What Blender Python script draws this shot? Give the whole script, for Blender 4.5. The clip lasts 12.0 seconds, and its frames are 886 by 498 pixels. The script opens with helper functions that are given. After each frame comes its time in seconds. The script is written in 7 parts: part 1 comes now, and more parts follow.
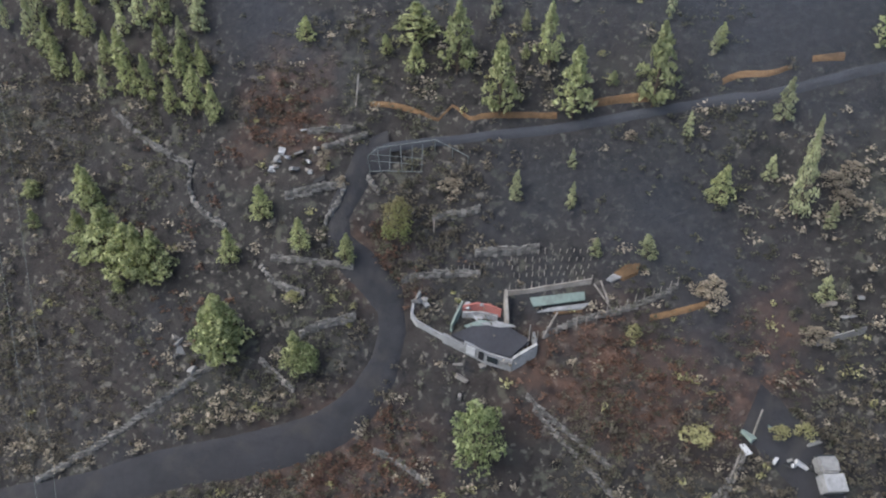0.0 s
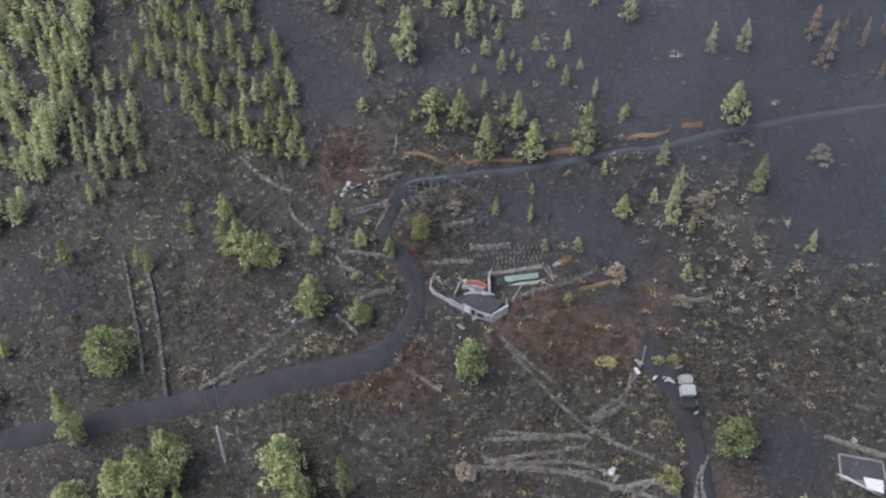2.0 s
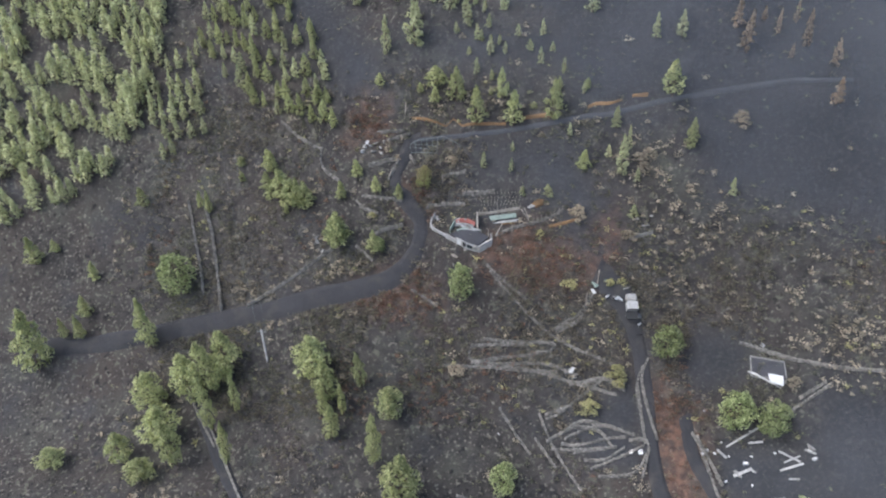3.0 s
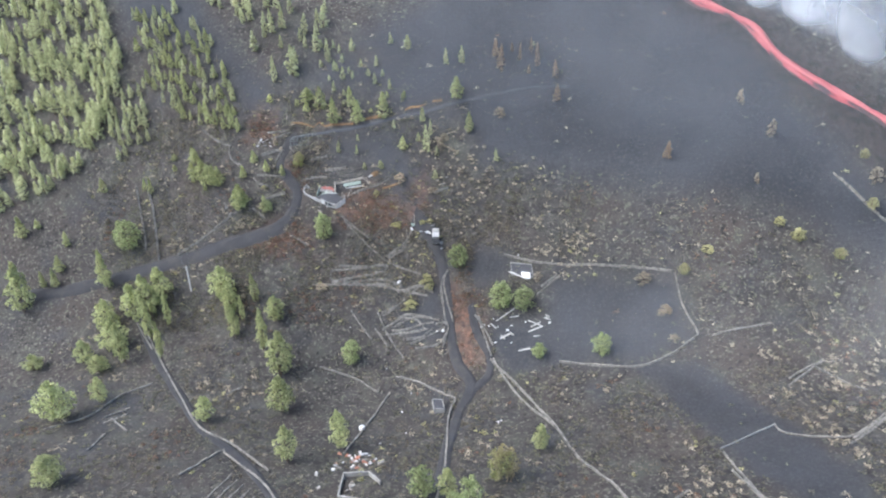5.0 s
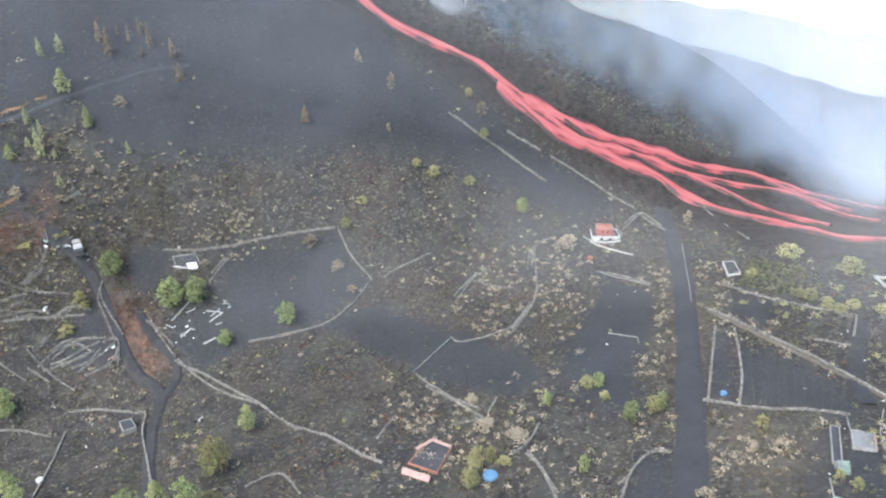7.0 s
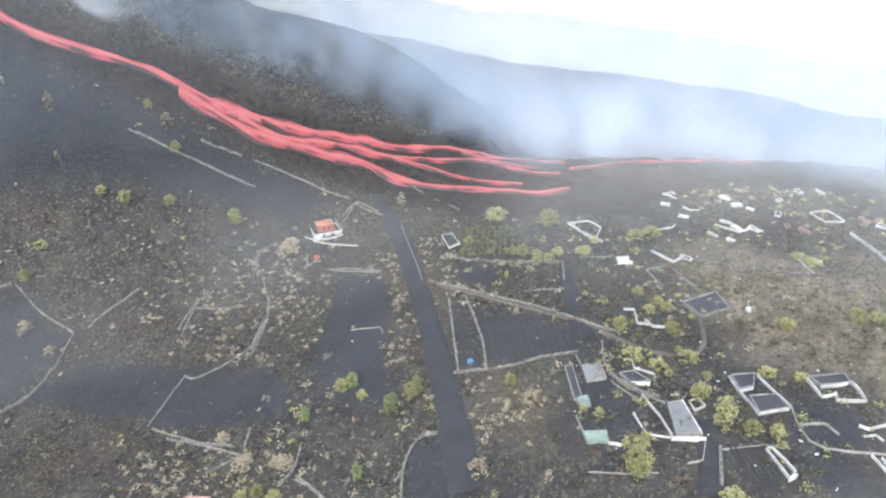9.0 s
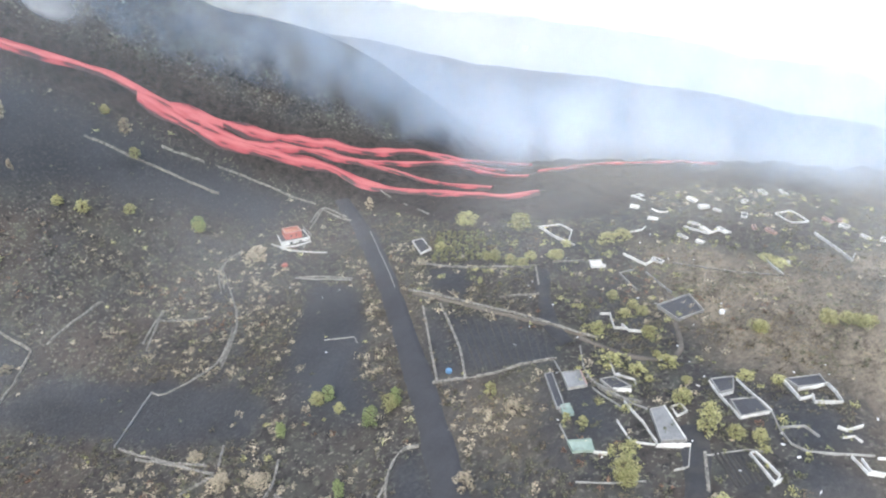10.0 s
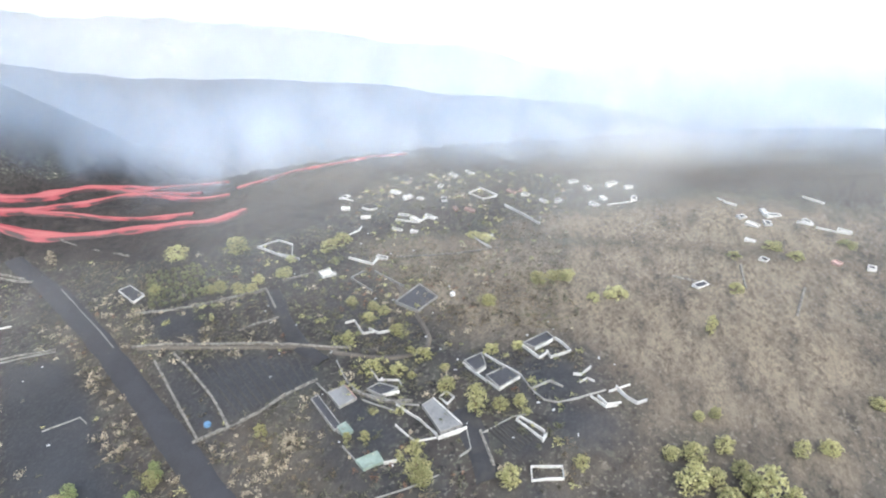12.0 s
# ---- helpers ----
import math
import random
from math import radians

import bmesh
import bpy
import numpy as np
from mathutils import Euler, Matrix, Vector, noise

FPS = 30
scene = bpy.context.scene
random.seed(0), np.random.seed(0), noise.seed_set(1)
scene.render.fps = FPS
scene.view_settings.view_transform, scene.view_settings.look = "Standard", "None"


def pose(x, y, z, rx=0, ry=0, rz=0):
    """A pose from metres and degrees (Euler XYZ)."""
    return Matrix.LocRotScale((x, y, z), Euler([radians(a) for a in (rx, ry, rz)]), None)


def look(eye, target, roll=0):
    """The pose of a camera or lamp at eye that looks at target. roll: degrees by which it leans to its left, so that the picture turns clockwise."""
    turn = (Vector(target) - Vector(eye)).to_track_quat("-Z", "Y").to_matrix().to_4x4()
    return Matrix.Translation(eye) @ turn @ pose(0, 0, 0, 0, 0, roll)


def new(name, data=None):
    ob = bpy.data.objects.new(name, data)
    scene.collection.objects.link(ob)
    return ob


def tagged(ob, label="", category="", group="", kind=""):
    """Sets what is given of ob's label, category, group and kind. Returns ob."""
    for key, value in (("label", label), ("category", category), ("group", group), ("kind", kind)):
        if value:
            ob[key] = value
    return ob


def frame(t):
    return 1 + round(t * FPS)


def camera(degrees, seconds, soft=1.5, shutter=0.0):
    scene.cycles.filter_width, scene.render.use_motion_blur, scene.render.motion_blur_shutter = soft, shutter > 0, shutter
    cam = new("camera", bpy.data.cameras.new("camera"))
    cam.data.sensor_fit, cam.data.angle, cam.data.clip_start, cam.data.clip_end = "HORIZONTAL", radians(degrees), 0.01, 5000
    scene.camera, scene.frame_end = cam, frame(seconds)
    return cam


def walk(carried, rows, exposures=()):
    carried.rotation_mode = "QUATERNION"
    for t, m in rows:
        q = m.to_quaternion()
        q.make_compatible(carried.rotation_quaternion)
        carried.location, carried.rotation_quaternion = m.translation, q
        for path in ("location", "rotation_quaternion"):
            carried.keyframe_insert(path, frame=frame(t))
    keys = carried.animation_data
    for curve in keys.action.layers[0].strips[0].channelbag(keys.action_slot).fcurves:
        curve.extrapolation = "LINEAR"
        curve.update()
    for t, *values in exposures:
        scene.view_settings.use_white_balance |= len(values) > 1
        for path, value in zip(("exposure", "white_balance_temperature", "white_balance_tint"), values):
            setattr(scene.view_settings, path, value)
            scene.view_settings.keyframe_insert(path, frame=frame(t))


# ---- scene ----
cam = camera(64.55, 12.0, soft=2.1)
scene.cycles.transparent_max_bounces = 40
ROWS = [
    (0, 0.000, 0.001, -0.000, -0.000, -32.300, 2.004),
    (0.5, 0.644, -6.877, 4.370, 0.664, -32.340, 1.472),
    (1, 1.604, -14.320, 9.553, 1.525, -32.712, 0.946),
    (1.5, 2.863, -22.309, 15.672, 2.518, -33.296, 0.426),
    (2, 4.443, -31.632, 22.545, 3.586, -33.695, -0.051),
    (2.5, 7.104, -43.655, 27.247, 4.834, -34.106, -0.486),
    (2.7, 8.773, -49.179, 28.200, 5.492, -34.334, -0.717),
    (3, 12.450, -58.576, 29.171, 6.650, -33.914, -0.915),
    (3.3, 17.965, -68.845, 29.100, 7.872, -32.374, -0.888),
    (3.6, 24.056, -78.812, 28.539, 8.742, -30.327, -0.747),
    (3.9, 30.066, -88.837, 28.196, 8.846, -28.385, -0.606),
    (4.1, 33.703, -95.726, 28.437, 8.283, -27.450, -0.567),
    (4.3, 36.762, -102.837, 29.318, 7.073, -27.016, -0.610),
    (4.5, 39.361, -109.847, 30.558, 5.496, -26.891, -0.705),
    (5, 44.513, -124.977, 33.553, 2.975, -27.289, -1.128),
    (5.5, 46.268, -127.197, 31.674, -0.090, -28.255, -1.198),
    (6, 45.394, -128.203, 30.659, -6.561, -28.323, -0.935),
    (6.5, 45.018, -128.093, 30.047, -14.669, -28.362, -0.770),
    (7, 45.095, -127.722, 29.317, -26.774, -28.509, -0.661),
    (7.5, 45.085, -126.728, 28.818, -40.395, -28.761, -0.591),
    (7.7, 45.272, -126.282, 28.686, -41.997, -28.803, -0.514),
    (9.3, 48.586, -121.642, 27.315, -54.161, -28.922, 0.213),
    (9.5, 48.585, -120.890, 27.477, -54.953, -28.929, 0.406),
    (10, 48.458, -118.828, 27.936, -56.126, -28.985, 0.849),
    (10.5, 48.545, -117.096, 28.682, -63.354, -28.927, 1.379),
    (11, 48.278, -115.175, 29.563, -72.940, -28.749, 1.962),
    (11.5, 48.413, -112.949, 30.223, -81.949, -28.563, 2.417),
    (12, 48.517, -110.535, 30.883, -84.580, -28.712, 2.732),
]


def aim(x, y, z, yaw, pitch, lean):
    return pose(x, y, z, 90 + pitch, 0, yaw) @ pose(0, 0, 0, 0, 0, lean)


EXPOSURES = [(0.0, 0.82, 5950, 9), (1.5, 0.87, 5950, 9), (2.7, 1.1, 5950, 9), (4.3, 1.62, 5900, 8), (5.5, 1.78, 5900, 6), (7.5, 1.65, 6050, 4), (9.5, 1.6, 6080, 4), (12.0, 1.55, 6150, 4)]
walk(cam, [(row[0], aim(*row[1:])) for row in ROWS], EXPOSURES)

# ---- light: a bright overcast sky with a broad, veiled sun ----
SUN_UP, SUN_ROUND = 52.0, 250.0
world = bpy.data.worlds.new("overcast")
scene.world = world
world.use_nodes = True
wn = world.node_tree.nodes
sky = wn.new("ShaderNodeTexSky")
sky.sky_type, sky.sun_disc = "NISHITA", False
sky.sun_elevation, sky.sun_rotation = radians(SUN_UP), radians(SUN_ROUND)
sky.air_density, sky.dust_density, sky.ozone_density = 1.0, 4.0, 1.0
world.node_tree.links.new(sky.outputs[0], wn["Background"].inputs[0])
wn["Background"].inputs[1].default_value = 0.15
sun = new("sun", bpy.data.lights.new("sun", "SUN"))
sun.data.energy, sun.data.angle, sun.data.color = 1.0, radians(40), (1.0, 0.985, 0.96)
a, b = radians(SUN_UP), radians(SUN_ROUND)
sun.matrix_world = look((0, 0, 0), (-math.sin(b) * math.cos(a), -math.cos(b) * math.cos(a), -math.sin(a)))


# ---- materials ----
def material(name):
    m = bpy.data.materials.new(name)
    m.use_nodes = True
    return m, m.node_tree.nodes, m.node_tree.links, m.node_tree.nodes["Principled BSDF"]


def mixed(nodes, links, fac, c1, c2):
    """A colour mix; each of fac, c1, c2 is a value or a socket."""
    n = nodes.new("ShaderNodeMix")
    n.data_type = "RGBA"
    for socket, v in ((n.inputs[0], fac), (n.inputs[6], c1), (n.inputs[7], c2)):
        if isinstance(v, bpy.types.NodeSocket):
            links.new(v, socket)
        elif isinstance(v, (int, float)):
            socket.default_value = v
        else:
            socket.default_value = (*v, 1)
    return n.outputs[2]


def noisy(nodes, links, scale, detail=4.0, lo=0.35, hi=0.65, stretch=None, rough=0.55, turn=0.0):
    """A noise in object space, spread to 0..1."""
    co = nodes.new("ShaderNodeTexCoord").outputs["Object"]
    if stretch:
        mp = nodes.new("ShaderNodeMapping")
        mp.inputs["Scale"].default_value = stretch
        mp.inputs["Rotation"].default_value = (0, 0, turn)
        links.new(co, mp.inputs[0])
        co = mp.outputs[0]
    n = nodes.new("ShaderNodeTexNoise")
    n.inputs["Scale"].default_value, n.inputs["Detail"].default_value = scale, detail
    n.inputs["Roughness"].default_value = rough
    links.new(co, n.inputs["Vector"])
    r = nodes.new("ShaderNodeMapRange")
    r.inputs[1].default_value, r.inputs[2].default_value = lo, hi
    links.new(n.outputs[0], r.inputs[0])
    return r.outputs[0]


def bump(nodes, links, bsdf, height, strength, distance):
    n = nodes.new("ShaderNodeBump")
    n.inputs["Strength"].default_value, n.inputs["Distance"].default_value = strength, distance
    links.new(height, n.inputs["Height"])
    links.new(n.outputs[0], bsdf.inputs["Normal"])


def surface(name, dark, light, scale=1.2, rough=0.85, bump_size=0.05, island=False, tint=None, metal=0.0):
    """Two tones mixed by a fine and a coarse noise, with grain as relief."""
    m, nodes, links, bsdf = material(name)
    coarse, fine = noisy(nodes, links, scale * 0.35, 3), noisy(nodes, links, scale * 3.0, 5)
    c = mixed(nodes, links, coarse, dark, light)
    c = mixed(nodes, links, 0.35, c, mixed(nodes, links, fine, dark, light))
    if tint:
        c = mixed(nodes, links, noisy(nodes, links, scale * 0.8, 5, 0.5, 0.72), c, tint)
    if island:
        g = nodes.new("ShaderNodeNewGeometry")
        hv = nodes.new("ShaderNodeHueSaturation")
        r = nodes.new("ShaderNodeMapRange")
        r.inputs[3].default_value, r.inputs[4].default_value = 0.6, 1.35
        links.new(g.outputs["Random Per Island"], r.inputs[0])
        links.new(r.outputs[0], hv.inputs["Value"])
        links.new(c, hv.inputs["Color"])
        c = hv.outputs[0]
    links.new(c, bsdf.inputs["Base Color"])
    bsdf.inputs["Roughness"].default_value, bsdf.inputs["Metallic"].default_value = rough, metal
    bump(nodes, links, bsdf, fine, 0.6, bump_size)
    return m


def foliage(name, dark, light, dry=None, dry_part=0.3, clump=0.0):
    """Leaf clumps: colour varies from clump to clump and from tree to tree; light passes through a little."""
    m, nodes, links, bsdf = material(name)
    g = nodes.new("ShaderNodeNewGeometry")
    oi = nodes.new("ShaderNodeObjectInfo")
    tone = g.outputs["Random Per Island"]
    if clump:
        blend = nodes.new("ShaderNodeMix")
        blend.inputs[0].default_value = clump
        links.new(tone, blend.inputs[2])
        links.new(noisy(nodes, links, 0.75, 3, 0.32, 0.68), blend.inputs[3])
        tone = blend.outputs[0]
    c = mixed(nodes, links, tone, dark, light)
    hv = nodes.new("ShaderNodeHueSaturation")
    r = nodes.new("ShaderNodeMapRange")
    r.inputs[3].default_value, r.inputs[4].default_value = 0.84, 1.22
    links.new(oi.outputs["Random"], r.inputs[0])
    links.new(r.outputs[0], hv.inputs["Value"])
    links.new(c, hv.inputs["Color"])
    c = hv.outputs[0]
    if dry:
        c = mixed(nodes, links, noisy(nodes, links, 0.5, 2, 0.62 - dry_part, 0.72 - dry_part * 0.6), c, dry)
    links.new(c, bsdf.inputs["Base Color"])
    bsdf.inputs["Roughness"].default_value = 0.8
    bsdf.inputs["Specular IOR Level"].default_value = 0.15
    tr = nodes.new("ShaderNodeBsdfTranslucent")
    links.new(c, tr.inputs[0])
    mx = nodes.new("ShaderNodeMixShader")
    mx.inputs[0].default_value = 0.52
    links.new(bsdf.outputs[0], mx.inputs[1])
    links.new(tr.outputs[0], mx.inputs[2])
    links.new(mx.outputs[0], nodes["Material Output"].inputs[0])
    return m


def ash_ground():
    """Fresh black ash with brown litter, rust patches, tan scrub ground and rough basalt, by the soil map of the sheet."""
    m, nodes, links, bsdf = material("ash_ground")
    soil = nodes.new("ShaderNodeAttribute")
    soil.attribute_name = "soil"
    split = nodes.new("ShaderNodeSeparateColor")
    links.new(soil.outputs["Color"], split.inputs[0])
    tan, rust, smooth = split.outputs[0], split.outputs[1], split.outputs[2]
    basalt = soil.outputs["Alpha"]
    ash = mixed(nodes, links, noisy(nodes, links, 0.05, 5), (0.025, 0.0265, 0.030), (0.038, 0.0405, 0.046))
    ash = mixed(nodes, links, noisy(nodes, links, 1.6, 5, 0.5, 0.8), ash, (0.058, 0.058, 0.062))
    litter = mixed(nodes, links, noisy(nodes, links, 0.45, 8, 0.34, 0.66, rough=0.7), (0.017, 0.0158, 0.0152), (0.052, 0.0475, 0.043))
    litter = mixed(nodes, links, noisy(nodes, links, 0.07, 5, 0.46, 0.70), litter, (0.047, 0.0375, 0.032))
    litter = mixed(nodes, links, noisy(nodes, links, 0.14, 6, 0.50, 0.70), litter, (0.050, 0.050, 0.042))
    litter = mixed(nodes, links, noisy(nodes, links, 0.7, 5, 0.57, 0.66), litter, (0.014, 0.013, 0.013))
    litter = mixed(nodes, links, noisy(nodes, links, 1.5, 3, 0.58, 0.66), litter, (0.130, 0.120, 0.100))
    litter = mixed(nodes, links, noisy(nodes, links, 0.62, 4, 0.60, 0.68), litter, (0.084, 0.081, 0.063))
    patch = noisy(nodes, links, 0.06, 9, 0.28, 0.48, rough=0.75)
    hold = nodes.new("ShaderNodeMath")
    hold.operation = "MULTIPLY_ADD"
    hold.inputs[1].default_value = -1.0
    links.new(smooth, hold.inputs[0])
    hold.inputs[2].default_value = 1.0
    keep = nodes.new("ShaderNodeMath")
    keep.operation = "MULTIPLY"
    links.new(patch, keep.inputs[0])
    links.new(hold.outputs[0], keep.inputs[1])
    c = mixed(nodes, links, keep.outputs[0], ash, litter)

    def grown(mask, scale, lo, hi, stretch=None, turn=0.0):
        n = nodes.new("ShaderNodeMath")
        n.operation = "MULTIPLY"
        links.new(mask, n.inputs[0])
        links.new(noisy(nodes, links, scale, 7, lo, hi, stretch, 0.68, turn), n.inputs[1])
        return n.outputs[0]

    dry = mixed(nodes, links, noisy(nodes, links, 0.75, 8, 0.38, 0.62, (1.0, 1.7, 1.0), 0.75, 0.9), (0.052, 0.043, 0.034), (0.225, 0.186, 0.134))
    dry = mixed(nodes, links, noisy(nodes, links, 0.10, 6, 0.44, 0.62, (1.0, 4.5, 1.0), 0.9, 0.7), dry, (0.185, 0.153, 0.112))
    dry = mixed(nodes, links, noisy(nodes, links, 0.45, 6, 0.54, 0.66, (1.0, 3.0, 1.0), 1.2), dry, (0.050, 0.044, 0.038))
    c = mixed(nodes, links, grown(tan, 0.10, 0.26, 0.54, (1.0, 2.2, 1.0), 0.9), c, dry)
    bracken = mixed(nodes, links, noisy(nodes, links, 0.8, 5), (0.066, 0.041, 0.032), (0.185, 0.105, 0.072))
    c = mixed(nodes, links, grown(rust, 0.25, 0.36, 0.6), c, bracken)
    rock = mixed(nodes, links, noisy(nodes, links, 0.5, 8, rough=0.7), (0.012, 0.011, 0.011), (0.045, 0.038, 0.034))
    c = mixed(nodes, links, basalt, c, rock)
    links.new(c, bsdf.inputs["Base Color"])
    bsdf.inputs["Roughness"].default_value = 0.93
    bsdf.inputs["Specular IOR Level"].default_value = 0.25
    bump(nodes, links, bsdf, noisy(nodes, links, 1.1, 9, 0.2, 0.8, rough=0.7), 0.7, 0.35)
    return m


def lava_melt():
    """Glowing melt, pink-red with brighter threads and darker crust along the flow."""
    m, nodes, links, bsdf = material("lava_melt")
    uv = nodes.new("ShaderNodeUVMap")
    mp = nodes.new("ShaderNodeMapping")
    mp.inputs["Scale"].default_value = (0.09, 3.2, 1)
    links.new(uv.outputs[0], mp.inputs[0])
    n = nodes.new("ShaderNodeTexNoise")
    n.inputs["Scale"].default_value, n.inputs["Detail"].default_value = 1.6, 5
    links.new(mp.outputs[0], n.inputs["Vector"])
    ramp = nodes.new("ShaderNodeValToRGB")
    e = ramp.color_ramp.elements
    e[0].position, e[0].color = 0.36, (0.035, 0.006, 0.007, 1)
    e[1].position, e[1].color = 0.66, (1.0, 0.25, 0.25, 1)
    mid = ramp.color_ramp.elements.new(0.45)
    mid.color = (0.72, 0.075, 0.105, 1)
    rim = nodes.new("ShaderNodeSeparateXYZ")
    links.new(uv.outputs[0], rim.inputs[0])
    centre = nodes.new("ShaderNodeMath")
    centre.operation = "PINGPONG"
    centre.inputs[1].default_value = 0.5
    links.new(rim.outputs[1], centre.inputs[0])
    heat = nodes.new("ShaderNodeMath")
    heat.operation = "MULTIPLY_ADD"
    heat.inputs[1].default_value, heat.inputs[2].default_value = 0.75, -0.20
    links.new(centre.outputs[0], heat.inputs[0])
    both = nodes.new("ShaderNodeMath")
    links.new(n.outputs[0], both.inputs[0])
    links.new(heat.outputs[0], both.inputs[1])
    links.new(both.outputs[0], ramp.inputs[0])
    bsdf.inputs["Base Color"].default_value = (0.03, 0.02, 0.02, 1)
    links.new(ramp.outputs[0], bsdf.inputs["Emission Color"])
    bsdf.inputs["Emission Strength"].default_value = 0.26
    bsdf.inputs["Roughness"].default_value = 0.7
    return m


def smoke_haze_veil(name, colour, density, scale, seed, thin=0.30, thick=0.78, rise=5.0, tall=0.5):
    """Drifting smoke and added haze: a thin scattering sheet, dense in billows and gone at its rim (uv)."""
    m, nodes, links, bsdf = material(name)
    uv = nodes.new("ShaderNodeUVMap").outputs[0]
    split = nodes.new("ShaderNodeSeparateXYZ")
    links.new(uv, split.inputs[0])

    def op(kind, a, b=None):
        n = nodes.new("ShaderNodeMath")
        n.operation = kind
        n.use_clamp = True
        for s, v in ((n.inputs[0], a), (n.inputs[1], b)):
            if isinstance(v, bpy.types.NodeSocket):
                links.new(v, s)
            elif v is not None:
                s.default_value = v
        return n.outputs[0]

    u, v = split.outputs[0], split.outputs[1]
    sides = op("MULTIPLY", op("MULTIPLY", u, op("SUBTRACT", 1.0, u)), 4.0)
    lift = op("MULTIPLY", op("MULTIPLY", v, rise), op("POWER", op("SUBTRACT", 1.0, v), 1.2))
    mp = nodes.new("ShaderNodeMapping")
    mp.inputs["Location"].default_value = (seed * 3.7, seed * 1.9, seed)
    mp.inputs["Scale"].default_value = (1, 1, tall)
    mp.inputs["Rotation"].default_value = (0.25, 0.2, 0)
    links.new(nodes.new("ShaderNodeTexCoord").outputs["Object"], mp.inputs[0])
    n = nodes.new("ShaderNodeTexNoise")
    n.inputs["Scale"].default_value, n.inputs["Detail"].default_value, n.inputs["Roughness"].default_value = scale, 3, 0.5
    n.inputs["Distortion"].default_value = 0.5
    links.new(mp.outputs[0], n.inputs["Vector"])
    r = nodes.new("ShaderNodeMapRange")
    r.interpolation_type = "SMOOTHSTEP"
    r.inputs[1].default_value, r.inputs[2].default_value = thin, thick
    links.new(n.outputs[0], r.inputs[0])
    alpha = op("MULTIPLY", op("MULTIPLY", r.outputs[0], op("MULTIPLY", sides, lift)), density)
    df = nodes.new("ShaderNodeBsdfDiffuse")
    df.inputs[0].default_value = (*colour, 1)
    tl = nodes.new("ShaderNodeBsdfTranslucent")
    tl.inputs[0].default_value = (*colour, 1)
    both = nodes.new("ShaderNodeAddShader")
    links.new(df.outputs[0], both.inputs[0])
    links.new(tl.outputs[0], both.inputs[1])
    tp = nodes.new("ShaderNodeBsdfTransparent")
    mx = nodes.new("ShaderNodeMixShader")
    links.new(alpha, mx.inputs[0])
    links.new(tp.outputs[0], mx.inputs[1])
    links.new(both.outputs[0], mx.inputs[2])
    links.new(mx.outputs[0], nodes["Material Output"].inputs[0])
    return m


GROUND = ash_ground()
ROAD = surface("ash_covered_asphalt", (0.021, 0.021, 0.0235), (0.033, 0.033, 0.037), 0.8, 0.9, 0.03)
TRACK = surface("trodden_ash", (0.017, 0.017, 0.019), (0.029, 0.029, 0.032), 0.5, 0.95, 0.08, tint=(0.040, 0.037, 0.034))
TRACK2 = surface("pale_ash_track", (0.036, 0.038, 0.044), (0.054, 0.057, 0.064), 0.6, 0.95, 0.05)
DIRT = surface("brown_dirt_track", (0.055, 0.047, 0.039), (0.115, 0.10, 0.082), 0.6, 0.95, 0.05)
FURROW = surface("ploughed_ash", (0.027, 0.0255, 0.025), (0.045, 0.042, 0.039), 1.5, 0.95, 0.05)
STONE = surface("dry_stone", (0.10, 0.095, 0.086), (0.23, 0.215, 0.19), 2.0, 0.95, 0.08, island=True)
ROOF_ASH = surface("ash_on_roof", (0.030, 0.030, 0.034), (0.048, 0.048, 0.054), 1.0, 0.95, 0.04)
WHITE = surface("white_render", (0.34, 0.335, 0.32), (0.52, 0.51, 0.49), 1.4, 0.85, 0.01, tint=(0.30, 0.28, 0.26))
OLD_WHITE = surface("weathered_white_render", (0.20, 0.20, 0.195), (0.36, 0.355, 0.345), 1.4, 0.9, 0.015, tint=(0.17, 0.165, 0.155))
WHITEWASH = surface("fresh_whitewash", (0.34, 0.335, 0.32), (0.56, 0.55, 0.525), 1.4, 0.85, 0.01, tint=(0.33, 0.31, 0.28))
GREYWALL = surface("grey_render", (0.16, 0.155, 0.145), (0.27, 0.265, 0.25), 1.4, 0.9, 0.015, tint=(0.14, 0.13, 0.12))
PINK = surface("pink_render", (0.25, 0.16, 0.14), (0.36, 0.245, 0.21), 1.4, 0.85, 0.01, tint=(0.22, 0.145, 0.125))
RED = surface("red_render", (0.27, 0.085, 0.07), (0.37, 0.135, 0.11), 1.4, 0.8, 0.01)
CLAY = surface("terracotta", (0.20, 0.085, 0.055), (0.32, 0.15, 0.10), 1.8, 0.85, 0.02)
GREEN = surface("faded_green_sheet", (0.13, 0.17, 0.145), (0.24, 0.29, 0.25), 1.0, 0.6, 0.02, tint=(0.12, 0.14, 0.12))
SHEETING = surface("corrugated_fibre_cement", (0.10, 0.10, 0.10), (0.19, 0.19, 0.19), 1.0, 0.85, 0.02)
OCHRE = surface("ochre_soil", (0.085, 0.052, 0.026), (0.21, 0.125, 0.058), 0.9, 0.95, 0.12)
WOOD = surface("grey_timber", (0.17, 0.15, 0.125), (0.34, 0.31, 0.27), 3.0, 0.9, 0.02)
METAL = surface("galvanised_steel", (0.10, 0.115, 0.11), (0.18, 0.20, 0.195), 2.0, 0.5, 0.01, metal=0.5)
BLUE = surface("blue_paint", (0.05, 0.11, 0.19), (0.11, 0.20, 0.31), 1.0, 0.4, 0.005)
DARK = surface("dark_opening", (0.010, 0.010, 0.011), (0.020, 0.020, 0.022), 1.0, 0.9, 0.01)
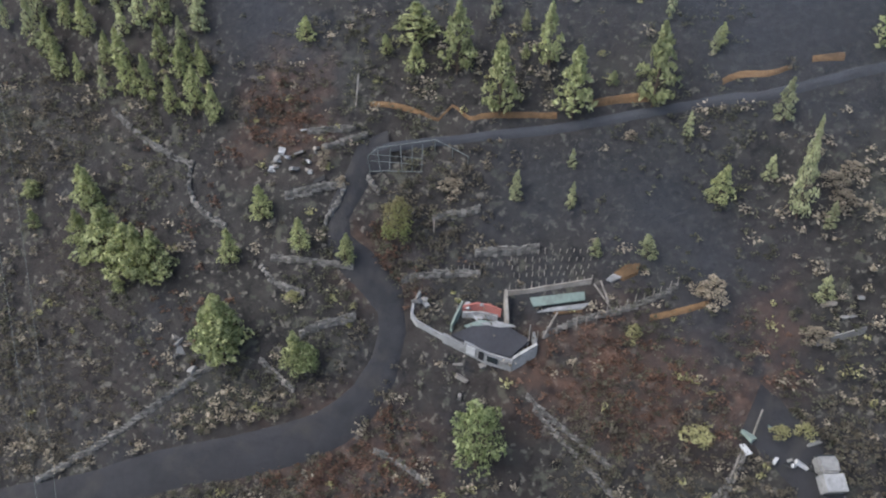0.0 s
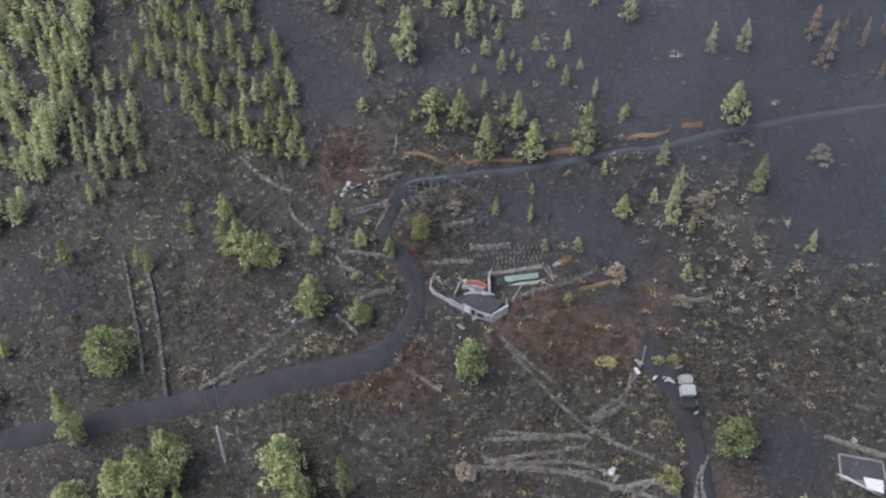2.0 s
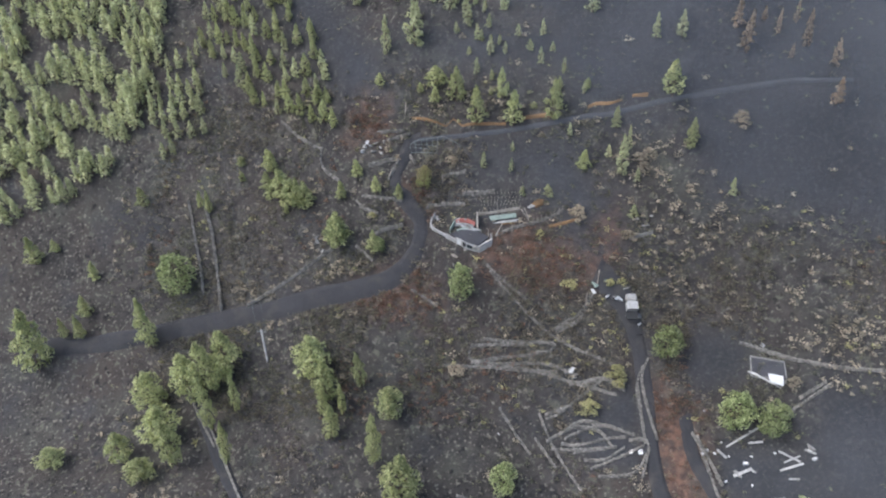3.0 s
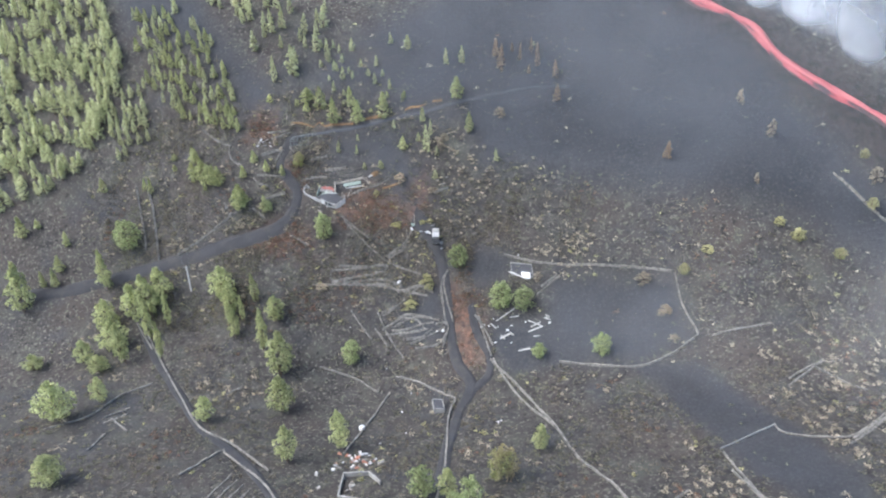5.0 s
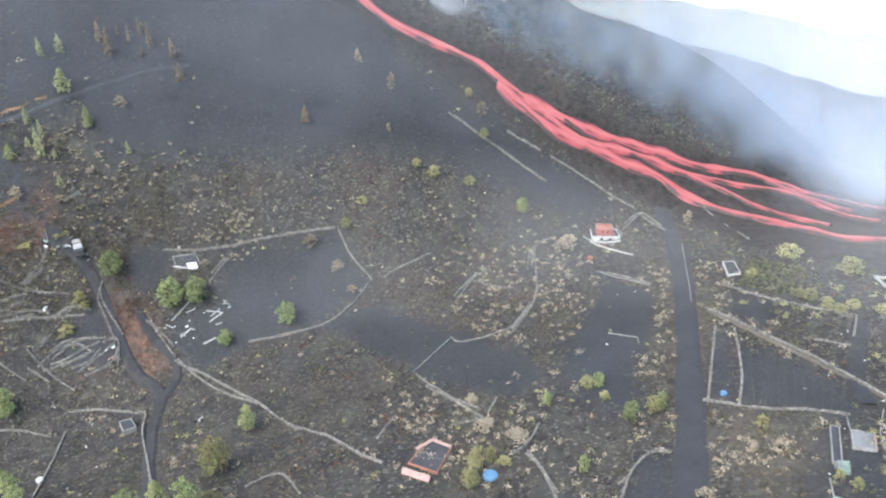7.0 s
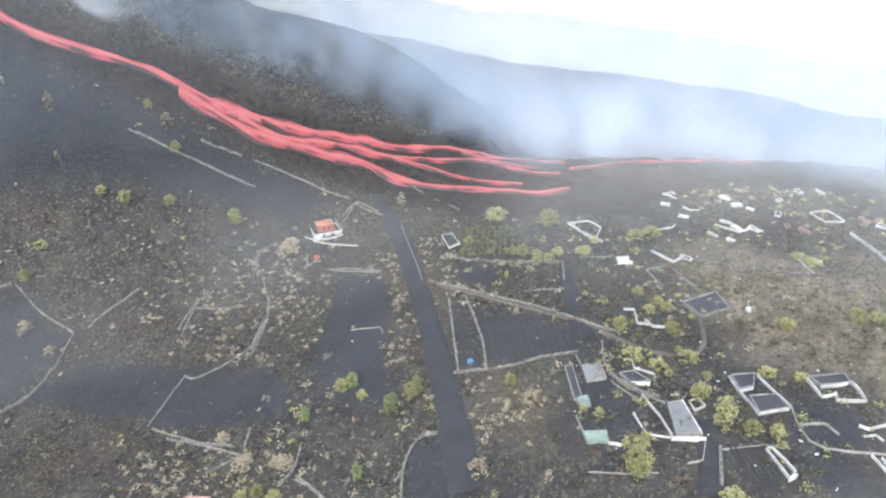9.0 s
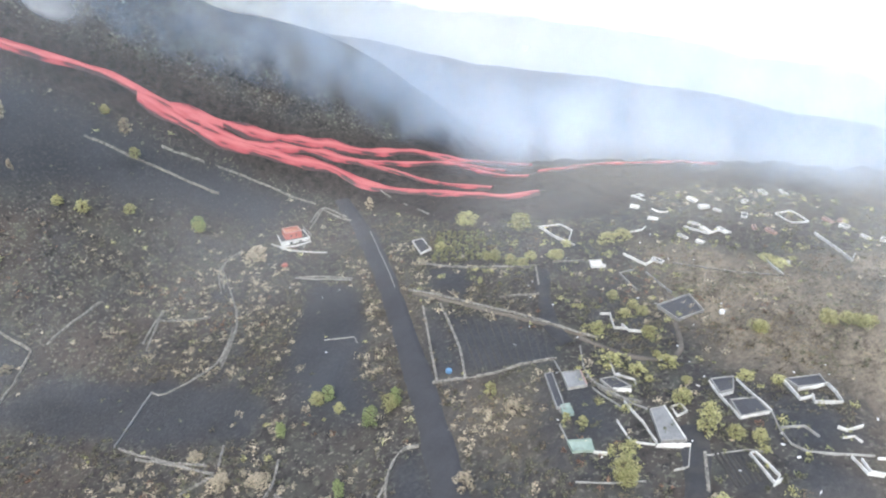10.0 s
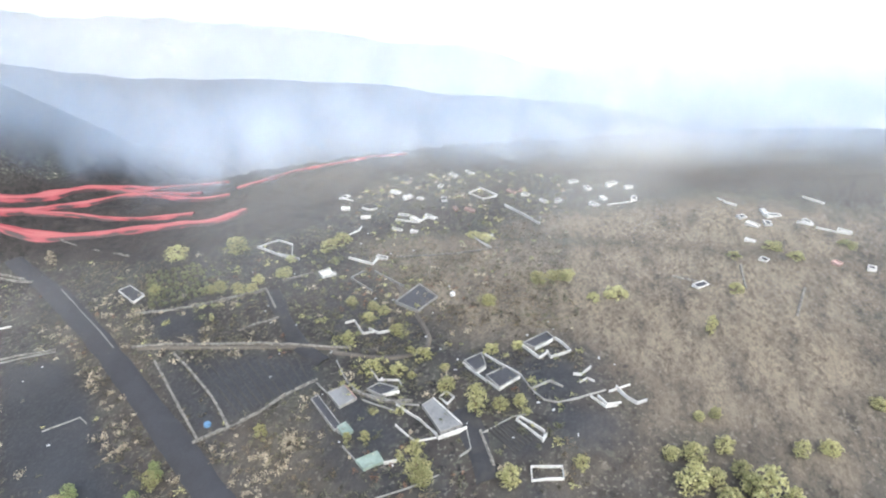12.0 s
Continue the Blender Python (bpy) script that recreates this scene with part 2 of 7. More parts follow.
GLASS = surface("window_glass", (0.02, 0.025, 0.03), (0.04, 0.045, 0.05), 0.6, 0.08, 0.001)
RUBBER = surface("black_rubber", (0.012, 0.012, 0.012), (0.025, 0.025, 0.025), 3.0, 0.9, 0.01)
PLASTIC = surface("white_plastic", (0.36, 0.36, 0.355), (0.55, 0.55, 0.54), 1.5, 0.5, 0.005)
BARK = surface("pine_bark", (0.055, 0.040, 0.030), (0.13, 0.095, 0.070), 4.0, 0.95, 0.05)
PINE = foliage("pine_needles", (0.20, 0.22, 0.105), (0.58, 0.605, 0.315))
PINE_PALE = foliage("ash_dusted_needles", (0.27, 0.29, 0.16), (0.66, 0.68, 0.41))
LEAF = foliage("broad_leaves", (0.13, 0.16, 0.07), (0.46, 0.51, 0.255))
YELLOW = foliage("yellowing_leaves", (0.225, 0.215, 0.10), (0.54, 0.52, 0.28))
BROWNED = foliage("scorched_needles", (0.19, 0.145, 0.10), (0.42, 0.33, 0.24))
TANNED = foliage("dry_grey_twigs", (0.26, 0.225, 0.17), (0.52, 0.455, 0.345))
HALFDRY = foliage("half_scorched_leaves", (0.16, 0.18, 0.07), (0.36, 0.37, 0.17), (0.36, 0.27, 0.185), 0.2)
SCRUB = foliage("grey_green_scrub", (0.062, 0.062, 0.046), (0.215, 0.208, 0.142), clump=0.6)
BRACKEN = foliage("rust_bracken_leaf", (0.10, 0.066, 0.050), (0.30, 0.190, 0.135), clump=0.6)
HEATH = foliage("dark_heath", (0.045, 0.042, 0.034), (0.12, 0.11, 0.082), clump=0.5)
GREY_GREEN = foliage("dusty_green_leaves", (0.11, 0.115, 0.06), (0.33, 0.33, 0.185), clump=0.5)
DRYGRASS = foliage("dry_grass_blades", (0.085, 0.070, 0.053), (0.32, 0.265, 0.19), clump=0.6)
STRAW = foliage("straw_scrub", (0.085, 0.076, 0.058), (0.27, 0.238, 0.178), clump=0.6)
MELT = lava_melt()
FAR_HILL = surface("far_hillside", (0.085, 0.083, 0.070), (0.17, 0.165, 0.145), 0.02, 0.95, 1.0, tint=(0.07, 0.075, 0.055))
CONE = surface("cinder_cone_slope", (0.030, 0.028, 0.027), (0.070, 0.060, 0.053), 0.03, 0.95, 1.0)


# ---- building helpers ----
def part(name, bm, mat, parent=None, label=""):
    """Links a bmesh (or a ready mesh) as one mesh object under a thing or a part."""
    if isinstance(bm, bmesh.types.BMesh):
        me = bpy.data.meshes.new(name)
        bm.to_mesh(me)
        bm.free()
    else:
        me = bm
    if mat and not me.materials:
        me.materials.append(mat)
    ob = new(name, me)
    if parent:
        ob.parent = parent
        ob.matrix_parent_inverse = Matrix.Translation(-parent.matrix_basis.translation) if parent.parent is None else Matrix()
    if label:
        ob["label"] = label
    return ob


def thing(name, at, label, category, group="", kind=""):
    ob = new(name)
    ob.matrix_basis = Matrix.Translation(at)
    return tagged(ob, label, category, group, kind)


def soft(v):
    return np.logaddexp(0, v)


def gate(v):
    return 1 / (1 + np.exp(-np.clip(v, -60, 60)))


HILLS = [
    (-40, 45, 22, -0.6), (-12, 45, 16, 3.3), (16, 45, 16, -1.4), (44, 45, 16, -0.5), (72, 25, 20, -0.8),
    (100, 20, 20, 3.0), (20, 5, 25, -6.5), (75, 10, 25, -1.4), (110, -5, 25, -1.5), (130, -50, 28, 1.1),
    (120, -105, 22, 4.7), (150, -115, 25, 2.4), (190, -110, 30, -3.2), (185, -50, 30, 2.5), (30, 65, 14, 4.1),
    (-25, 65, 16, 1.6), (55, 65, 16, 2.7), (150, -85, 25, -0.8), (5, 60, 12, 0.2),
]


def land(x, y):
    """The lie of the land: a gently sloping apron, the steep flank above it, low hills, and the fall towards the coast."""
    z = -72.0830 + 0.0657 * x + (-0.1751) * y
    s = (y - 23.4253 - (-0.0901) * x) / 7.8022
    crown = 115 - 72 * gate((x - 165) / 10)
    z = z + 1.3786 * gate((255 - x) / 22) * 7.8022 * (soft(s) - soft(s - crown / 7.8022))
    for hx, hy, r, up in HILLS:
        z = z + up * np.exp(-((x - hx) ** 2 + (y - hy) ** 2) / (2 * r * r))
    far = np.hypot(x - 48, y + 115)
    return z - 4.0 * soft((x - 245) / 12) - 5.0 * soft((far - 212) / 10) * gate((x - 170) / 15) * gate((5 - y) / 10)


def roughness(x, y):
    return 0.30 * noise.fractal(Vector((x * 0.11, y * 0.11, 3.0)), 0.9, 2.2, 4) + 0.10 * noise.noise(Vector((x * 0.7, y * 0.7, 8.0)))


def ground(x, y):
    return float(land(np.float64(x), np.float64(y))) + roughness(x, y)


def mesh_from(name, verts, faces, uvs=None):
    me = bpy.data.meshes.new(name)
    me.from_pydata([tuple(v) for v in verts], [], faces)
    if uvs is not None:
        layer = me.uv_layers.new(name="UVMap")
        for loop in me.loops:
            layer.data[loop.index].uv = uvs[loop.vertex_index]
    me.update()
    return me


def resample(pts, step):
    """Points at even steps along a line that runs through the given ones, rounded at its bends."""
    pts = [Vector((*p, 0)) if len(p) == 2 else Vector(p) for p in pts]
    out = []
    for i in range(len(pts) - 1):
        p0, p1, p2, p3 = pts[max(i - 1, 0)], pts[i], pts[i + 1], pts[min(i + 2, len(pts) - 1)]
        n = max(1, int((p2 - p1).length / step))
        for k in range(n):
            t = k / n
            out.append(0.5 * (2 * p1 + (p2 - p0) * t + (2 * p0 - 5 * p1 + 4 * p2 - p3) * t * t + (3 * p1 - p0 - 3 * p2 + p3) * t ** 3))
    out.append(pts[-1])
    return out


def side_of(line, i):
    d = line[min(i + 1, len(line) - 1)] - line[max(i - 1, 0)]
    d.z = 0
    d.normalize()
    return Vector((-d.y, d.x, 0))


ROAD_LINES = []


def strip(name, pts, width, mat, lift, label, category, crown=0.0, ragged=0.25, step=1.5, avoid=True):
    """A ribbon that lies on the land: a road, a track or a stream."""
    line = resample(pts, step)
    if avoid:
        ROAD_LINES.append((np.array([(p.x, p.y) for p in line]), width / 2))
    verts, uvs, faces = [], [], []
    cols, run = 7, 0.0
    for i, p in enumerate(line):
        if i:
            run += (p - line[i - 1]).length
        s = side_of(line, i)
        w = width * (1 + ragged * noise.noise(Vector((run * 0.13, width, 5.0))))
        for k in range(cols):
            u = k / (cols - 1) * 2 - 1
            q = p + s * (u * w / 2)
            edge = abs(u) > 0.99
            z = ground(q.x, q.y) + (lift + crown * (1 - u * u)) - (lift + 0.25 if edge else 0)
            verts.append((q.x, q.y, z))
            uvs.append((run, k / (cols - 1)))
        if i:
            for k in range(cols - 1):
                a = (i - 1) * cols + k
                faces.append((a, a + 1, a + cols + 1, a + cols))
    me = mesh_from(name, verts, faces, uvs)
    me.shade_smooth()
    return tagged(part(name, me, mat), label, category, kind="structure")


def box_into(verts, faces, centre, half, turn, jitter=0.0, rng=random):
    """Adds a box, its corners shaken by jitter, to lists of vertices and faces."""
    n = len(verts)
    c, s = math.cos(turn), math.sin(turn)
    for dx, dy, dz in ((-1, -1, -1), (1, -1, -1), (1, 1, -1), (-1, 1, -1), (-1, -1, 1), (1, -1, 1), (1, 1, 1), (-1, 1, 1)):
        x, y, z = [d * h * (1 + rng.uniform(-jitter, jitter)) for d, h in zip((dx, dy, dz), half)]
        verts.append((centre[0] + c * x - s * y, centre[1] + s * x + c * y, centre[2] + z))
    for f in ((0, 3, 2, 1), (4, 5, 6, 7), (0, 1, 5, 4), (1, 2, 6, 5), (2, 3, 7, 6), (3, 0, 4, 7)):
        faces.append(tuple(n + i for i in f))


def stone_wall(pts, high=0.8, thick=0.5, mat=None, label="grey dry-stone field wall half buried in ash", gap=0.05):
    """A field wall of loose stones in uneven courses."""
    rng = random.Random(int(pts[0][0] * 10 + pts[-1][1]))
    high, thick = high * 0.52, thick * 0.74
    line = resample(pts, 0.36)
    verts, faces = [], []
    courses = max(2, round(high / 0.26))
    fallen = rng.uniform(0, 50)
    for i in range(len(line) - 1):
        p, q = line[i], line[i + 1]
        d, across = (q - p).length, side_of(line, i)
        tall = 0.7 + 0.6 * max(0.0, min(1.0, 0.5 + noise.noise(Vector((p.x * 0.25, p.y * 0.25, fallen)))))
        for k in range(courses):
            for leaf in (-0.25, 0.25):
                if k and (rng.random() < gap or (k + 0.5) / courses > tall):
                    continue
                m = (p + q) / 2 + across * (leaf * thick * (1 - 0.3 * k / courses) + rng.uniform(-0.05, 0.05))
                z = ground(m.x, m.y) + (k + 0.35) * high / courses * rng.uniform(0.92, 1.05)
                box_into(verts, faces, (m.x, m.y, z), (d * rng.uniform(0.42, 0.58), thick / 4 * rng.uniform(0.8, 1.15), high / courses * 0.54),
                         math.atan2(q.y - p.y, q.x - p.x) + rng.uniform(-0.22, 0.22), 0.22, rng)
    return tagged(part("stone_wall", mesh_from("stone_wall", verts, faces), mat or STONE), label, "wall", "field walls")


def run_wall(name, pts, high, thick, mat, label, group="garden walls", step=2.0, top=None):
    """A plastered wall along a line, with a slightly broken top; follows the land, or has its top at one height."""
    line = [Vector((*p[:2], 0)) for p in pts]
    fine = []
    for i in range(len(line) - 1):
        n = max(1, int((line[i + 1] - line[i]).length / step))
        fine += [line[i].lerp(line[i + 1], k / n) for k in range(n)]
    fine.append(line[-1])
    rng = random.Random(int(pts[0][0] * 7))
    verts, faces = [], []
    for i, p in enumerate(fine):
        s = side_of(fine, i) * thick / 2
        g = ground(p.x, p.y)
        t = (top if top is not None else g + high) + rng.uniform(-0.06, 0.04)
        for q, z in ((p - s, min(g, t) - 0.6), (p - s, t), (p + s, t), (p + s, min(g, t) - 0.6)):
            verts.append((q.x, q.y, z))
        if i:
            a = (i - 1) * 4
            for k in range(4):
                faces.append((a + k, a + (k + 1) % 4, a + 4 + (k + 1) % 4, a + 4 + k))
    faces += [(0, 1, 2, 3), tuple(len(verts) - 4 + k for k in (3, 2, 1, 0))]
    return tagged(part(name, mesh_from(name, verts, faces), mat), label, "wall", group)


def slab(verts_top, drop):
    """A closed slab under a polygon of points."""
    n = len(verts_top)
    verts = [tuple(v) for v in verts_top] + [(v[0], v[1], v[2] - drop) for v in verts_top]
    faces = [tuple(range(n)), tuple(range(2 * n - 1, n - 1, -1))]
    for i in range(n):
        j = (i + 1) % n
        faces.append((i, n + i, n + j, j))
    me = mesh_from("slab", verts, faces)
    bm = bmesh.new()
    bm.from_mesh(me)
    bmesh.ops.recalc_face_normals(bm, faces=bm.faces)
    bpy.data.meshes.remove(me)
    return bm


def house(corners, label, wall=None, roof=None, parapet=0.35, tilt=True, openings=(), category="house", group="houses", name="house", deep=1.0, coping=None, front=None):
    """A flat-roofed house under its roof outline (x, y, z): four or more walls down into the ground, a roof deck with ash on it,
    a parapet on every side, with a coping where one is named, openings given as (side, from, to, low, high, kind), and one wall
    of another finish given as (side, finish)."""
    wall, roof = wall or WHITE, roof or ROOF_ASH
    cx, cy = sum(c[0] for c in corners) / len(corners), sum(c[1] for c in corners) / len(corners)
    low = min(ground(c[0], c[1]) for c in corners)
    root = thing(name, (cx, cy, low), label, category, group)
    pts = [Vector(c) for c in corners]
    area = sum(p.x * q.y - q.x * p.y for p, q in zip(pts, pts[1:] + pts[:1]))
    if area < 0:
        pts.reverse()
    n = len(pts)
    part("roof", slab([p - Vector((0, 0, 0.05)) for p in pts], 0.3), roof, root, "flat roof under black ash")
    centre = sum(pts, Vector()) / n
    for i in range(n):
        p, q = pts[i], pts[(i + 1) % n]
        d = (q - p)
        length = math.hypot(d.x, d.y)
        out = Vector((d.y, -d.x, 0)) / max(length, 1e-6)
        if length < 0.3:
            continue
        th = 0.17
        bm = bmesh.new()
        a0, b0 = p + out * 0.02, q + out * 0.02
        up = Vector((0, 0, parapet))
        ga, gb = min(ground(p.x, p.y), p.z) - deep, min(ground(q.x, q.y), q.z) - deep
        ring = [Vector((a0.x, a0.y, ga)), Vector((b0.x, b0.y, gb)), b0 + up, a0 + up]
        inn = [v - out * th for v in ring]
        vs = [bm.verts.new(v) for v in ring + inn]
        for f in ((0, 1, 2, 3), (7, 6, 5, 4), (3, 2, 6, 7), (0, 4, 5, 1), (1, 5, 6, 2), (0, 3, 7, 4)):
            bm.faces.new([vs[k] for k in f])
        side_wall = part("wall", bm, front[1] if front and i == front[0] else wall, root)
        if coping:
            ends = [a0 - out * (th + 0.05), b0 - out * (th + 0.05), b0 + out * 0.05, a0 + out * 0.05]
            part("coping", slab([v + up + Vector((0, 0, 0.09)) for v in ends], 0.12), coping, side_wall)
        for side, u0, u1, z0, z1, what in openings:
            if side != i:
                continue
            bo = bmesh.new()
            e0, e1 = a0.lerp(b0, u0) + out * 0.03, a0.lerp(b0, u1) + out * 0.03
            vs = [bo.verts.new(v) for v in (e0 - Vector((0, 0, z1)), e1 - Vector((0, 0, z1)), e1 - Vector((0, 0, z0)), e0 - Vector((0, 0, z0)))]
            bo.faces.new(vs)
            bmesh.ops.solidify(bo, geom=bo.faces[:], thickness=0.06)
            pane = part(what, bo, GLASS if what == "window" else DARK, root)
            low_edge = [e0 - Vector((0, 0, z1)), e1 - Vector((0, 0, z1))]
            part("sill", slab([low_edge[0], low_edge[1], low_edge[1] + out * 0.12, low_edge[0] + out * 0.12], 0.06), GREYWALL, pane)
    return root


def tris_mesh(name, centres, sizes, rng, flat=0.0, per=1, up=None):
    """Many small leaf-like kites at the given centres, turned every way."""
    n = len(centres)
    a = rng.normal(size=(n, 3))
    if up is not None:
        a = a * (1 - up) + np.array([0, 0, 1.0]) * up * 1.6
    a[:, 2] *= 1 - flat
    a /= np.linalg.norm(a, axis=1)[:, None] + 1e-9
    w = rng.normal(size=(n, 3))
    w[:, :2] *= 1 - flat
    b = np.cross(a, w)
    b /= np.linalg.norm(b, axis=1)[:, None] + 1e-9
    s = np.asarray(sizes)[:, None]
    v = np.stack([centres - a * s, centres + b * s * 0.55, centres + a * s, centres - b * s * 0.55], 1).reshape(-1, 3)
    idx = np.arange(n * 4).reshape(n, 4)
    me = bpy.data.meshes.new(name)
    me.vertices.add(n * 4)
    me.vertices.foreach_set("co", v.ravel())
    me.loops.add(n * 4)
    me.loops.foreach_set("vertex_index", idx.ravel())
    me.polygons.add(n)
    me.polygons.foreach_set("loop_start", np.arange(n) * 4)
    me.polygons.foreach_set("loop_total", np.full(n, 4))
    me.update(calc_edges=True)
    return me


def limb(verts, faces, a, b, ra, rb, sides=5):
    n = len(verts)
    d = (b - a).normalized()
    u = d.orthogonal().normalized()
    v = d.cross(u)
    for c, r in ((a, ra), (b, rb)):
        for k in range(sides):
            t = 2 * math.pi * k / sides
            verts.append(tuple(c + (u * math.cos(t) + v * math.sin(t)) * r))
    for k in range(sides):
        faces.append((n + k, n + (k + 1) % sides, n + sides + (k + 1) % sides, n + sides + k))


def crown_radius(shape, t):
    """Half the spread of a crown at the part t of its height."""
    if shape in ("pine", "slim"):
        return (0.50 if shape == "pine" else 0.46) * (1 - t) ** 0.8 * min(1.0, 0.5 + 2.5 * t)
    if shape == "bushy":
        return 0.5 * (1 - t ** 2.2) ** 0.8 * min(1.0, 0.45 + 1.8 * t)
    if shape == "round":
        return 0.5 * max(0.0, 1 - ((t - 0.42) / 0.60) ** 2) ** 0.6
    return 0.5 * max(0.0, 1 - t * t) ** 0.5


def tree_meshes(shape, seed, fine):
    """Trunk with limbs, and a crown of leafy boughs with gaps between them, for a tree one metre high and about one wide."""
    rng = np.random.default_rng(seed)
    verts, faces = [], []
    top = {"pine": 0.93, "round": 0.75, "slim": 0.95, "bush": 0.4, "bushy": 0.88}[shape]
    bend = Vector((rng.uniform(-0.04, 0.04), rng.uniform(-0.04, 0.04), 0))
    knots = [Vector((0, 0, -0.25)), Vector((0, 0, 0)) + bend * 0.3, Vector((0, 0, top * 0.5)) + bend, Vector((0, 0, top)) + bend * 0.5]
    for k in range(3):
        limb(verts, faces, knots[k], knots[k + 1], 0.030 - 0.009 * k, 0.026 - 0.009 * k, 6)
    centres, sizes = [], []
    boughs = {"pine": 24, "round": 26, "slim": 18, "bush": 14, "bushy": 26}[shape]
    low = {"pine": 0.10, "round": 0.14, "slim": 0.08, "bush": 0.05, "bushy": 0.16}[shape]
    m = 60 if fine else 27
    for i in range(boughs):
        t = min(0.98, (i + rng.uniform(0.1, 0.9)) / boughs)
        ang = i * 2.39996 + rng.uniform(-0.5, 0.5)
        spread = crown_radius(shape, t)
        reach = spread * rng.uniform(0.42, 0.86)
        c = np.array([reach * math.cos(ang), reach * math.sin(ang), low + (0.93 - low) * t])
        c[:2] += np.array(bend[:2])
        if reach > 0.1:
            limb(verts, faces, Vector((bend.x, bend.y, max(0.06, c[2] - 0.14))), Vector(c), 0.011, 0.004, 4)
        wide = 0.045 + 0.33 * spread * rng.uniform(0.75, 1.2)
        tall = (0.075 if shape not in ("round", "bush") else 0.105) * rng.uniform(0.8, 1.25)
        pts = rng.normal(size=(m, 3))
        pts /= np.linalg.norm(pts, axis=1)[:, None]
        pts[:, 2] = np.where(rng.uniform(0, 1, m) < 0.6, np.abs(pts[:, 2]), pts[:, 2])
        pts *= rng.uniform(0.45, 1.05, (m, 1)) ** 0.6 * np.array([wide, wide, tall])
        pts[:, 2] -= 0.25 * tall * (np.hypot(pts[:, 0], pts[:, 1]) / wide) ** 2
        centres.append(c + pts)
        sizes.append(rng.uniform(0.024, 0.046, m) * (1.0 if fine else 1.45) * (1.3 if shape == "bush" else 1.0))
    crown = tris_mesh("crown", np.concatenate(centres), np.concatenate(sizes), rng, flat=0.35)
    return mesh_from("trunk", verts, faces), crown


STEMS = {}


def tree(x, y, high, wide, look_of, rng=random):
    """One tree: a trunk and a crown, scaled to its height and spread."""
    shape, leaf, name, label, category, slender, short = KINDS[look_of]
    wide, high = wide * slender, high * short
    fine = y < 60 and x < 100
    key = (look_of, rng.randrange(5), fine)
    if key not in STEMS:
        trunk, crown = tree_meshes(shape, hash_of(look_of) + key[1], fine)
        trunk.materials.append(BARK)
        crown.materials.append(leaf)
        STEMS[key] = (trunk, crown)
    trunk, crown = STEMS[key]
    root = thing(name, (x, y, ground(x, y) - 0.1), label, category, "trees" if category == "tree" else "bushes")
    root.rotation_euler = (rng.uniform(-0.05, 0.05), rng.uniform(-0.05, 0.05), rng.uniform(0, 6.28))
    root.scale = (wide, wide, high)
    for me in (trunk, crown):
        ob = new(me.name.split(".")[0], me)
        ob.parent = root
    return root


def hash_of(text):
    return sum(ord(c) * (i + 3) for i, c in enumerate(text)) % 991


KINDS = {
    "p": ("pine", PINE, "pine_tree", "young green pine standing in black ash", "tree", 0.95, 1),
    "s": ("slim", PINE_PALE, "pine_tree", "slim pale pine dusted with ash", "tree", 1, 1),
    "q": ("bushy", PINE, "pine_tree", "bushy pale green pine standing in black ash", "tree", 0.95, 1),
    "g": ("round", LEAF, "round_tree", "full bright green tree growing out of ash", "tree", 0.82, 0.95),
    "y": ("round", YELLOW, "garden_tree", "rounded yellow-green garden tree", "tree", 0.85, 0.78),
    "b": ("slim", BROWNED, "pine_tree", "scorched brown pine on the ash slope", "tree", 1, 1),
    "t": ("bush", TANNED, "shrub", "dry tan shrub with bare twigs", "shrub", 0.9, 0.9),
    "u": ("bush", YELLOW, "shrub", "low yellow-green shrub in the ash", "shrub", 0.9, 0.9),
    "o": ("bush", GREY_GREEN, "fruit_bush", "small dusty green fruit bush in a planted row", "shrub", 1, 1),
    "h": ("round", HALFDRY, "round_tree", "half scorched tree, green below and brown above", "tree", 0.85, 0.95),
}


def trees(look_of, *spots):
    rng = random.Random(int(spots[0][0] * 13 + len(spots)))
    for x, y, high, wide in spots:
        tree(x, y, high, wide, look_of, rng)


def inside(poly, x, y):
    """Whether points lie in a polygon (arrays)."""
    hit = np.zeros(np.shape(x), bool)
    for (x0, y0), (x1, y1) in zip(poly, poly[1:] + poly[:1]):
        hit ^= ((y0 > y) != (y1 > y)) & (x < (x1 - x0) * (y - y0) / (y1 - y0 + 1e-12) + x0)
    return hit


def near(poly, x, y, closed=True):
    """The distance of points from a line (arrays)."""
    best = np.full(np.shape(x), 1e9)
    ends = list(zip(poly, poly[1:] + (poly[:1] if closed else [])))
    for (x0, y0), (x1, y1) in ends if closed else ends[:len(poly) - 1]:
        dx, dy = x1 - x0, y1 - y0
        t = np.clip(((x - x0) * dx + (y - y0) * dy) / (dx * dx + dy * dy + 1e-12), 0, 1)
        best = np.minimum(best, np.hypot(x - x0 - t * dx, y - y0 - t * dy))
    return best


def patch(polys, x, y, feather):
    """A soft mask, 1 well inside any of the polygons."""
    out = np.zeros(np.shape(x))
    for poly in polys:
        d = near(poly, x, y)
        d = np.where(inside(poly, x, y), d, -d)
        out = np.maximum(out, np.clip(0.5 + d / feather, 0, 1))
    return out


def beam_into(verts, faces, a, b, r, sides=6):
    a, b = Vector(a), Vector(b)
    n = len(verts)
    limb(verts, faces, a, b, r, r, sides)
    faces.append(tuple(range(n + sides - 1, n - 1, -1)))
    faces.append(tuple(range(n + sides, n + 2 * sides)))


def beam(name, a, b, r, mat, parent=None, label=""):
    verts, faces = [], []
    beam_into(verts, faces, a, b, r)
    return part(name, mesh_from(name, verts, faces), mat, parent, label)


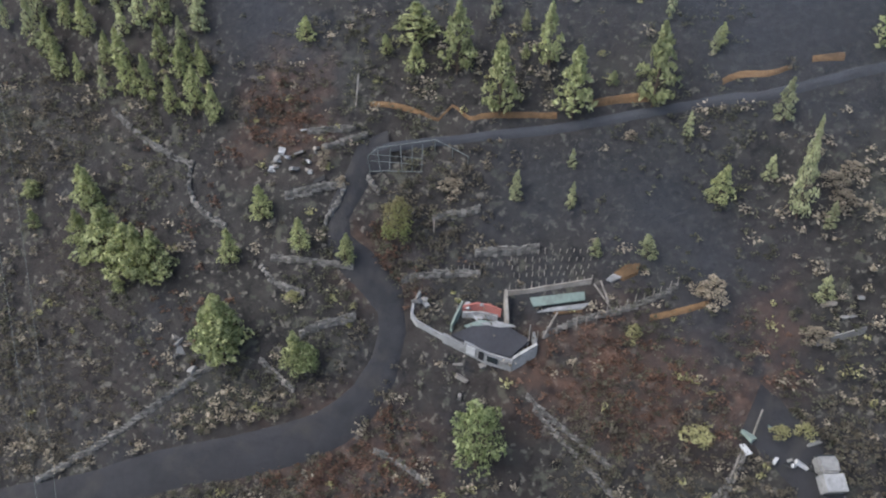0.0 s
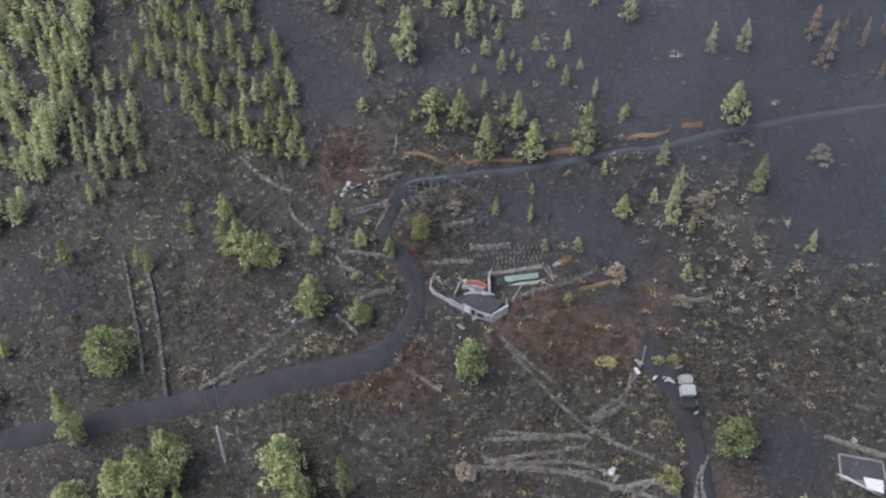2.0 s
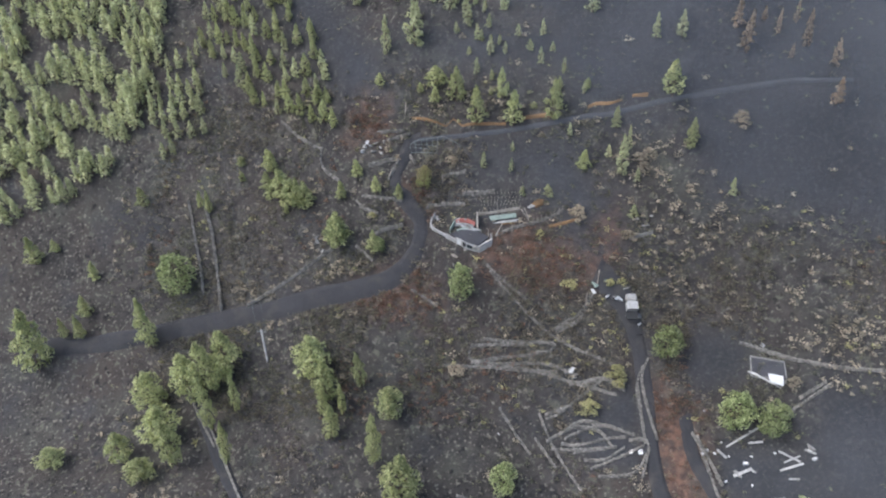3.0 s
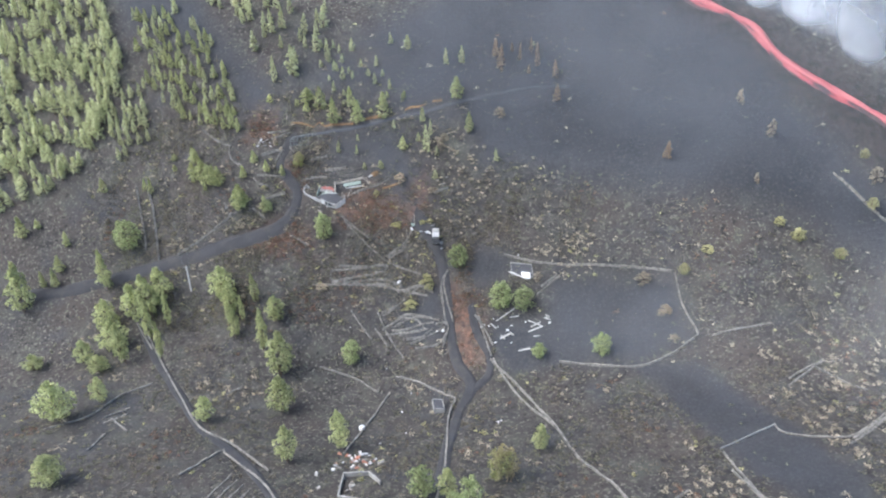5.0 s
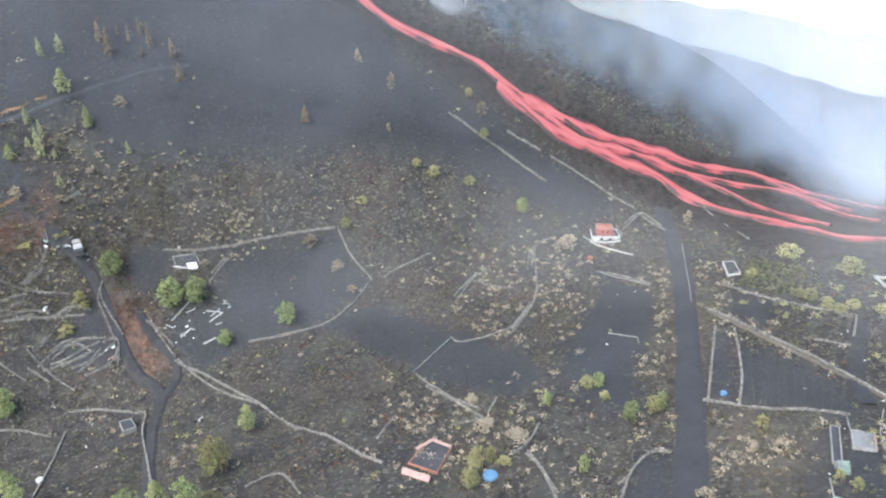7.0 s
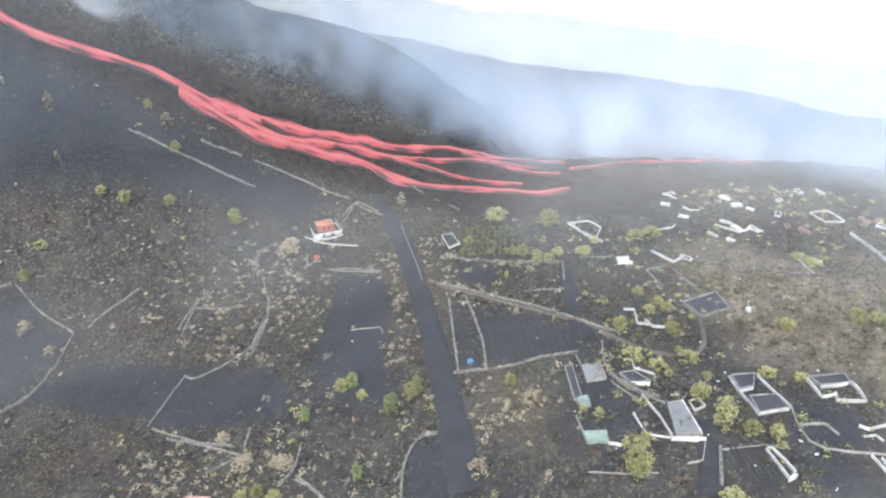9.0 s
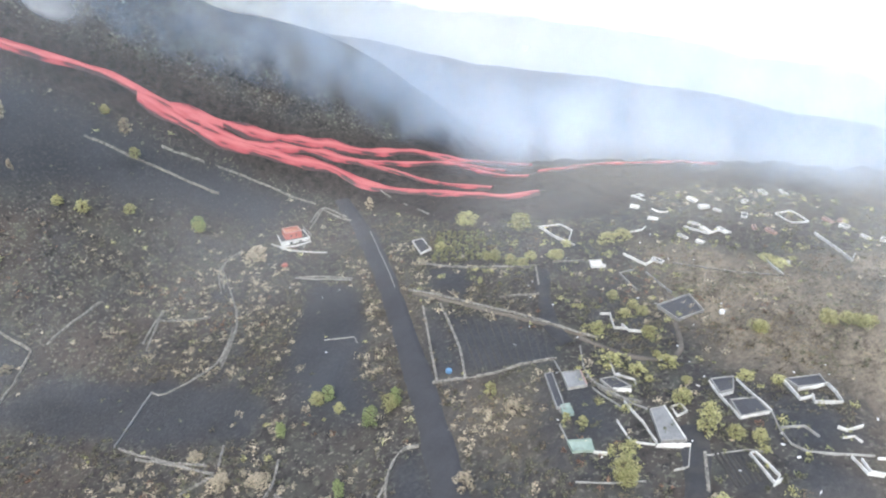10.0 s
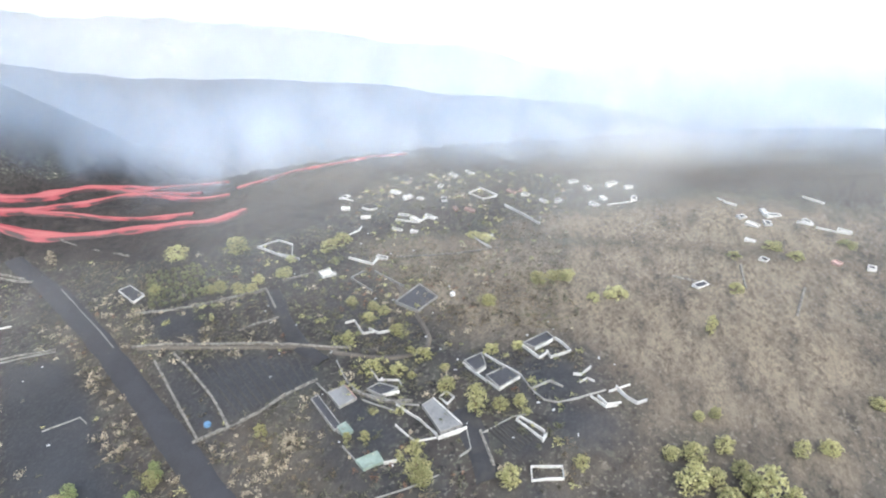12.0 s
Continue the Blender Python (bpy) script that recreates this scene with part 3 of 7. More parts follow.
def up(p, h):
    """The place h metres above the ground at (x, y)."""
    return Vector((p[0], p[1], ground(p[0], p[1]) + h))


def sheet(name, corners, thick, mat, label, category, group=""):
    """A lone roof sheet or slab with thickness, lying as its corners say."""
    return tagged(part(name, slab([Vector(c) for c in corners], thick), mat), label, category, group)


def rubble(centre, count, spread, mats, label, seed):
    """A heap of broken slabs and blocks: each kind of debris one part of the heap."""
    rng = random.Random(seed)
    root = thing("rubble_heap", (centre[0], centre[1], ground(*centre)), label, "rubble", "rubble")
    for mat in mats:
        for _ in range(max(1, count // len(mats))):
            x, y = centre[0] + rng.gauss(0, spread), centre[1] + rng.gauss(0, spread * 0.7)
            bm = bmesh.new()
            bmesh.ops.create_cube(bm, size=1.0)
            size = (rng.uniform(0.3, 1.5), rng.uniform(0.25, 0.8), rng.uniform(0.08, 0.4))
            m = Matrix.Translation((x, y, ground(x, y) + size[2] * 0.4)) @ Euler((rng.uniform(-0.5, 0.5), rng.uniform(-0.5, 0.5), rng.uniform(0, 6.3))).to_matrix().to_4x4() @ Matrix.Diagonal((*size, 1))
            for v in bm.verts:
                v.co += Vector((rng.uniform(-0.12, 0.12), rng.uniform(-0.12, 0.12), rng.uniform(-0.1, 0.1)))
            bmesh.ops.bevel(bm, geom=bm.edges[:], offset=0.05, segments=1, affect="EDGES")
            bmesh.ops.transform(bm, matrix=m, verts=bm.verts)
            part("fragment", bm, mat, root)
    return root


# ---- soil regions of the ground sheet ----
SMOOTH = [
    [(8.9, 81.2), (38.6, 85.9), (105.7, 77.6), (125.4, 58.0), (122.2, 35.5), (91.7, 41.5), (55.1, 50.0), (44.0, 57.4), (65.6, 63.1), (25.3, 64.9)],
    [(-68.8, 102.8), (-39.4, 98.5), (-32.3, 88.0), (-19.0, 78.0), (-11.1, 68.2), (-20.9, 70.3), (-36.8, 85.3), (-63.3, 94.9)],
    [(78.5, 74.0), (113.6, 67.5), (126.0, 52.5), (141.2, 39.6), (157.1, 25.3), (172.3, 8.5), (155.7, 8.9), (142.8, 22.3), (122.5, 33.4), (93.1, 42.7), (74.1, 45.2), (63.6, 48.3)],
    [(4.8, 62.4), (21.3, 60.7), (27.6, 55.2), (26.9, 48.8), (21.6, 49.0), (21.0, 52.2), (14.4, 56.6), (5.5, 57.7)],
    [(26.2, 54.5), (31.0, 53.4), (32.1, 47.8), (28.0, 46.4)],
    [(-17.9, 76.0), (-1.2, 76.9), (26.1, 74.8), (45.9, 73.5), (68.9, 70.2), (68.9, 62.6), (69.0, 47.7), (46.7, 51.1), (40.9, 60.0), (24.8, 62.1), (17.1, 68.1), (-5.1, 73.8)],
    [(64.2, 32.6), (92.8, 26.8), (96.1, 14.1), (83.0, 9.2), (66.2, 13.4), (61.4, 23.7)],
    [(59.1, 61.7), (107.7, 66.8), (122.6, 50.0), (121.1, 41.1), (97.5, 44.2), (64.6, 51.7)],
    [(124.2, -37.3), (128.7, -45.2), (116.1, -60.7), (112.2, -57.6), (111.8, -44.0)],
    [(97.4, -4.8), (103.3, -20.6), (106.4, -36.8), (102.8, -36.2), (96.7, -23.7)],
]
PLOTS = [
    [(147.9, -14.9), (147.6, -29.5), (139.5, -38.2), (128.6, -47.3), (117.5, -47.6), (116.9, -37.3)],
    [(145.2, -54.7), (146.6, -67.2), (145.6, -79.7), (137.6, -82.5), (133.7, -74.4), (130.3, -69.4)],
    [(144.7, -48.6), (145.2, -53.2), (130.4, -68.4), (126.4, -65.3)],
    [(132.2, -84.9), (132.6, -90.8), (122.9, -99.2), (120.4, -97.6), (121.4, -93.3)],
    [(132.7, -82.0), (129.4, -85.7), (118.0, -92.4), (114.1, -94.9), (116.2, -91.3), (126.5, -84.7)],
    [(140.3, -106.5), (142.6, -110.0), (136.2, -115.2), (133.3, -112.3)],
    [(135.4, -113.9), (140.3, -122.7), (135.1, -128.5), (132.1, -125.3), (131.1, -120.7), (132.7, -116.1)],
    [(129.8, -120.7), (129.0, -129.2), (124.7, -130.0), (121.7, -126.3), (122.1, -120.5)],
    [(124.1, -111.5), (125.3, -114.2), (121.4, -119.0), (119.3, -116.4), (120.1, -113.3)],
    [(114.7, -113.6), (115.8, -117.9), (113.5, -121.5), (112.8, -113.0)],
    [(160.1, -41.1), (161.6, -52.7), (152.4, -54.3), (152.8, -46.0)],
    [(168.8, -90.4), (162.7, -95.3), (156.4, -101.5), (158.2, -96.5), (161.9, -92.3)],
    [(104.2, -14.4), (112.7, -31.9), (110.0, -41.0), (102.9, -43.2), (95.1, -29.5), (92.4, -20.5)],
    [(127.9, -32.2), (132.1, -42.5), (124.2, -49.7), (116.5, -51.6), (116.5, -44.4)],
    [(107.0, -70.3), (111.3, -72.8), (102.0, -83.8), (97.5, -77.9)],
    [(31.4, 32.8), (35.6, 33.6), (36.8, 27.0), (24.6, 27.6)],
    [(32.6, 43.5), (35.3, 40.2), (40.5, 36.1), (36.4, 35.3), (32.4, 39.9)],
    [(44.5, 39.5), (53.4, 36.8), (53.3, 32.4), (47.0, 31.2), (43.0, 33.7)],
    [(50.1, 24.7), (66.8, 23.3), (73.8, 11.5), (52.6, 12.2), (48.7, 20.1)],
    [(23.7, 29.9), (35.6, 27.9), (37.3, 21.9), (28.5, 23.7)],
    [(78.8, 10.6), (95.9, 7.6), (109.1, -15.5), (112.2, -37.2), (93.9, -21.9), (84.9, 2.6)],
]
BROWN = [
    [(150.6, -122.7), (153.0, -174.6), (116.5, -160.9), (112.9, -114.4), (125.6, -128.9)],
    [(125.3, -64.3), (132.3, -79.7), (113.1, -93.6), (115.0, -73.4)],
    [(162.7, -12.4), (150.6, -31.6), (117.6, -67.9), (137.2, -54.7), (161.0, -31.8)],
]
RUST = [
    [(9.5, 50.0), (14.6, 51.0), (20.7, 48.8), (26.5, 46.6), (26.1, 45.4), (16.8, 46.5), (8.0, 47.8)],
    [(-8.2, 55.9), (-4.5, 55.7), (-3.3, 54.6), (-7.6, 55.0)],
    [(26.5, 48.3), (30.2, 50.2), (31.2, 47.3), (28.4, 46.4)],
    [(38.4, 31.9), (45.0, 28.8), (46.2, 16.2), (41.9, 15.6), (39.1, 25.4)],
    [(-17.8, 68.4), (-13.1, 67.6), (-12.7, 63.3), (-19.6, 63.9)],
    [(-16.7, 44.3), (-6.9, 46.0), (-0.6, 44.2), (-0.4, 41.6), (-8.6, 41.5)],
]
TAN = [
    [(193.1, -109.2), (200.2, -124.5), (199.1, -155.4), (184.8, -186.5), (166.1, -179.5), (178.0, -151.4), (186.8, -124.2)],
    [(190.9, -85.8), (186.8, -124.2), (178.0, -151.4), (166.1, -179.5), (127.0, -164.8), (127.0, -141.5), (141.0, -131.2), (149.7, -122.7), (147.5, -106.4), (170.9, -94.1)],
    [(148.7, -121.7), (147.8, -149.9), (134.6, -167.6), (116.5, -160.9), (116.2, -151.1), (127.7, -151.4), (126.2, -133.6), (134.5, -135.5)],
    [(179.8, -140.8), (168.6, -174.0), (153.1, -173.9), (147.9, -149.9), (154.5, -137.4)],
    [(188.2, -85.0), (183.2, -97.3), (174.2, -112.4), (158.5, -128.1), (149.3, -139.4), (141.8, -143.5), (141.1, -132.9), (148.8, -126.4), (155.3, -110.9), (175.7, -95.8)],
    [(186.7, -79.9), (184.5, -92.8), (167.3, -113.9), (164.2, -126.4), (150.0, -127.7), (146.1, -108.1), (165.6, -93.2)],
]
DRYTUFTS = [
    [(123.2, -67.7), (132.4, -81.2), (108.1, -95.0), (104.6, -85.2)],
    [(144.7, 11.3), (154.6, -0.2), (134.7, -27.6), (118.1, -38.0), (117.2, -24.1), (134.3, -2.1)],
    [(151.6, -29.2), (147.0, -39.5), (128.5, -58.2), (124.0, -55.3), (137.6, -38.0)],
    [(107.5, -27.5), (115.7, -46.3), (103.8, -58.0), (97.7, -43.0)],
    [(164.3, -25.6), (168.8, -32.5), (148.0, -56.3), (146.6, -45.8)],
    [(142.9, 7.8), (150.4, 2.6), (118.9, -40.7), (111.9, -36.7)],
    [(86.2, -15.0), (100.1, -45.2), (88.5, -66.8), (71.1, -44.7)],
    [(121.8, 22.8), (131.8, 15.0), (135.7, -0.7), (114.4, -30.8), (124.2, 1.1)],
    [(119.1, 23.9), (140.5, 7.1), (115.5, -26.1), (104.1, -23.7), (116.7, 10.6)],
    [(157.7, -15.8), (156.2, -27.0), (112.8, -70.3), (112.0, -63.3)],
    [(-26.6, 48.5), (-11.4, 49.3), (-7.0, 47.6), (-15.1, 44.5), (-24.9, 44.9)],
    [(27.5, 59.9), (31.8, 59.7), (37.4, 57.4), (35.7, 53.6), (28.6, 56.0)],
]
GARDENS = [
    [(178.7, -21.9), (177.5, -55.2), (192.6, -66.5), (190.9, -85.8), (166.0, -97.1), (141.9, -94.5), (152.0, -64.6), (160.4, -37.2)],
    [(145.9, -79.6), (148.5, -99.4), (143.4, -113.2), (139.3, -129.3), (130.5, -132.5), (117.9, -121.6), (114.6, -112.8), (114.7, -99.4), (126.2, -87.0)],
    [(227.1, -63.3), (225.4, -110.4), (211.8, -142.2), (197.8, -140.7), (184.7, -112.0), (190.9, -85.8)],
    [(194.5, -154.5), (181.7, -184.5), (171.6, -180.8), (174.6, -159.0)],
]
BEYOND = [
    [(120.1, 65.5), (166.8, 32.0), (302.7, 9.9), (229.1, -55.5), (234.5, 29.6), (175.0, 47.0), (137.6, 61.6)],
]
HEDGE = [
    [(120.7, -98.6), (122.2, -101.5), (116.4, -104.2), (115.1, -101.9)],
]
BASALT = [
    [(84.0, 86.0), (97.0, 75.0), (111.4, 67.2), (124.5, 55.1), (135.5, 46.6), (147.3, 37.7), (159.2, 27.9), (170.4, 16.2), (181.2, 3.5), (183.5, -16.0), (180.6, -33.2), (189.8, -53.9), (205.2, -69.3), (225.4, -60.1), (306.0, 11.9), (214.1, 10.8), (180.6, 27.6), (157.7, 46.0), (135.2, 58.2), (122.1, 68.3), (104.0, 80.0), (92.0, 90.0)],
    [(187.6, -48.7), (195.4, -65.7), (214.3, -72.6), (225.2, -79.7), (225.4, -110.4), (214.3, -138.5), (204.0, -161.1), (215.8, -163.6), (227.9, -125.2), (790.0, 19.2), (231.2, -31.5)],
    [(201.2, -160.5), (205.7, -166.3), (193.2, -180.1), (192.3, -189.3), (208.8, -195.5), (217.2, -165.2)],
]

# ---- roads and tracks ----
strip("track", [(-86.9, 41.4), (-74.7, 41.3), (-63.0, 41.9), (-51.6, 42.8), (-40.3, 43.3), (-24.8, 44.0), (-16.7, 44.3), (-11.0, 45.1), (-7.0, 46.9), (-5.1, 48.9), (-4.4, 51.2), (-4.8, 53.1), (-6.8, 54.6), (-9.9, 56.5), (-10.1, 58.5), (-8.5, 60.7), (-7.9, 62.0), (-5.5, 62.6)], 2.7, TRACK, 0.10, "ash-covered lane winding up the black hillside", "road")
strip("track", [(-7.1, 62.3), (-5.5, 62.7), (-1.7, 62.8), (5.9, 62.8), (11.2, 62.7), (16.3, 62.5), (21.2, 62.2), (26.1, 61.9), (30.8, 61.7), (54.7, 62.9), (63.2, 62.9), (68.9, 62.8)], 0.5, TRACK2, 0.10, "pale ash track across the upper slope", "road")
strip("track", [(28.0, 45.9), (32.6, 42.6), (34.5, 40.1), (36.2, 35.7), (37.2, 30.0), (38.3, 24.3), (40.1, 17.5), (43.7, 10.2), (40.7, 0.5), (38.9, -11.3), (38.1, -25.5), (37.3, -40.7)], 2.7, TRACK, 0.10, "narrow ash-covered lane between stone walls", "road")
strip("track", [(43.5, 29.0), (44.9, 23.7), (48.3, 17.2), (47.5, 11.9), (44.0, 9.1)], 2.0, TRACK, 0.10, "ash-covered side lane", "road")
strip("track", [(-48.8, 36.5), (-44.2, 28.8), (-35.7, 17.8), (-25.5, 5.4), (-16.6, -6.1), (-8.1, -12.8), (1.1, -22.9), (8.6, -33.3), (10.7, -37.4)], 2.4, TRACK, 0.10, "ash-covered lane below the pines", "road")
strip("road", [(180.5, 4.0), (172.6, -9.8), (156.8, -29.1), (140.4, -47.0), (126.3, -61.9), (113.8, -74.4), (104.1, -83.8)], 4.7, ROAD, 0.10, "straight asphalt road under black ash", "road")
strip("track", [(150.1, -42.9), (149.8, -59.4), (149.3, -72.5), (148.0, -83.2), (147.0, -82.4), (143.4, -94.3), (148.5, -99.4), (171.1, -89.4)], 0.9, DIRT, 0.10, "brown dirt track past the plots", "road")
strip("track", [(128.4, -107.0), (123.4, -109.0), (115.3, -111.8)], 3.4, TRACK, 0.10, "short ash-covered lane by the houses", "road")
strip("track", [(168.0, -64.0), (159.9, -68.7), (150.6, -74.8), (144.2, -81.5)], 3.0, TRACK, 0.10, "ash-covered lane between gardens", "road")


# ---- lava: braided streams in a bed of black crust ----
LAVA_LINES = []


def lava(pts, width):
    LAVA_LINES.append(pts)
    ob = strip("lava_stream", pts, width, MELT, 0.5, "glowing red-pink lava stream in a black bed", "lava", crown=0.3, ragged=0.9, step=1.5)
    ob["kind"] = ""
    del ob["kind"]
    return ob


lava([(88.0, 84.0), (100.1, 76.2), (108.2, 72.6), (113.5, 69.7), (117.7, 66.6), (122.4, 61.7), (129.0, 56.8), (139.0, 51.3), (146.5, 46.6), (152.1, 41.4), (157.8, 36.1), (165.1, 31.2)], 1.7)
lava([(155.3, 37.9), (165.5, 31.7), (176.1, 25.1), (190.6, 18.1), (201.3, 11.3), (219.4, 3.1), (228.9, -12.1), (228.6, -29.6)], 2.8)
lava([(160.0, 33.9), (167.6, 26.6), (184.0, 18.6), (195.5, 10.6), (209.6, 1.9), (220.7, -7.3), (215.0, -26.9), (216.5, -35.2)], 2.2)
lava([(149.0, 42.4), (158.6, 32.2), (166.3, 26.4), (174.5, 20.8), (185.6, 12.8), (189.7, 4.8), (195.3, -5.9), (199.0, -23.1), (199.2, -37.1), (204.2, -44.7)], 3.2)
lava([(195.5, 10.6), (203.6, -1.0), (204.4, -17.3), (204.8, -30.0)], 1.6)
lava([(219.4, 3.1), (222.3, -8.2), (220.3, -25.5)], 1.6)
lava([(221.6, -35.4), (230.4, -45.7), (236.5, -54.0), (242.8, -66.2), (246.2, -79.4)], 1.2)


# ---- the ground: one sheet to the horizon ----
def ground_sheet():
    def ticks(lo, hi, step, far_lo, far_hi):
        inner = list(np.arange(lo, hi, step))
        out, d, v = [], step, inner[-1]
        while v < far_hi:
            d *= 1.25
            v += d
            out.append(v)
        left, d, v = [], step, lo
        while v > far_lo:
            d *= 1.25
            v -= d
            left.append(v)
        return np.array(left[::-1] + inner + out)

    xs, ys = ticks(-110, 262, 1.3, -1500, 1500), ticks(-140, 118, 1.3, -1500, 1500)
    gx, gy = np.meshgrid(xs, ys)
    gz = land(gx, gy)
    for j in range(len(ys)):
        for i in range(len(xs)):
            if -115 < xs[i] < 275 and -150 < ys[j] < 125:
                gz[j, i] += roughness(xs[i], ys[j])
    x, y = gx.ravel(), gy.ravel()
    rock = patch(BASALT, x, y, 5.0)
    crag = np.array([noise.fractal(Vector((a * 0.16, b * 0.16, 1.0)), 0.8, 2.1, 4) if r > 0 else 0.0 for a, b, r in zip(x, y, rock)])
    melt = np.full(len(x), 1e9)
    for line in LAVA_LINES:
        melt = np.minimum(melt, near(line, x, y, closed=False))
    far = np.clip((np.hypot(x - 48, y + 115) - 165) / 30, 0, 1)
    z = gz.ravel() + rock * (crag * (0.9 + 1.4 * far) * np.clip((melt - 1.5) / 7, 0.12, 1) + 0.2)
    for line, half in ROAD_LINES:
        d = near([tuple(p) for p in line[::2]] + [tuple(line[-1])], x, y, closed=False)
        z = z - 0.30 * np.clip(1.6 - d / (half + 0.4), 0, 1)
    nx, ny = len(xs), len(ys)
    faces = [(j * nx + i, j * nx + i + 1, (j + 1) * nx + i + 1, (j + 1) * nx + i) for j in range(ny - 1) for i in range(nx - 1)]
    me = mesh_from("ground", np.stack([x, y, z], 1), faces)
    soil = me.color_attributes.new("soil", "FLOAT_COLOR", "POINT")
    tan = np.maximum(patch(TAN, x, y, 9.0), 0.33 * patch(BROWN, x, y, 10.0))
    bare = np.maximum(patch(SMOOTH, x, y, 7.0), 0.85 * patch(PLOTS, x, y, 3.4))
    values = np.stack([tan, patch(RUST, x, y, 6.0), bare, rock], 1)
    soil.data.foreach_set("color", values.astype(np.float32).ravel())
    me.shade_smooth()
    return tagged(part("ground", me, GROUND), "black volcanic ash over sloping scrubland", "ground", kind="structure")


ground_sheet()


# ---- mountains and a glowing sea-haze wall far off ----
def ridge(name, mat, label, profile, distance, depth, foot, rough_amp):
    """A far slope: its crest stands at the given bearings (degrees to the right of north) and heights."""
    bearings = np.linspace(profile[0][0], profile[-1][0], 140)
    crest = np.interp(bearings, [p[0] for p in profile], [p[1] for p in profile])
    verts, faces, rows = [], [], 26
    for i, (bearing, top) in enumerate(zip(bearings, crest)):
        s, c = math.sin(radians(bearing)), math.cos(radians(bearing))
        for k in range(rows):
            t = k / (rows - 1)
            d = distance + depth * t
            z = foot + (top - foot) * t ** 1.15
            z += rough_amp * noise.fractal(Vector((s * d * 0.012, c * d * 0.012, z * 0.004)), 0.9, 2.1, 5) * (0.2 + t)
            verts.append((48 + s * d, -115 + c * d, z))
    for i in range(len(bearings) - 1):
        for k in range(rows - 1):
            a = i * rows + k
            faces.append((a, a + rows, a + rows + 1, a + 1))
    me = mesh_from(name, verts, faces)
    me.shade_smooth()
    return tagged(part(name, me, mat), label, "mountain", kind="structure")


CINDER_CREST = [(28, -7.0), (37, -9.2), (42, -10.6), (48, -12.4), (56, -13.9), (64, -14.6), (72, -15.0), (80, -15.4), (90, -16.1), (100, -16.7), (112, -17.2), (124, -17.4)]
HILL_CREST = [(18, -5.0), (45, -8.6), (52, -9.6), (58, -10.3), (64, -10.9), (70, -11.4), (78, -12.0), (84, -12.6), (91, -13.5), (98, -14.3), (108, -14.9), (122, -15.2)]


def crest(angles, distance):
    """Heights of a crest that stands at the given angles below the eye."""
    return [(bearing, 29 + distance * math.tan(radians(angle))) for bearing, angle in angles]


ridge("cinder_slope", CONE, "dark brown cinder slope behind the lava", crest(CINDER_CREST, 340), 285, 55, -150, 3.0)
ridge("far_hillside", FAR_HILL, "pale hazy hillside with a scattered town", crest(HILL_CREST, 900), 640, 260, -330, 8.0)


def backdrop():
    """Bright sea haze and cloud beyond the coast, put as glow on a far wall."""
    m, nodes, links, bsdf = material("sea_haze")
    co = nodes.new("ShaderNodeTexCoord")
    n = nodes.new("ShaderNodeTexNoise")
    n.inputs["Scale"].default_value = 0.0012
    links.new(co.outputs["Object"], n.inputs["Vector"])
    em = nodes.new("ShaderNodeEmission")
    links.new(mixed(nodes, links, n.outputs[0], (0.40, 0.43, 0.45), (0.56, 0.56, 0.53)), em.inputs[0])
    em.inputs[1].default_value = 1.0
    links.new(em.outputs[0], nodes["Material Output"].inputs[0])
    verts, faces = [], []
    for i in range(49):
        s, c = math.sin(radians(10 + i * 3.0)), math.cos(radians(10 + i * 3.0))
        verts += [(48 + s * 2400, -115 + c * 2400, -1400), (48 + s * 2400, -115 + c * 2400, 500)]
        if i:
            faces.append((2 * i - 2, 2 * i, 2 * i + 1, 2 * i - 1))
    return tagged(part("backdrop", mesh_from("backdrop", verts, faces), m), "glowing wall for bright sea haze and cloud", "sky", kind="structure")


backdrop()

# ---- field walls and garden walls ----
stone_wall([(-38.4, 44.5), (-34.8, 45.5), (-30.9, 46.6), (-26.5, 47.8), (-23.3, 49.0), (-21.1, 49.7)], 1.0)
stone_wall([(-25.3, 62.7), (-25.2, 61.3), (-24.2, 59.9), (-21.1, 58.2)], 0.9)
stone_wall([(-17.4, 55.5), (-16.5, 54.7), (-15.1, 53.9), (-12.8, 53.3)], 0.8)
stone_wall([(-16.4, 55.8), (-11.9, 55.2), (-8.4, 54.9)], 0.7)
stone_wall([(-13.1, 50.7), (-11.6, 51.2), (-7.9, 51.8)], 1.2)
stone_wall([(-16.8, 49.6), (-13.3, 47.5)], 0.6)
stone_wall([(-15.4, 59.6), (-9.7, 60.2)], 1.3)
stone_wall([(-9.6, 60.2), (-10.1, 59.0), (-11.4, 57.7)], 1.0)
stone_wall([(-1.1, 57.7), (3.4, 58.2)], 1.0)
stone_wall([(3.0, 55.5), (9.0, 55.6)], 1.2)
stone_wall([(-12.1, 62.6), (-7.7, 63.4)], 0.9)
stone_wall([(-13.6, 63.9), (-8.9, 63.9)], 0.7)
stone_wall([(9.5, 50.8), (12.6, 51.4), (16.1, 51.7), (19.1, 52.1), (21.5, 52.6)], 0.6)
stone_wall([(-3.8, 54.1), (-1.2, 54.4), (3.6, 54.3)], 0.9)
stone_wall([(-5.7, 44.1), (-2.6, 43.2), (-0.5, 42.3)], 0.6)
stone_wall([(8.1, 47.5), (11.7, 45.6), (15.9, 43.4)], 0.5)
stone_wall([(-34.5, 68.1), (-29.7, 64.9), (-25.0, 62.9)], 0.8)
stone_wall([(-53.7, 59.8), (-52.0, 56.1), (-49.4, 50.3), (-48.2, 46.7)], 1.4, 0.7)
stone_wall([(-50.1, 59.0), (-47.7, 55.0), (-45.5, 49.2), (-43.9, 44.4)], 1.6, 0.8)
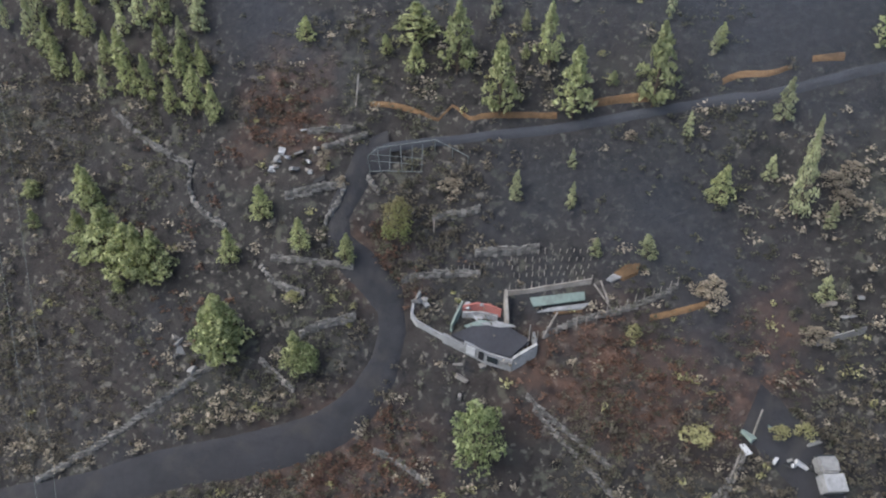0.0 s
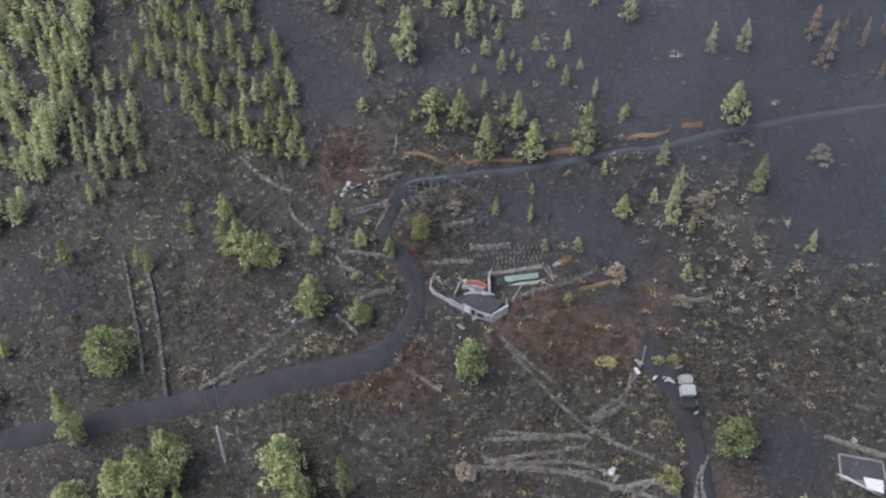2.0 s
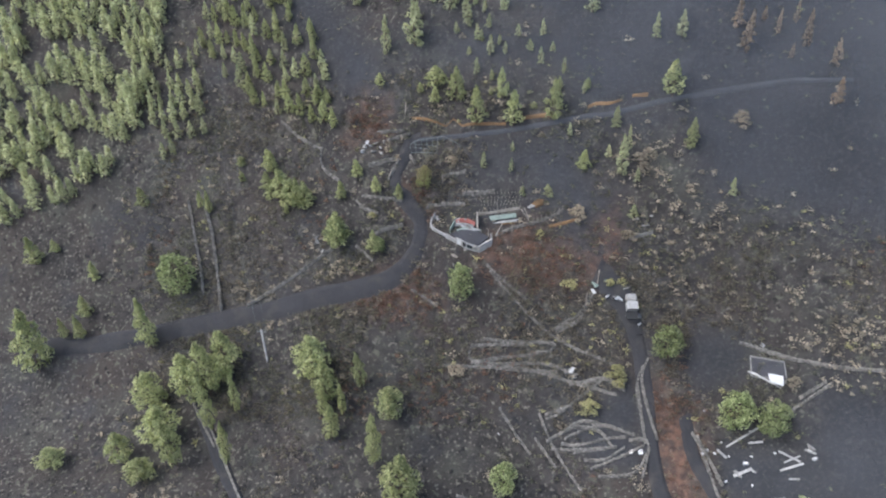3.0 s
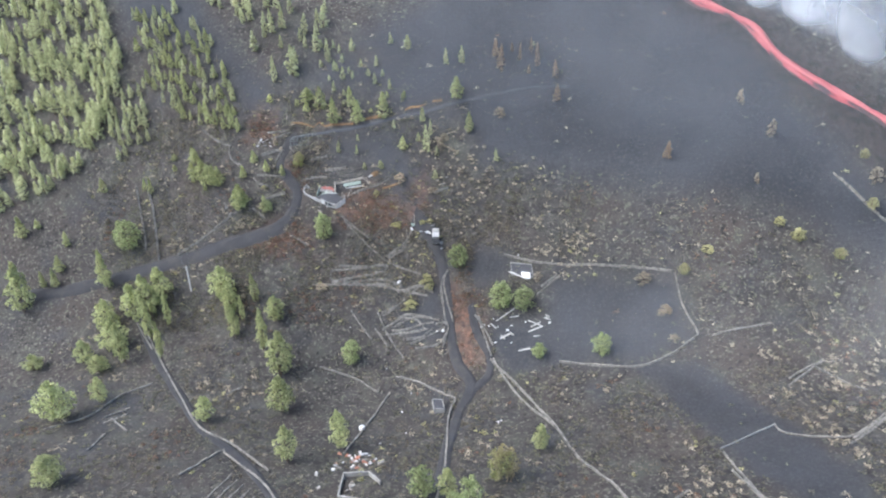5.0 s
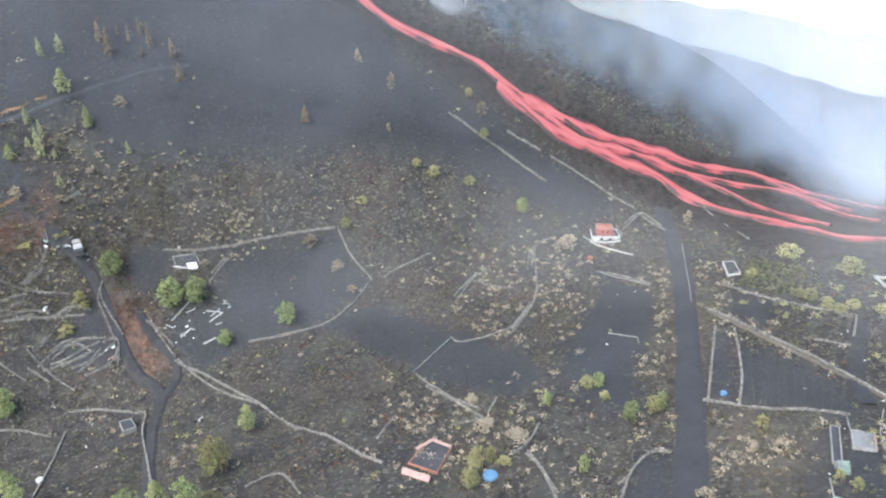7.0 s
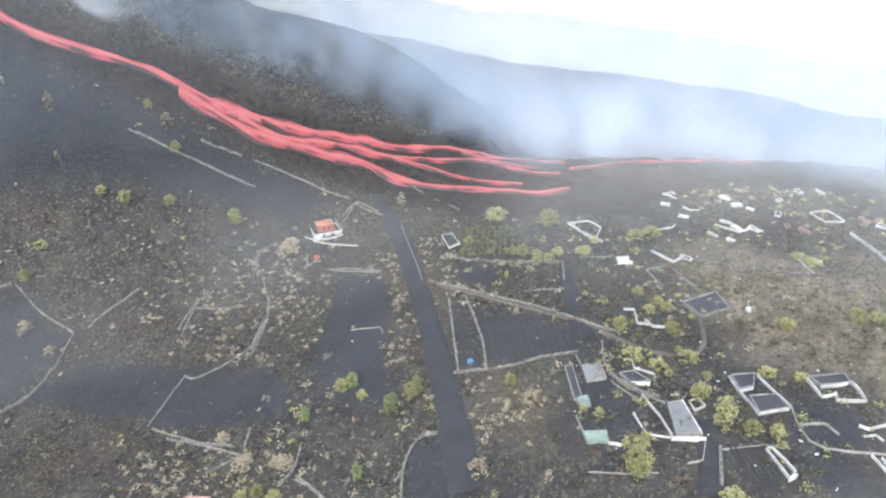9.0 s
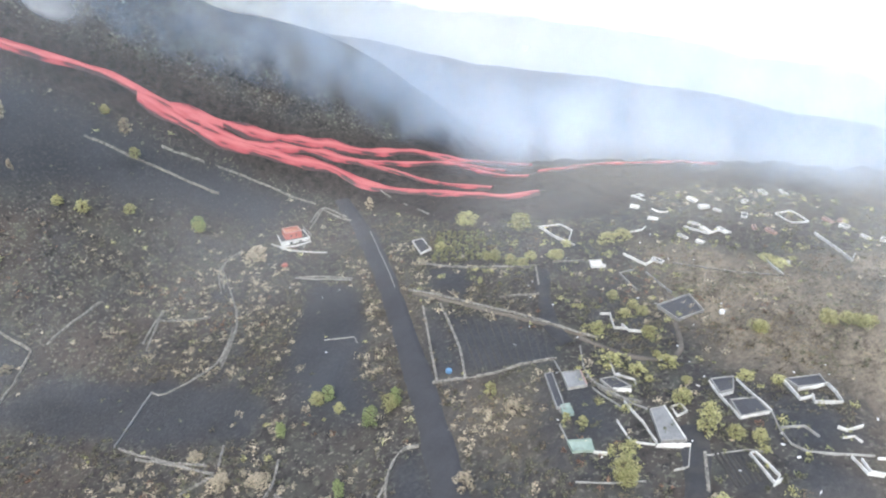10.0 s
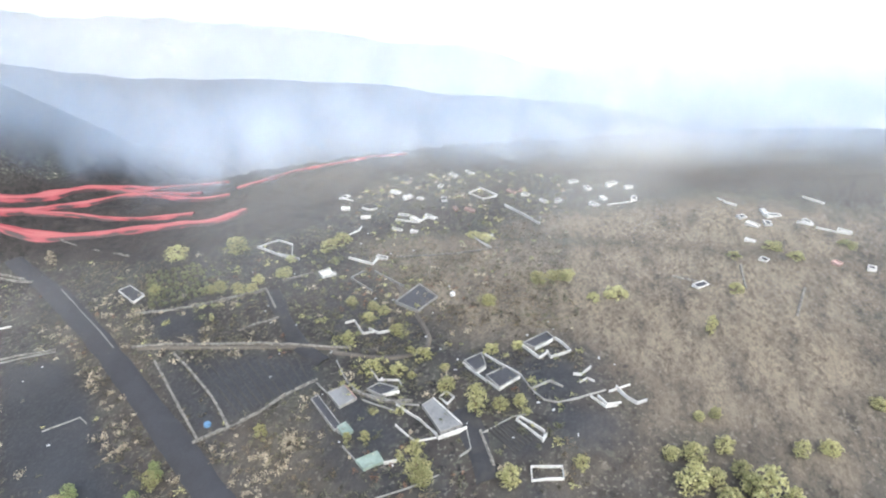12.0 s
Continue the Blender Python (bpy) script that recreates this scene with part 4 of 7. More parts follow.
stone_wall([(-49.9, 34.7), (-45.2, 29.2), (-40.5, 23.9)], 0.7)
stone_wall([(6.0, 38.2), (13.3, 38.5), (20.3, 38.6), (20.6, 37.7), (13.3, 37.1), (6.4, 36.5), (6.0, 38.1)], 0.7)
stone_wall([(8.8, 46.8), (15.9, 42.1), (21.7, 38.9), (30.1, 36.1)], 0.5)
stone_wall([(27.4, 43.7), (25.3, 41.6), (21.6, 40.4)], 0.5)
stone_wall([(36.5, 35.1), (35.5, 32.8), (36.4, 29.1), (37.1, 25.9)], 0.8)
stone_wall([(0.9, 35.6), (11.5, 35.8), (21.9, 35.2)], 0.6)
stone_wall([(20.4, 26.8), (24.9, 28.5), (29.4, 27.9), (31.6, 25.8)], 0.8)
stone_wall([(21.3, 25.9), (25.8, 25.6), (31.2, 25.9)], 0.6)
stone_wall([(11.8, 31.0), (14.8, 27.8), (17.7, 25.1)], 0.5)
stone_wall([(26.6, 33.7), (30.2, 34.0), (32.9, 32.7)], 0.6)
stone_wall([(48.3, 16.5), (54.8, 7.3), (61.3, -8.1), (64.4, -20.4), (69.3, -30.4), (72.5, -39.6), (74.9, -45.2)], 1.0)
stone_wall([(51.9, 36.4), (63.5, 33.4), (77.7, 31.0), (92.6, 27.4)], 0.9)
stone_wall([(93.2, 26.9), (94.3, 20.6), (96.8, 14.2)], 1.1)
stone_wall([(96.7, 14.0), (89.8, 10.3), (82.8, 8.4), (75.2, 10.0), (64.7, 13.0)], 1.0)
stone_wall([(99.6, 13.5), (113.2, 15.0)], 0.7)
stone_wall([(104.4, -13.6), (106.0, -16.8), (116.3, -18.7), (126.5, -11.8)], 0.6)
stone_wall([(112.8, 0.7), (119.1, 4.3), (125.8, 5.2)], 0.8)
stone_wall([(119.1, 4.3), (126.7, -4.2)], 0.7)
stone_wall([(133.9, 0.6), (139.1, 6.6), (147.1, 7.7)], 0.8)
stone_wall([(91.9, -21.9), (93.2, -33.0), (95.6, -41.8)], 0.7)
stone_wall([(5.1, 18.4), (14.0, 16.0), (20.9, 11.1)], 0.9)
stone_wall([(24.8, 15.8), (31.3, 13.0), (39.9, 6.3)], 0.9)
stone_wall([(39.9, 5.6), (38.5, -1.2), (38.6, -21.1), (36.9, -38.6)], 0.8)
stone_wall([(23.7, 10.8), (20.1, 0.7), (16.6, -12.8)], 0.8)
stone_wall([(37.3, 36.0), (36.3, 33.2), (38.4, 27.7)], 0.8)
stone_wall([(45.4, 26.5), (48.6, 17.2)], 0.8)
stone_wall([(23.5, 27.1), (29.4, 28.6), (35.4, 27.1)], 0.8)
stone_wall([(25.0, 25.2), (32.4, 25.9)], 0.6)
stone_wall([(28.0, 23.0), (36.9, 25.7)], 0.6)
stone_wall([(-46.9, 33.2), (-38.8, 22.6), (-26.6, 6.6), (-17.6, -5.0), (-8.0, -11.2), (2.7, -20.7)], 0.9)
stone_wall([(-9.0, -13.5), (-11.9, -18.5), (-14.4, -23.6)], 0.9)
stone_wall([(-8.7, -14.5), (2.9, -25.1), (9.6, -35.2)], 0.7)
stone_wall([(-53.3, -6.2), (-45.7, -1.3), (-42.2, 7.8), (-35.7, 12.1)], 0.7)
stone_wall([(-40.3, -4.2), (-36.3, -0.3)], 0.5)
stone_wall([(132.1, 40.4), (139.1, 34.1), (145.8, 27.9), (152.8, 20.9)], 1.0)
stone_wall([(147.0, 33.2), (154.6, 27.3)], 1.0)
stone_wall([(53.3, -35.2), (59.3, -36.1), (60.8, -43.5)], 0.6)
stone_wall([(76.8, -37.7), (82.0, -33.2)], 0.6)
stone_wall([(8.1, 39.0), (21.0, 38.6)], 0.6)
stone_wall([(7.4, 36.2), (18.8, 36.3), (24.9, 34.8)], 0.6)
stone_wall([(18.9, 30.4), (22.0, 25.6), (26.7, 19.9)], 0.6)
stone_wall([(34.8, -33.9), (36.8, -40.6)], 0.5)
stone_wall([(121.7, 5.7), (111.9, -1.4)], 0.7)
stone_wall([(97.6, -77.1), (104.8, -71.8), (110.0, -70.4), (112.0, -72.3)], 1.0)
stone_wall([(125.8, -65.1), (131.0, -73.2), (135.0, -77.2), (138.7, -81.8)], 0.9)
stone_wall([(146.2, -48.5), (126.5, -65.6)], 0.8)
stone_wall([(148.1, -51.5), (137.2, -63.0), (129.0, -69.7)], 0.8)
stone_wall([(150.4, -41.8), (150.6, -58.9), (150.0, -72.0), (147.5, -85.5)], 0.8)
stone_wall([(160.9, -37.0), (163.0, -49.7), (167.7, -62.0)], 0.9)
stone_wall([(173.1, 4.5), (164.9, 1.6)], 0.8)
stone_wall([(173.1, 4.5), (174.4, -4.5)], 0.8)
stone_wall([(139.3, 5.5), (128.7, -10.8), (115.3, -21.2)], 0.6)
stone_wall([(49.0, 16.6), (55.0, 3.3), (61.5, -9.1)], 0.8)
stone_wall([(101.4, -72.8), (104.3, -72.2)], 0.5)
stone_wall([(95.8, -57.4), (93.7, -68.6)], 0.5)
stone_wall([(191.7, -0.3), (185.2, -22.4)], 0.8)
stone_wall([(174.7, -70.8), (171.7, -64.9)], 0.6)
stone_wall([(157.1, 25.3), (164.1, 18.8), (173.1, 6.9)], 0.8)
stone_wall([(168.6, -62.4), (161.5, -66.8)], 0.8)
stone_wall([(162.4, -49.6), (168.6, -62.4)], 0.8)
stone_wall([(134.7, -89.0), (131.1, -94.2), (130.5, -99.2)], 0.9)
stone_wall([(154.6, -61.6), (158.5, -68.4)], 0.6)
stone_wall([(123.8, -109.9), (117.6, -112.2)], 0.6)
stone_wall([(168.0, -143.4), (165.5, -148.0)], 0.5)
stone_wall([(182.0, -87.4), (183.1, -99.8), (185.0, -109.6)], 0.5)
stone_wall([(170.7, -156.1), (162.9, -155.2)], 0.5)
stone_wall([(153.8, -161.2), (162.1, -164.9)], 0.5)
# further terraces and plot edges
stone_wall([(146.9, 7.1), (142.2, 7.6), (138.9, 5.5), (135.4, 1.3)], 0.8)
stone_wall([(130.7, -7.9), (127.0, -12.3), (116.7, -19.5)], 0.8)
stone_wall([(147.8, -11.1), (149.6, -15.5), (151.3, -25.0)], 0.7)
stone_wall([(166.8, 3.2), (174.0, 4.5), (175.2, -2.3)], 0.8)
stone_wall([(91.4, -27.7), (93.2, -35.4), (94.6, -44.8)], 0.8)
stone_wall([(96.3, -43.8), (100.2, -40.4)], 0.6)
stone_wall([(89.4, -42.7), (94.4, -45.1)], 0.7)
stone_wall([(93.4, -56.6), (96.8, -55.8), (101.2, -52.7)], 1.0)
stone_wall([(95.2, -57.8), (94.9, -62.4), (92.9, -69.3)], 0.8)
stone_wall([(99.1, -76.0), (100.3, -83.1)], 0.8)
stone_wall([(22.6, 27.6), (26.6, 29.2), (32.6, 28.0)], 0.9)
stone_wall([(22.9, 26.5), (26.2, 26.2), (30.8, 27.0), (33.8, 27.0)], 0.8)
stone_wall([(26.9, 24.2), (30.4, 24.3), (33.8, 25.7)], 0.9)
stone_wall([(34.4, 26.5), (37.0, 26.4), (37.6, 25.1), (36.5, 21.5)], 1.0)
stone_wall([(29.3, 22.0), (35.1, 22.2), (37.3, 24.7)], 0.8)
stone_wall([(20.0, 30.2), (24.7, 31.3)], 0.8)
stone_wall([(24.0, 33.6), (30.0, 34.1), (33.6, 32.4)], 0.8)
stone_wall([(36.2, 33.6), (37.2, 30.7), (39.0, 26.3)], 1.0)
stone_wall([(44.5, 26.8), (46.5, 24.3), (49.0, 19.8)], 1.0)
stone_wall([(61.2, 29.8), (65.2, 31.3)], 0.8)
stone_wall([(18.4, 27.3), (22.3, 23.2)], 0.7)
stone_wall([(26.7, 43.1), (25.5, 40.9), (21.3, 39.7)], 0.6)
stone_wall([(-41.6, -2.3), (-37.1, 2.1)], 0.8)
stone_wall([(-38.4, -14.7), (-37.5, -8.7)], 0.7)
stone_wall([(-39.3, -2.4), (-33.1, -7.5)], 0.7)
stone_wall([(-16.0, 8.4), (-12.9, 10.9)], 0.7)
stone_wall([(20.1, 29.7), (22.8, 30.5), (29.6, 34.0)], 0.7)
stone_wall([(35.6, 33.1), (36.8, 27.7)], 0.9)
stone_wall([(27.5, 43.4), (25.0, 40.9), (20.6, 40.1)], 0.6)
stone_wall([(6.2, 36.3), (15.4, 35.8), (24.4, 34.0), (32.2, 32.1)], 0.7)
stone_wall([(60.1, 28.6), (66.0, 31.0)], 0.7)
run_wall("garden_wall", [(164.4, 3.7), (163.4, -0.3), (158.1, -2.3)], 0.34, 0.15, GREYWALL, "grey plastered garden wall standing out of the ash")
run_wall("garden_wall", [(154.3, 1.8), (156.4, -3.4), (159.2, -9.6)], 0.38, 0.15, WHITEWASH, "bright whitewashed garden wall standing out of the ash")
run_wall("garden_wall", [(137.9, -81.9), (133.4, -85.7)], 0.29, 0.15, GREYWALL, "grey plastered garden wall standing out of the ash")
run_wall("garden_wall", [(143.6, -83.9), (137.5, -87.2), (134.5, -89.5)], 0.34, 0.15, GREYWALL, "grey plastered garden wall standing out of the ash")
run_wall("garden_wall", [(141.5, -89.9), (136.7, -92.7), (136.1, -96.0), (134.9, -96.7)], 0.46, 0.15, WHITEWASH, "bright whitewashed garden wall standing out of the ash")
run_wall("garden_wall", [(132.1, -94.2), (132.7, -96.8)], 0.71, 0.15, WHITEWASH, "bright whitewashed garden wall standing out of the ash")
run_wall("garden_wall", [(133.3, -91.3), (129.9, -97.6), (129.4, -100.4)], 0.34, 0.15, GREYWALL, "grey plastered garden wall standing out of the ash")
run_wall("garden_wall", [(131.9, -91.1), (128.4, -97.0)], 0.25, 0.15, GREYWALL, "grey plastered garden wall standing out of the ash")
run_wall("garden_wall", [(129.8, -96.8), (127.5, -99.3), (126.3, -100.8), (123.0, -103.9)], 0.46, 0.15, WHITEWASH, "bright whitewashed garden wall standing out of the ash")
run_wall("garden_wall", [(122.3, -104.1), (124.1, -108.0)], 0.67, 0.15, WHITEWASH, "bright whitewashed garden wall standing out of the ash")
run_wall("garden_wall", [(125.2, -97.5), (121.8, -100.9), (122.6, -103.9)], 0.34, 0.15, WHITEWASH, "bright whitewashed garden wall standing out of the ash")
run_wall("garden_wall", [(130.9, -103.2), (129.4, -104.6), (130.8, -105.5), (132.1, -104.2), (130.9, -103.2)], 0.34, 0.15, WHITEWASH, "bright whitewashed garden wall standing out of the ash")
run_wall("garden_wall", [(118.2, -97.1), (118.5, -98.9)], 0.63, 0.15, WHITEWASH, "bright whitewashed garden wall standing out of the ash")
run_wall("garden_wall", [(122.0, -90.3), (119.3, -92.8)], 0.34, 0.15, GREYWALL, "grey plastered garden wall standing out of the ash")
run_wall("garden_wall", [(134.4, -82.7), (128.5, -86.3), (124.7, -89.2)], 0.29, 0.15, GREYWALL, "grey plastered garden wall standing out of the ash")
run_wall("garden_wall", [(139.6, -106.0), (136.3, -108.4), (138.2, -109.8)], 0.5, 0.15, WHITEWASH, "bright whitewashed garden wall standing out of the ash")
run_wall("garden_wall", [(142.0, -109.4), (138.8, -112.5), (136.0, -115.4)], 0.38, 0.15, WHITEWASH, "bright whitewashed garden wall standing out of the ash")
run_wall("garden_wall", [(136.6, -108.3), (132.2, -112.2), (135.4, -115.2)], 0.46, 0.15, WHITEWASH, "bright whitewashed garden wall standing out of the ash")
run_wall("garden_wall", [(144.6, -115.4), (142.7, -116.8), (140.9, -118.2), (142.6, -119.7)], 0.63, 0.15, WHITEWASH, "bright whitewashed garden wall standing out of the ash")
run_wall("garden_wall", [(141.0, -120.0), (143.0, -123.3), (145.3, -122.0), (146.6, -120.8), (145.3, -119.8)], 0.55, 0.15, WHITEWASH, "bright whitewashed garden wall standing out of the ash")
run_wall("garden_wall", [(143.3, -117.5), (145.2, -119.8)], 0.5, 0.15, WHITEWASH, "bright whitewashed garden wall standing out of the ash")
run_wall("garden_wall", [(141.1, -120.0), (143.1, -119.4)], 0.46, 0.15, WHITEWASH, "bright whitewashed garden wall standing out of the ash")
run_wall("garden_wall", [(132.9, -117.1), (134.8, -119.7), (133.6, -121.7)], 0.38, 0.15, GREYWALL, "grey plastered garden wall standing out of the ash")
run_wall("garden_wall", [(137.0, -123.4), (136.8, -124.6), (138.9, -126.2)], 0.55, 0.15, WHITEWASH, "bright whitewashed garden wall standing out of the ash")
run_wall("garden_wall", [(135.0, -124.3), (136.0, -125.5), (135.3, -126.5)], 0.34, 0.15, WHITEWASH, "bright whitewashed garden wall standing out of the ash")
run_wall("garden_wall", [(136.1, -115.4), (132.6, -117.1), (130.6, -118.9), (130.1, -121.0), (131.2, -123.9), (133.5, -128.1)], 0.34, 0.15, GREYWALL, "grey plastered garden wall standing out of the ash")
run_wall("garden_wall", [(131.8, -125.7), (129.7, -127.8), (130.3, -129.5)], 0.46, 0.15, WHITEWASH, "bright whitewashed garden wall standing out of the ash")
run_wall("garden_wall", [(125.8, -114.9), (126.5, -115.4), (123.9, -118.9), (122.4, -118.6), (125.8, -114.9)], 0.46, 0.15, WHITEWASH, "bright whitewashed garden wall standing out of the ash")
run_wall("garden_wall", [(122.0, -118.6), (123.2, -119.2)], 0.8, 0.15, WHITEWASH, "bright whitewashed garden wall standing out of the ash")
run_wall("garden_wall", [(126.6, -114.3), (127.2, -116.3)], 0.25, 0.15, GREYWALL, "grey plastered garden wall standing out of the ash")
run_wall("garden_wall", [(123.2, -110.1), (126.6, -114.4)], 0.17, 0.15, GREYWALL, "grey plastered garden wall standing out of the ash")
run_wall("garden_wall", [(124.4, -107.9), (120.4, -108.9), (119.2, -107.5)], 0.21, 0.15, GREYWALL, "grey plastered garden wall standing out of the ash")
run_wall("garden_wall", [(112.8, -97.0), (114.3, -101.4), (116.2, -105.0)], 0.21, 0.15, GREYWALL, "grey plastered garden wall standing out of the ash")
run_wall("garden_wall", [(134.2, -129.6), (132.1, -131.0), (131.0, -132.4), (131.9, -133.9)], 0.63, 0.15, WHITEWASH, "bright whitewashed garden wall standing out of the ash")
run_wall("garden_wall", [(132.0, -126.8), (130.3, -128.0), (131.0, -130.1)], 0.38, 0.15, WHITEWASH, "bright whitewashed garden wall standing out of the ash")
run_wall("garden_wall", [(133.2, -128.5), (135.1, -131.8)], 0.38, 0.15, WHITEWASH, "bright whitewashed garden wall standing out of the ash")
run_wall("garden_wall", [(154.7, 2.2), (157.2, -0.3), (161.3, -2.1)], 0.5, 0.15, WHITE, "white plastered garden wall standing out of the ash")
run_wall("garden_wall", [(154.0, 4.5), (154.7, 2.3)], 0.34, 0.15, WHITE, "white plastered garden wall standing out of the ash")
run_wall("garden_wall", [(91.7, -20.7), (104.3, -13.9)], 0.38, 0.15, GREYWALL, "grey plastered garden wall standing out of the ash")
run_wall("garden_wall", [(129.7, -36.1), (132.6, -41.5), (131.2, -43.5)], 0.25, 0.15, GREYWALL, "grey plastered garden wall standing out of the ash")
run_wall("garden_wall", [(147.2, -10.2), (149.2, -18.5), (150.5, -25.4)], 0.25, 0.15, GREYWALL, "grey plastered garden wall standing out of the ash")
run_wall("garden_wall", [(171.8, -13.3), (161.7, -25.2), (150.8, -37.6)], 0.34, 0.15, GREYWALL, "grey plastered garden wall standing out of the ash")
run_wall("garden_wall", [(184.6, -54.9), (182.0, -60.2), (179.7, -64.5)], 0.59, 0.15, WHITEWASH, "bright whitewashed garden wall standing out of the ash")
run_wall("garden_wall", [(179.8, -64.4), (185.5, -62.9)], 0.5, 0.15, WHITEWASH, "bright whitewashed garden wall standing out of the ash")
run_wall("garden_wall", [(184.9, -55.0), (187.7, -58.8), (185.9, -62.8)], 0.38, 0.15, WHITEWASH, "bright whitewashed garden wall standing out of the ash")
run_wall("garden_wall", [(180.8, -77.1), (179.2, -80.8), (178.4, -83.0), (181.7, -84.0)], 0.63, 0.15, WHITEWASH, "bright whitewashed garden wall standing out of the ash")
run_wall("garden_wall", [(172.8, -79.5), (176.7, -82.4)], 0.42, 0.15, GREYWALL, "grey plastered garden wall standing out of the ash")
run_wall("garden_wall", [(172.8, -79.5), (167.6, -85.3)], 0.42, 0.15, GREYWALL, "grey plastered garden wall standing out of the ash")
run_wall("garden_wall", [(175.5, -84.1), (169.1, -91.5)], 0.42, 0.15, GREYWALL, "grey plastered garden wall standing out of the ash")
run_wall("garden_wall", [(155.8, -82.4), (156.5, -84.1), (151.8, -86.8), (152.1, -88.8)], 0.55, 0.15, WHITEWASH, "bright whitewashed garden wall standing out of the ash")
run_wall("garden_wall", [(153.5, -87.5), (151.5, -89.6), (152.0, -91.7)], 0.55, 0.15, WHITEWASH, "bright whitewashed garden wall standing out of the ash")
run_wall("garden_wall", [(189.9, -74.0), (193.2, -76.7), (195.2, -76.9)], 0.42, 0.15, WHITEWASH, "bright whitewashed garden wall standing out of the ash")
run_wall("garden_wall", [(205.7, -110.2), (200.6, -114.7), (194.8, -118.7)], 0.67, 0.15, WHITEWASH, "bright whitewashed garden wall standing out of the ash")
run_wall("garden_wall", [(194.9, -118.7), (197.9, -118.8)], 0.59, 0.15, WHITEWASH, "bright whitewashed garden wall standing out of the ash")
run_wall("garden_wall", [(212.7, -100.9), (214.9, -103.6), (210.8, -108.2)], 0.42, 0.15, WHITEWASH, "bright whitewashed garden wall standing out of the ash")
run_wall("garden_wall", [(212.7, -100.9), (209.1, -104.8), (210.5, -108.2)], 0.42, 0.15, WHITEWASH, "bright whitewashed garden wall standing out of the ash")
run_wall("garden_wall", [(191.7, -103.0), (184.7, -108.3)], 0.42, 0.15, WHITEWASH, "bright whitewashed garden wall standing out of the ash")
run_wall("garden_wall", [(182.5, -172.9), (180.3, -175.8), (179.0, -178.3)], 0.42, 0.15, WHITEWASH, "bright whitewashed garden wall standing out of the ash")
run_wall("garden_wall", [(185.3, -170.1), (183.4, -172.7)], 0.5, 0.15, WHITEWASH, "bright whitewashed garden wall standing out of the ash")
run_wall("garden_wall", [(198.7, -157.6), (196.2, -158.8), (194.2, -160.5)], 0.42, 0.15, WHITEWASH, "bright whitewashed garden wall standing out of the ash")
run_wall("garden_wall", [(195.6, -174.1), (191.9, -177.4)], 0.42, 0.15, WHITEWASH, "bright whitewashed garden wall standing out of the ash")
run_wall("garden_wall", [(201.2, -134.1), (201.5, -139.8)], 0.34, 0.15, WHITEWASH, "bright whitewashed garden wall standing out of the ash")
run_wall("garden_wall", [(184.9, -54.6), (182.1, -60.2), (179.9, -66.2)], 0.5, 0.15, WHITEWASH, "bright whitewashed garden wall standing out of the ash")
run_wall("garden_wall", [(199.0, -84.4), (197.8, -90.1), (200.1, -91.8), (199.8, -94.6)], 0.5, 0.15, WHITEWASH, "bright whitewashed garden wall standing out of the ash")
run_wall("garden_wall", [(204.6, -74.8), (203.5, -77.2), (204.8, -78.8)], 0.42, 0.15, WHITEWASH, "bright whitewashed garden wall standing out of the ash")
run_wall("garden_wall", [(210.0, -67.6), (208.6, -71.7)], 0.5, 0.15, WHITEWASH, "bright whitewashed garden wall standing out of the ash")
run_wall("garden_wall", [(115.5, -117.3), (117.6, -117.1), (118.0, -121.2), (116.1, -121.4), (115.5, -117.3)], 0.46, 0.15, WHITEWASH, "bright whitewashed garden wall standing out of the ash")
run_wall("garden_wall", [(33.3, 48.5), (37.2, 48.8)], 0.59, 0.15, GREYWALL, "grey plastered garden wall standing out of the ash")

# ---- houses ----
FRONT = ((0, 0.3, 0.4, 0.35, 0.9, "window"), (0, 0.62, 0.7, 0.35, 0.9, "window"), (1, 0.4, 0.5, 0.35, 0.9, "window"), (3, 0.45, 0.56, 0.35, 0.9, "window"))
house([(134.5, -84.7, -44.8), (136.0, -87.3, -44.09), (132.2, -90.1, -43.22), (130.5, -87.7, -43.93)], "pink-fronted house with a grey sheet roof", GREYWALL, SHEETING, parapet=0.08, front=(1, PINK), name="house", category="house", openings=FRONT)
house([(134.3, -91.2, -42.98), (135.6, -93.0, -42.51), (133.8, -96.4, -41.55), (131.8, -94.4, -42.03)], "white house with ash lying on its flat roof", GREYWALL, ROOF_ASH, parapet=0.12, name="house", category="house", openings=FRONT)
house([(129.1, -100.8, -40.35), (130.6, -102.4, -40.01), (124.7, -107.3, -39.14), (123.1, -104.4, -39.75)], "long low house with a mottled corrugated grey roof", GREYWALL, SHEETING, parapet=0.05, front=(1, WHITEWASH), name="house", category="house", openings=FRONT)
house([(140.0, -106.1, -39.7), (142.2, -108.9, -39.35), (138.5, -109.8, -38.93), (136.7, -108.3, -39.08)], "low white house under an ash-covered roof", GREYWALL, ROOF_ASH, parapet=0.12, name="house", category="house", openings=FRONT)
house([(135.7, -109.9, -38.76), (138.0, -112.9, -38.44), (135.6, -115.2, -38.04), (132.4, -112.2, -38.32)], "square white house under an ash-covered roof", GREYWALL, ROOF_ASH, parapet=0.12, name="house", category="house", openings=FRONT)
house([(145.0, -115.5, -38.57), (148.7, -119.5, -38.33), (146.4, -120.8, -38.0), (143.5, -117.4, -38.2)], "white villa with an ash-covered roof terrace", GREYWALL, ROOF_ASH, parapet=0.12, name="house", category="house", openings=FRONT)
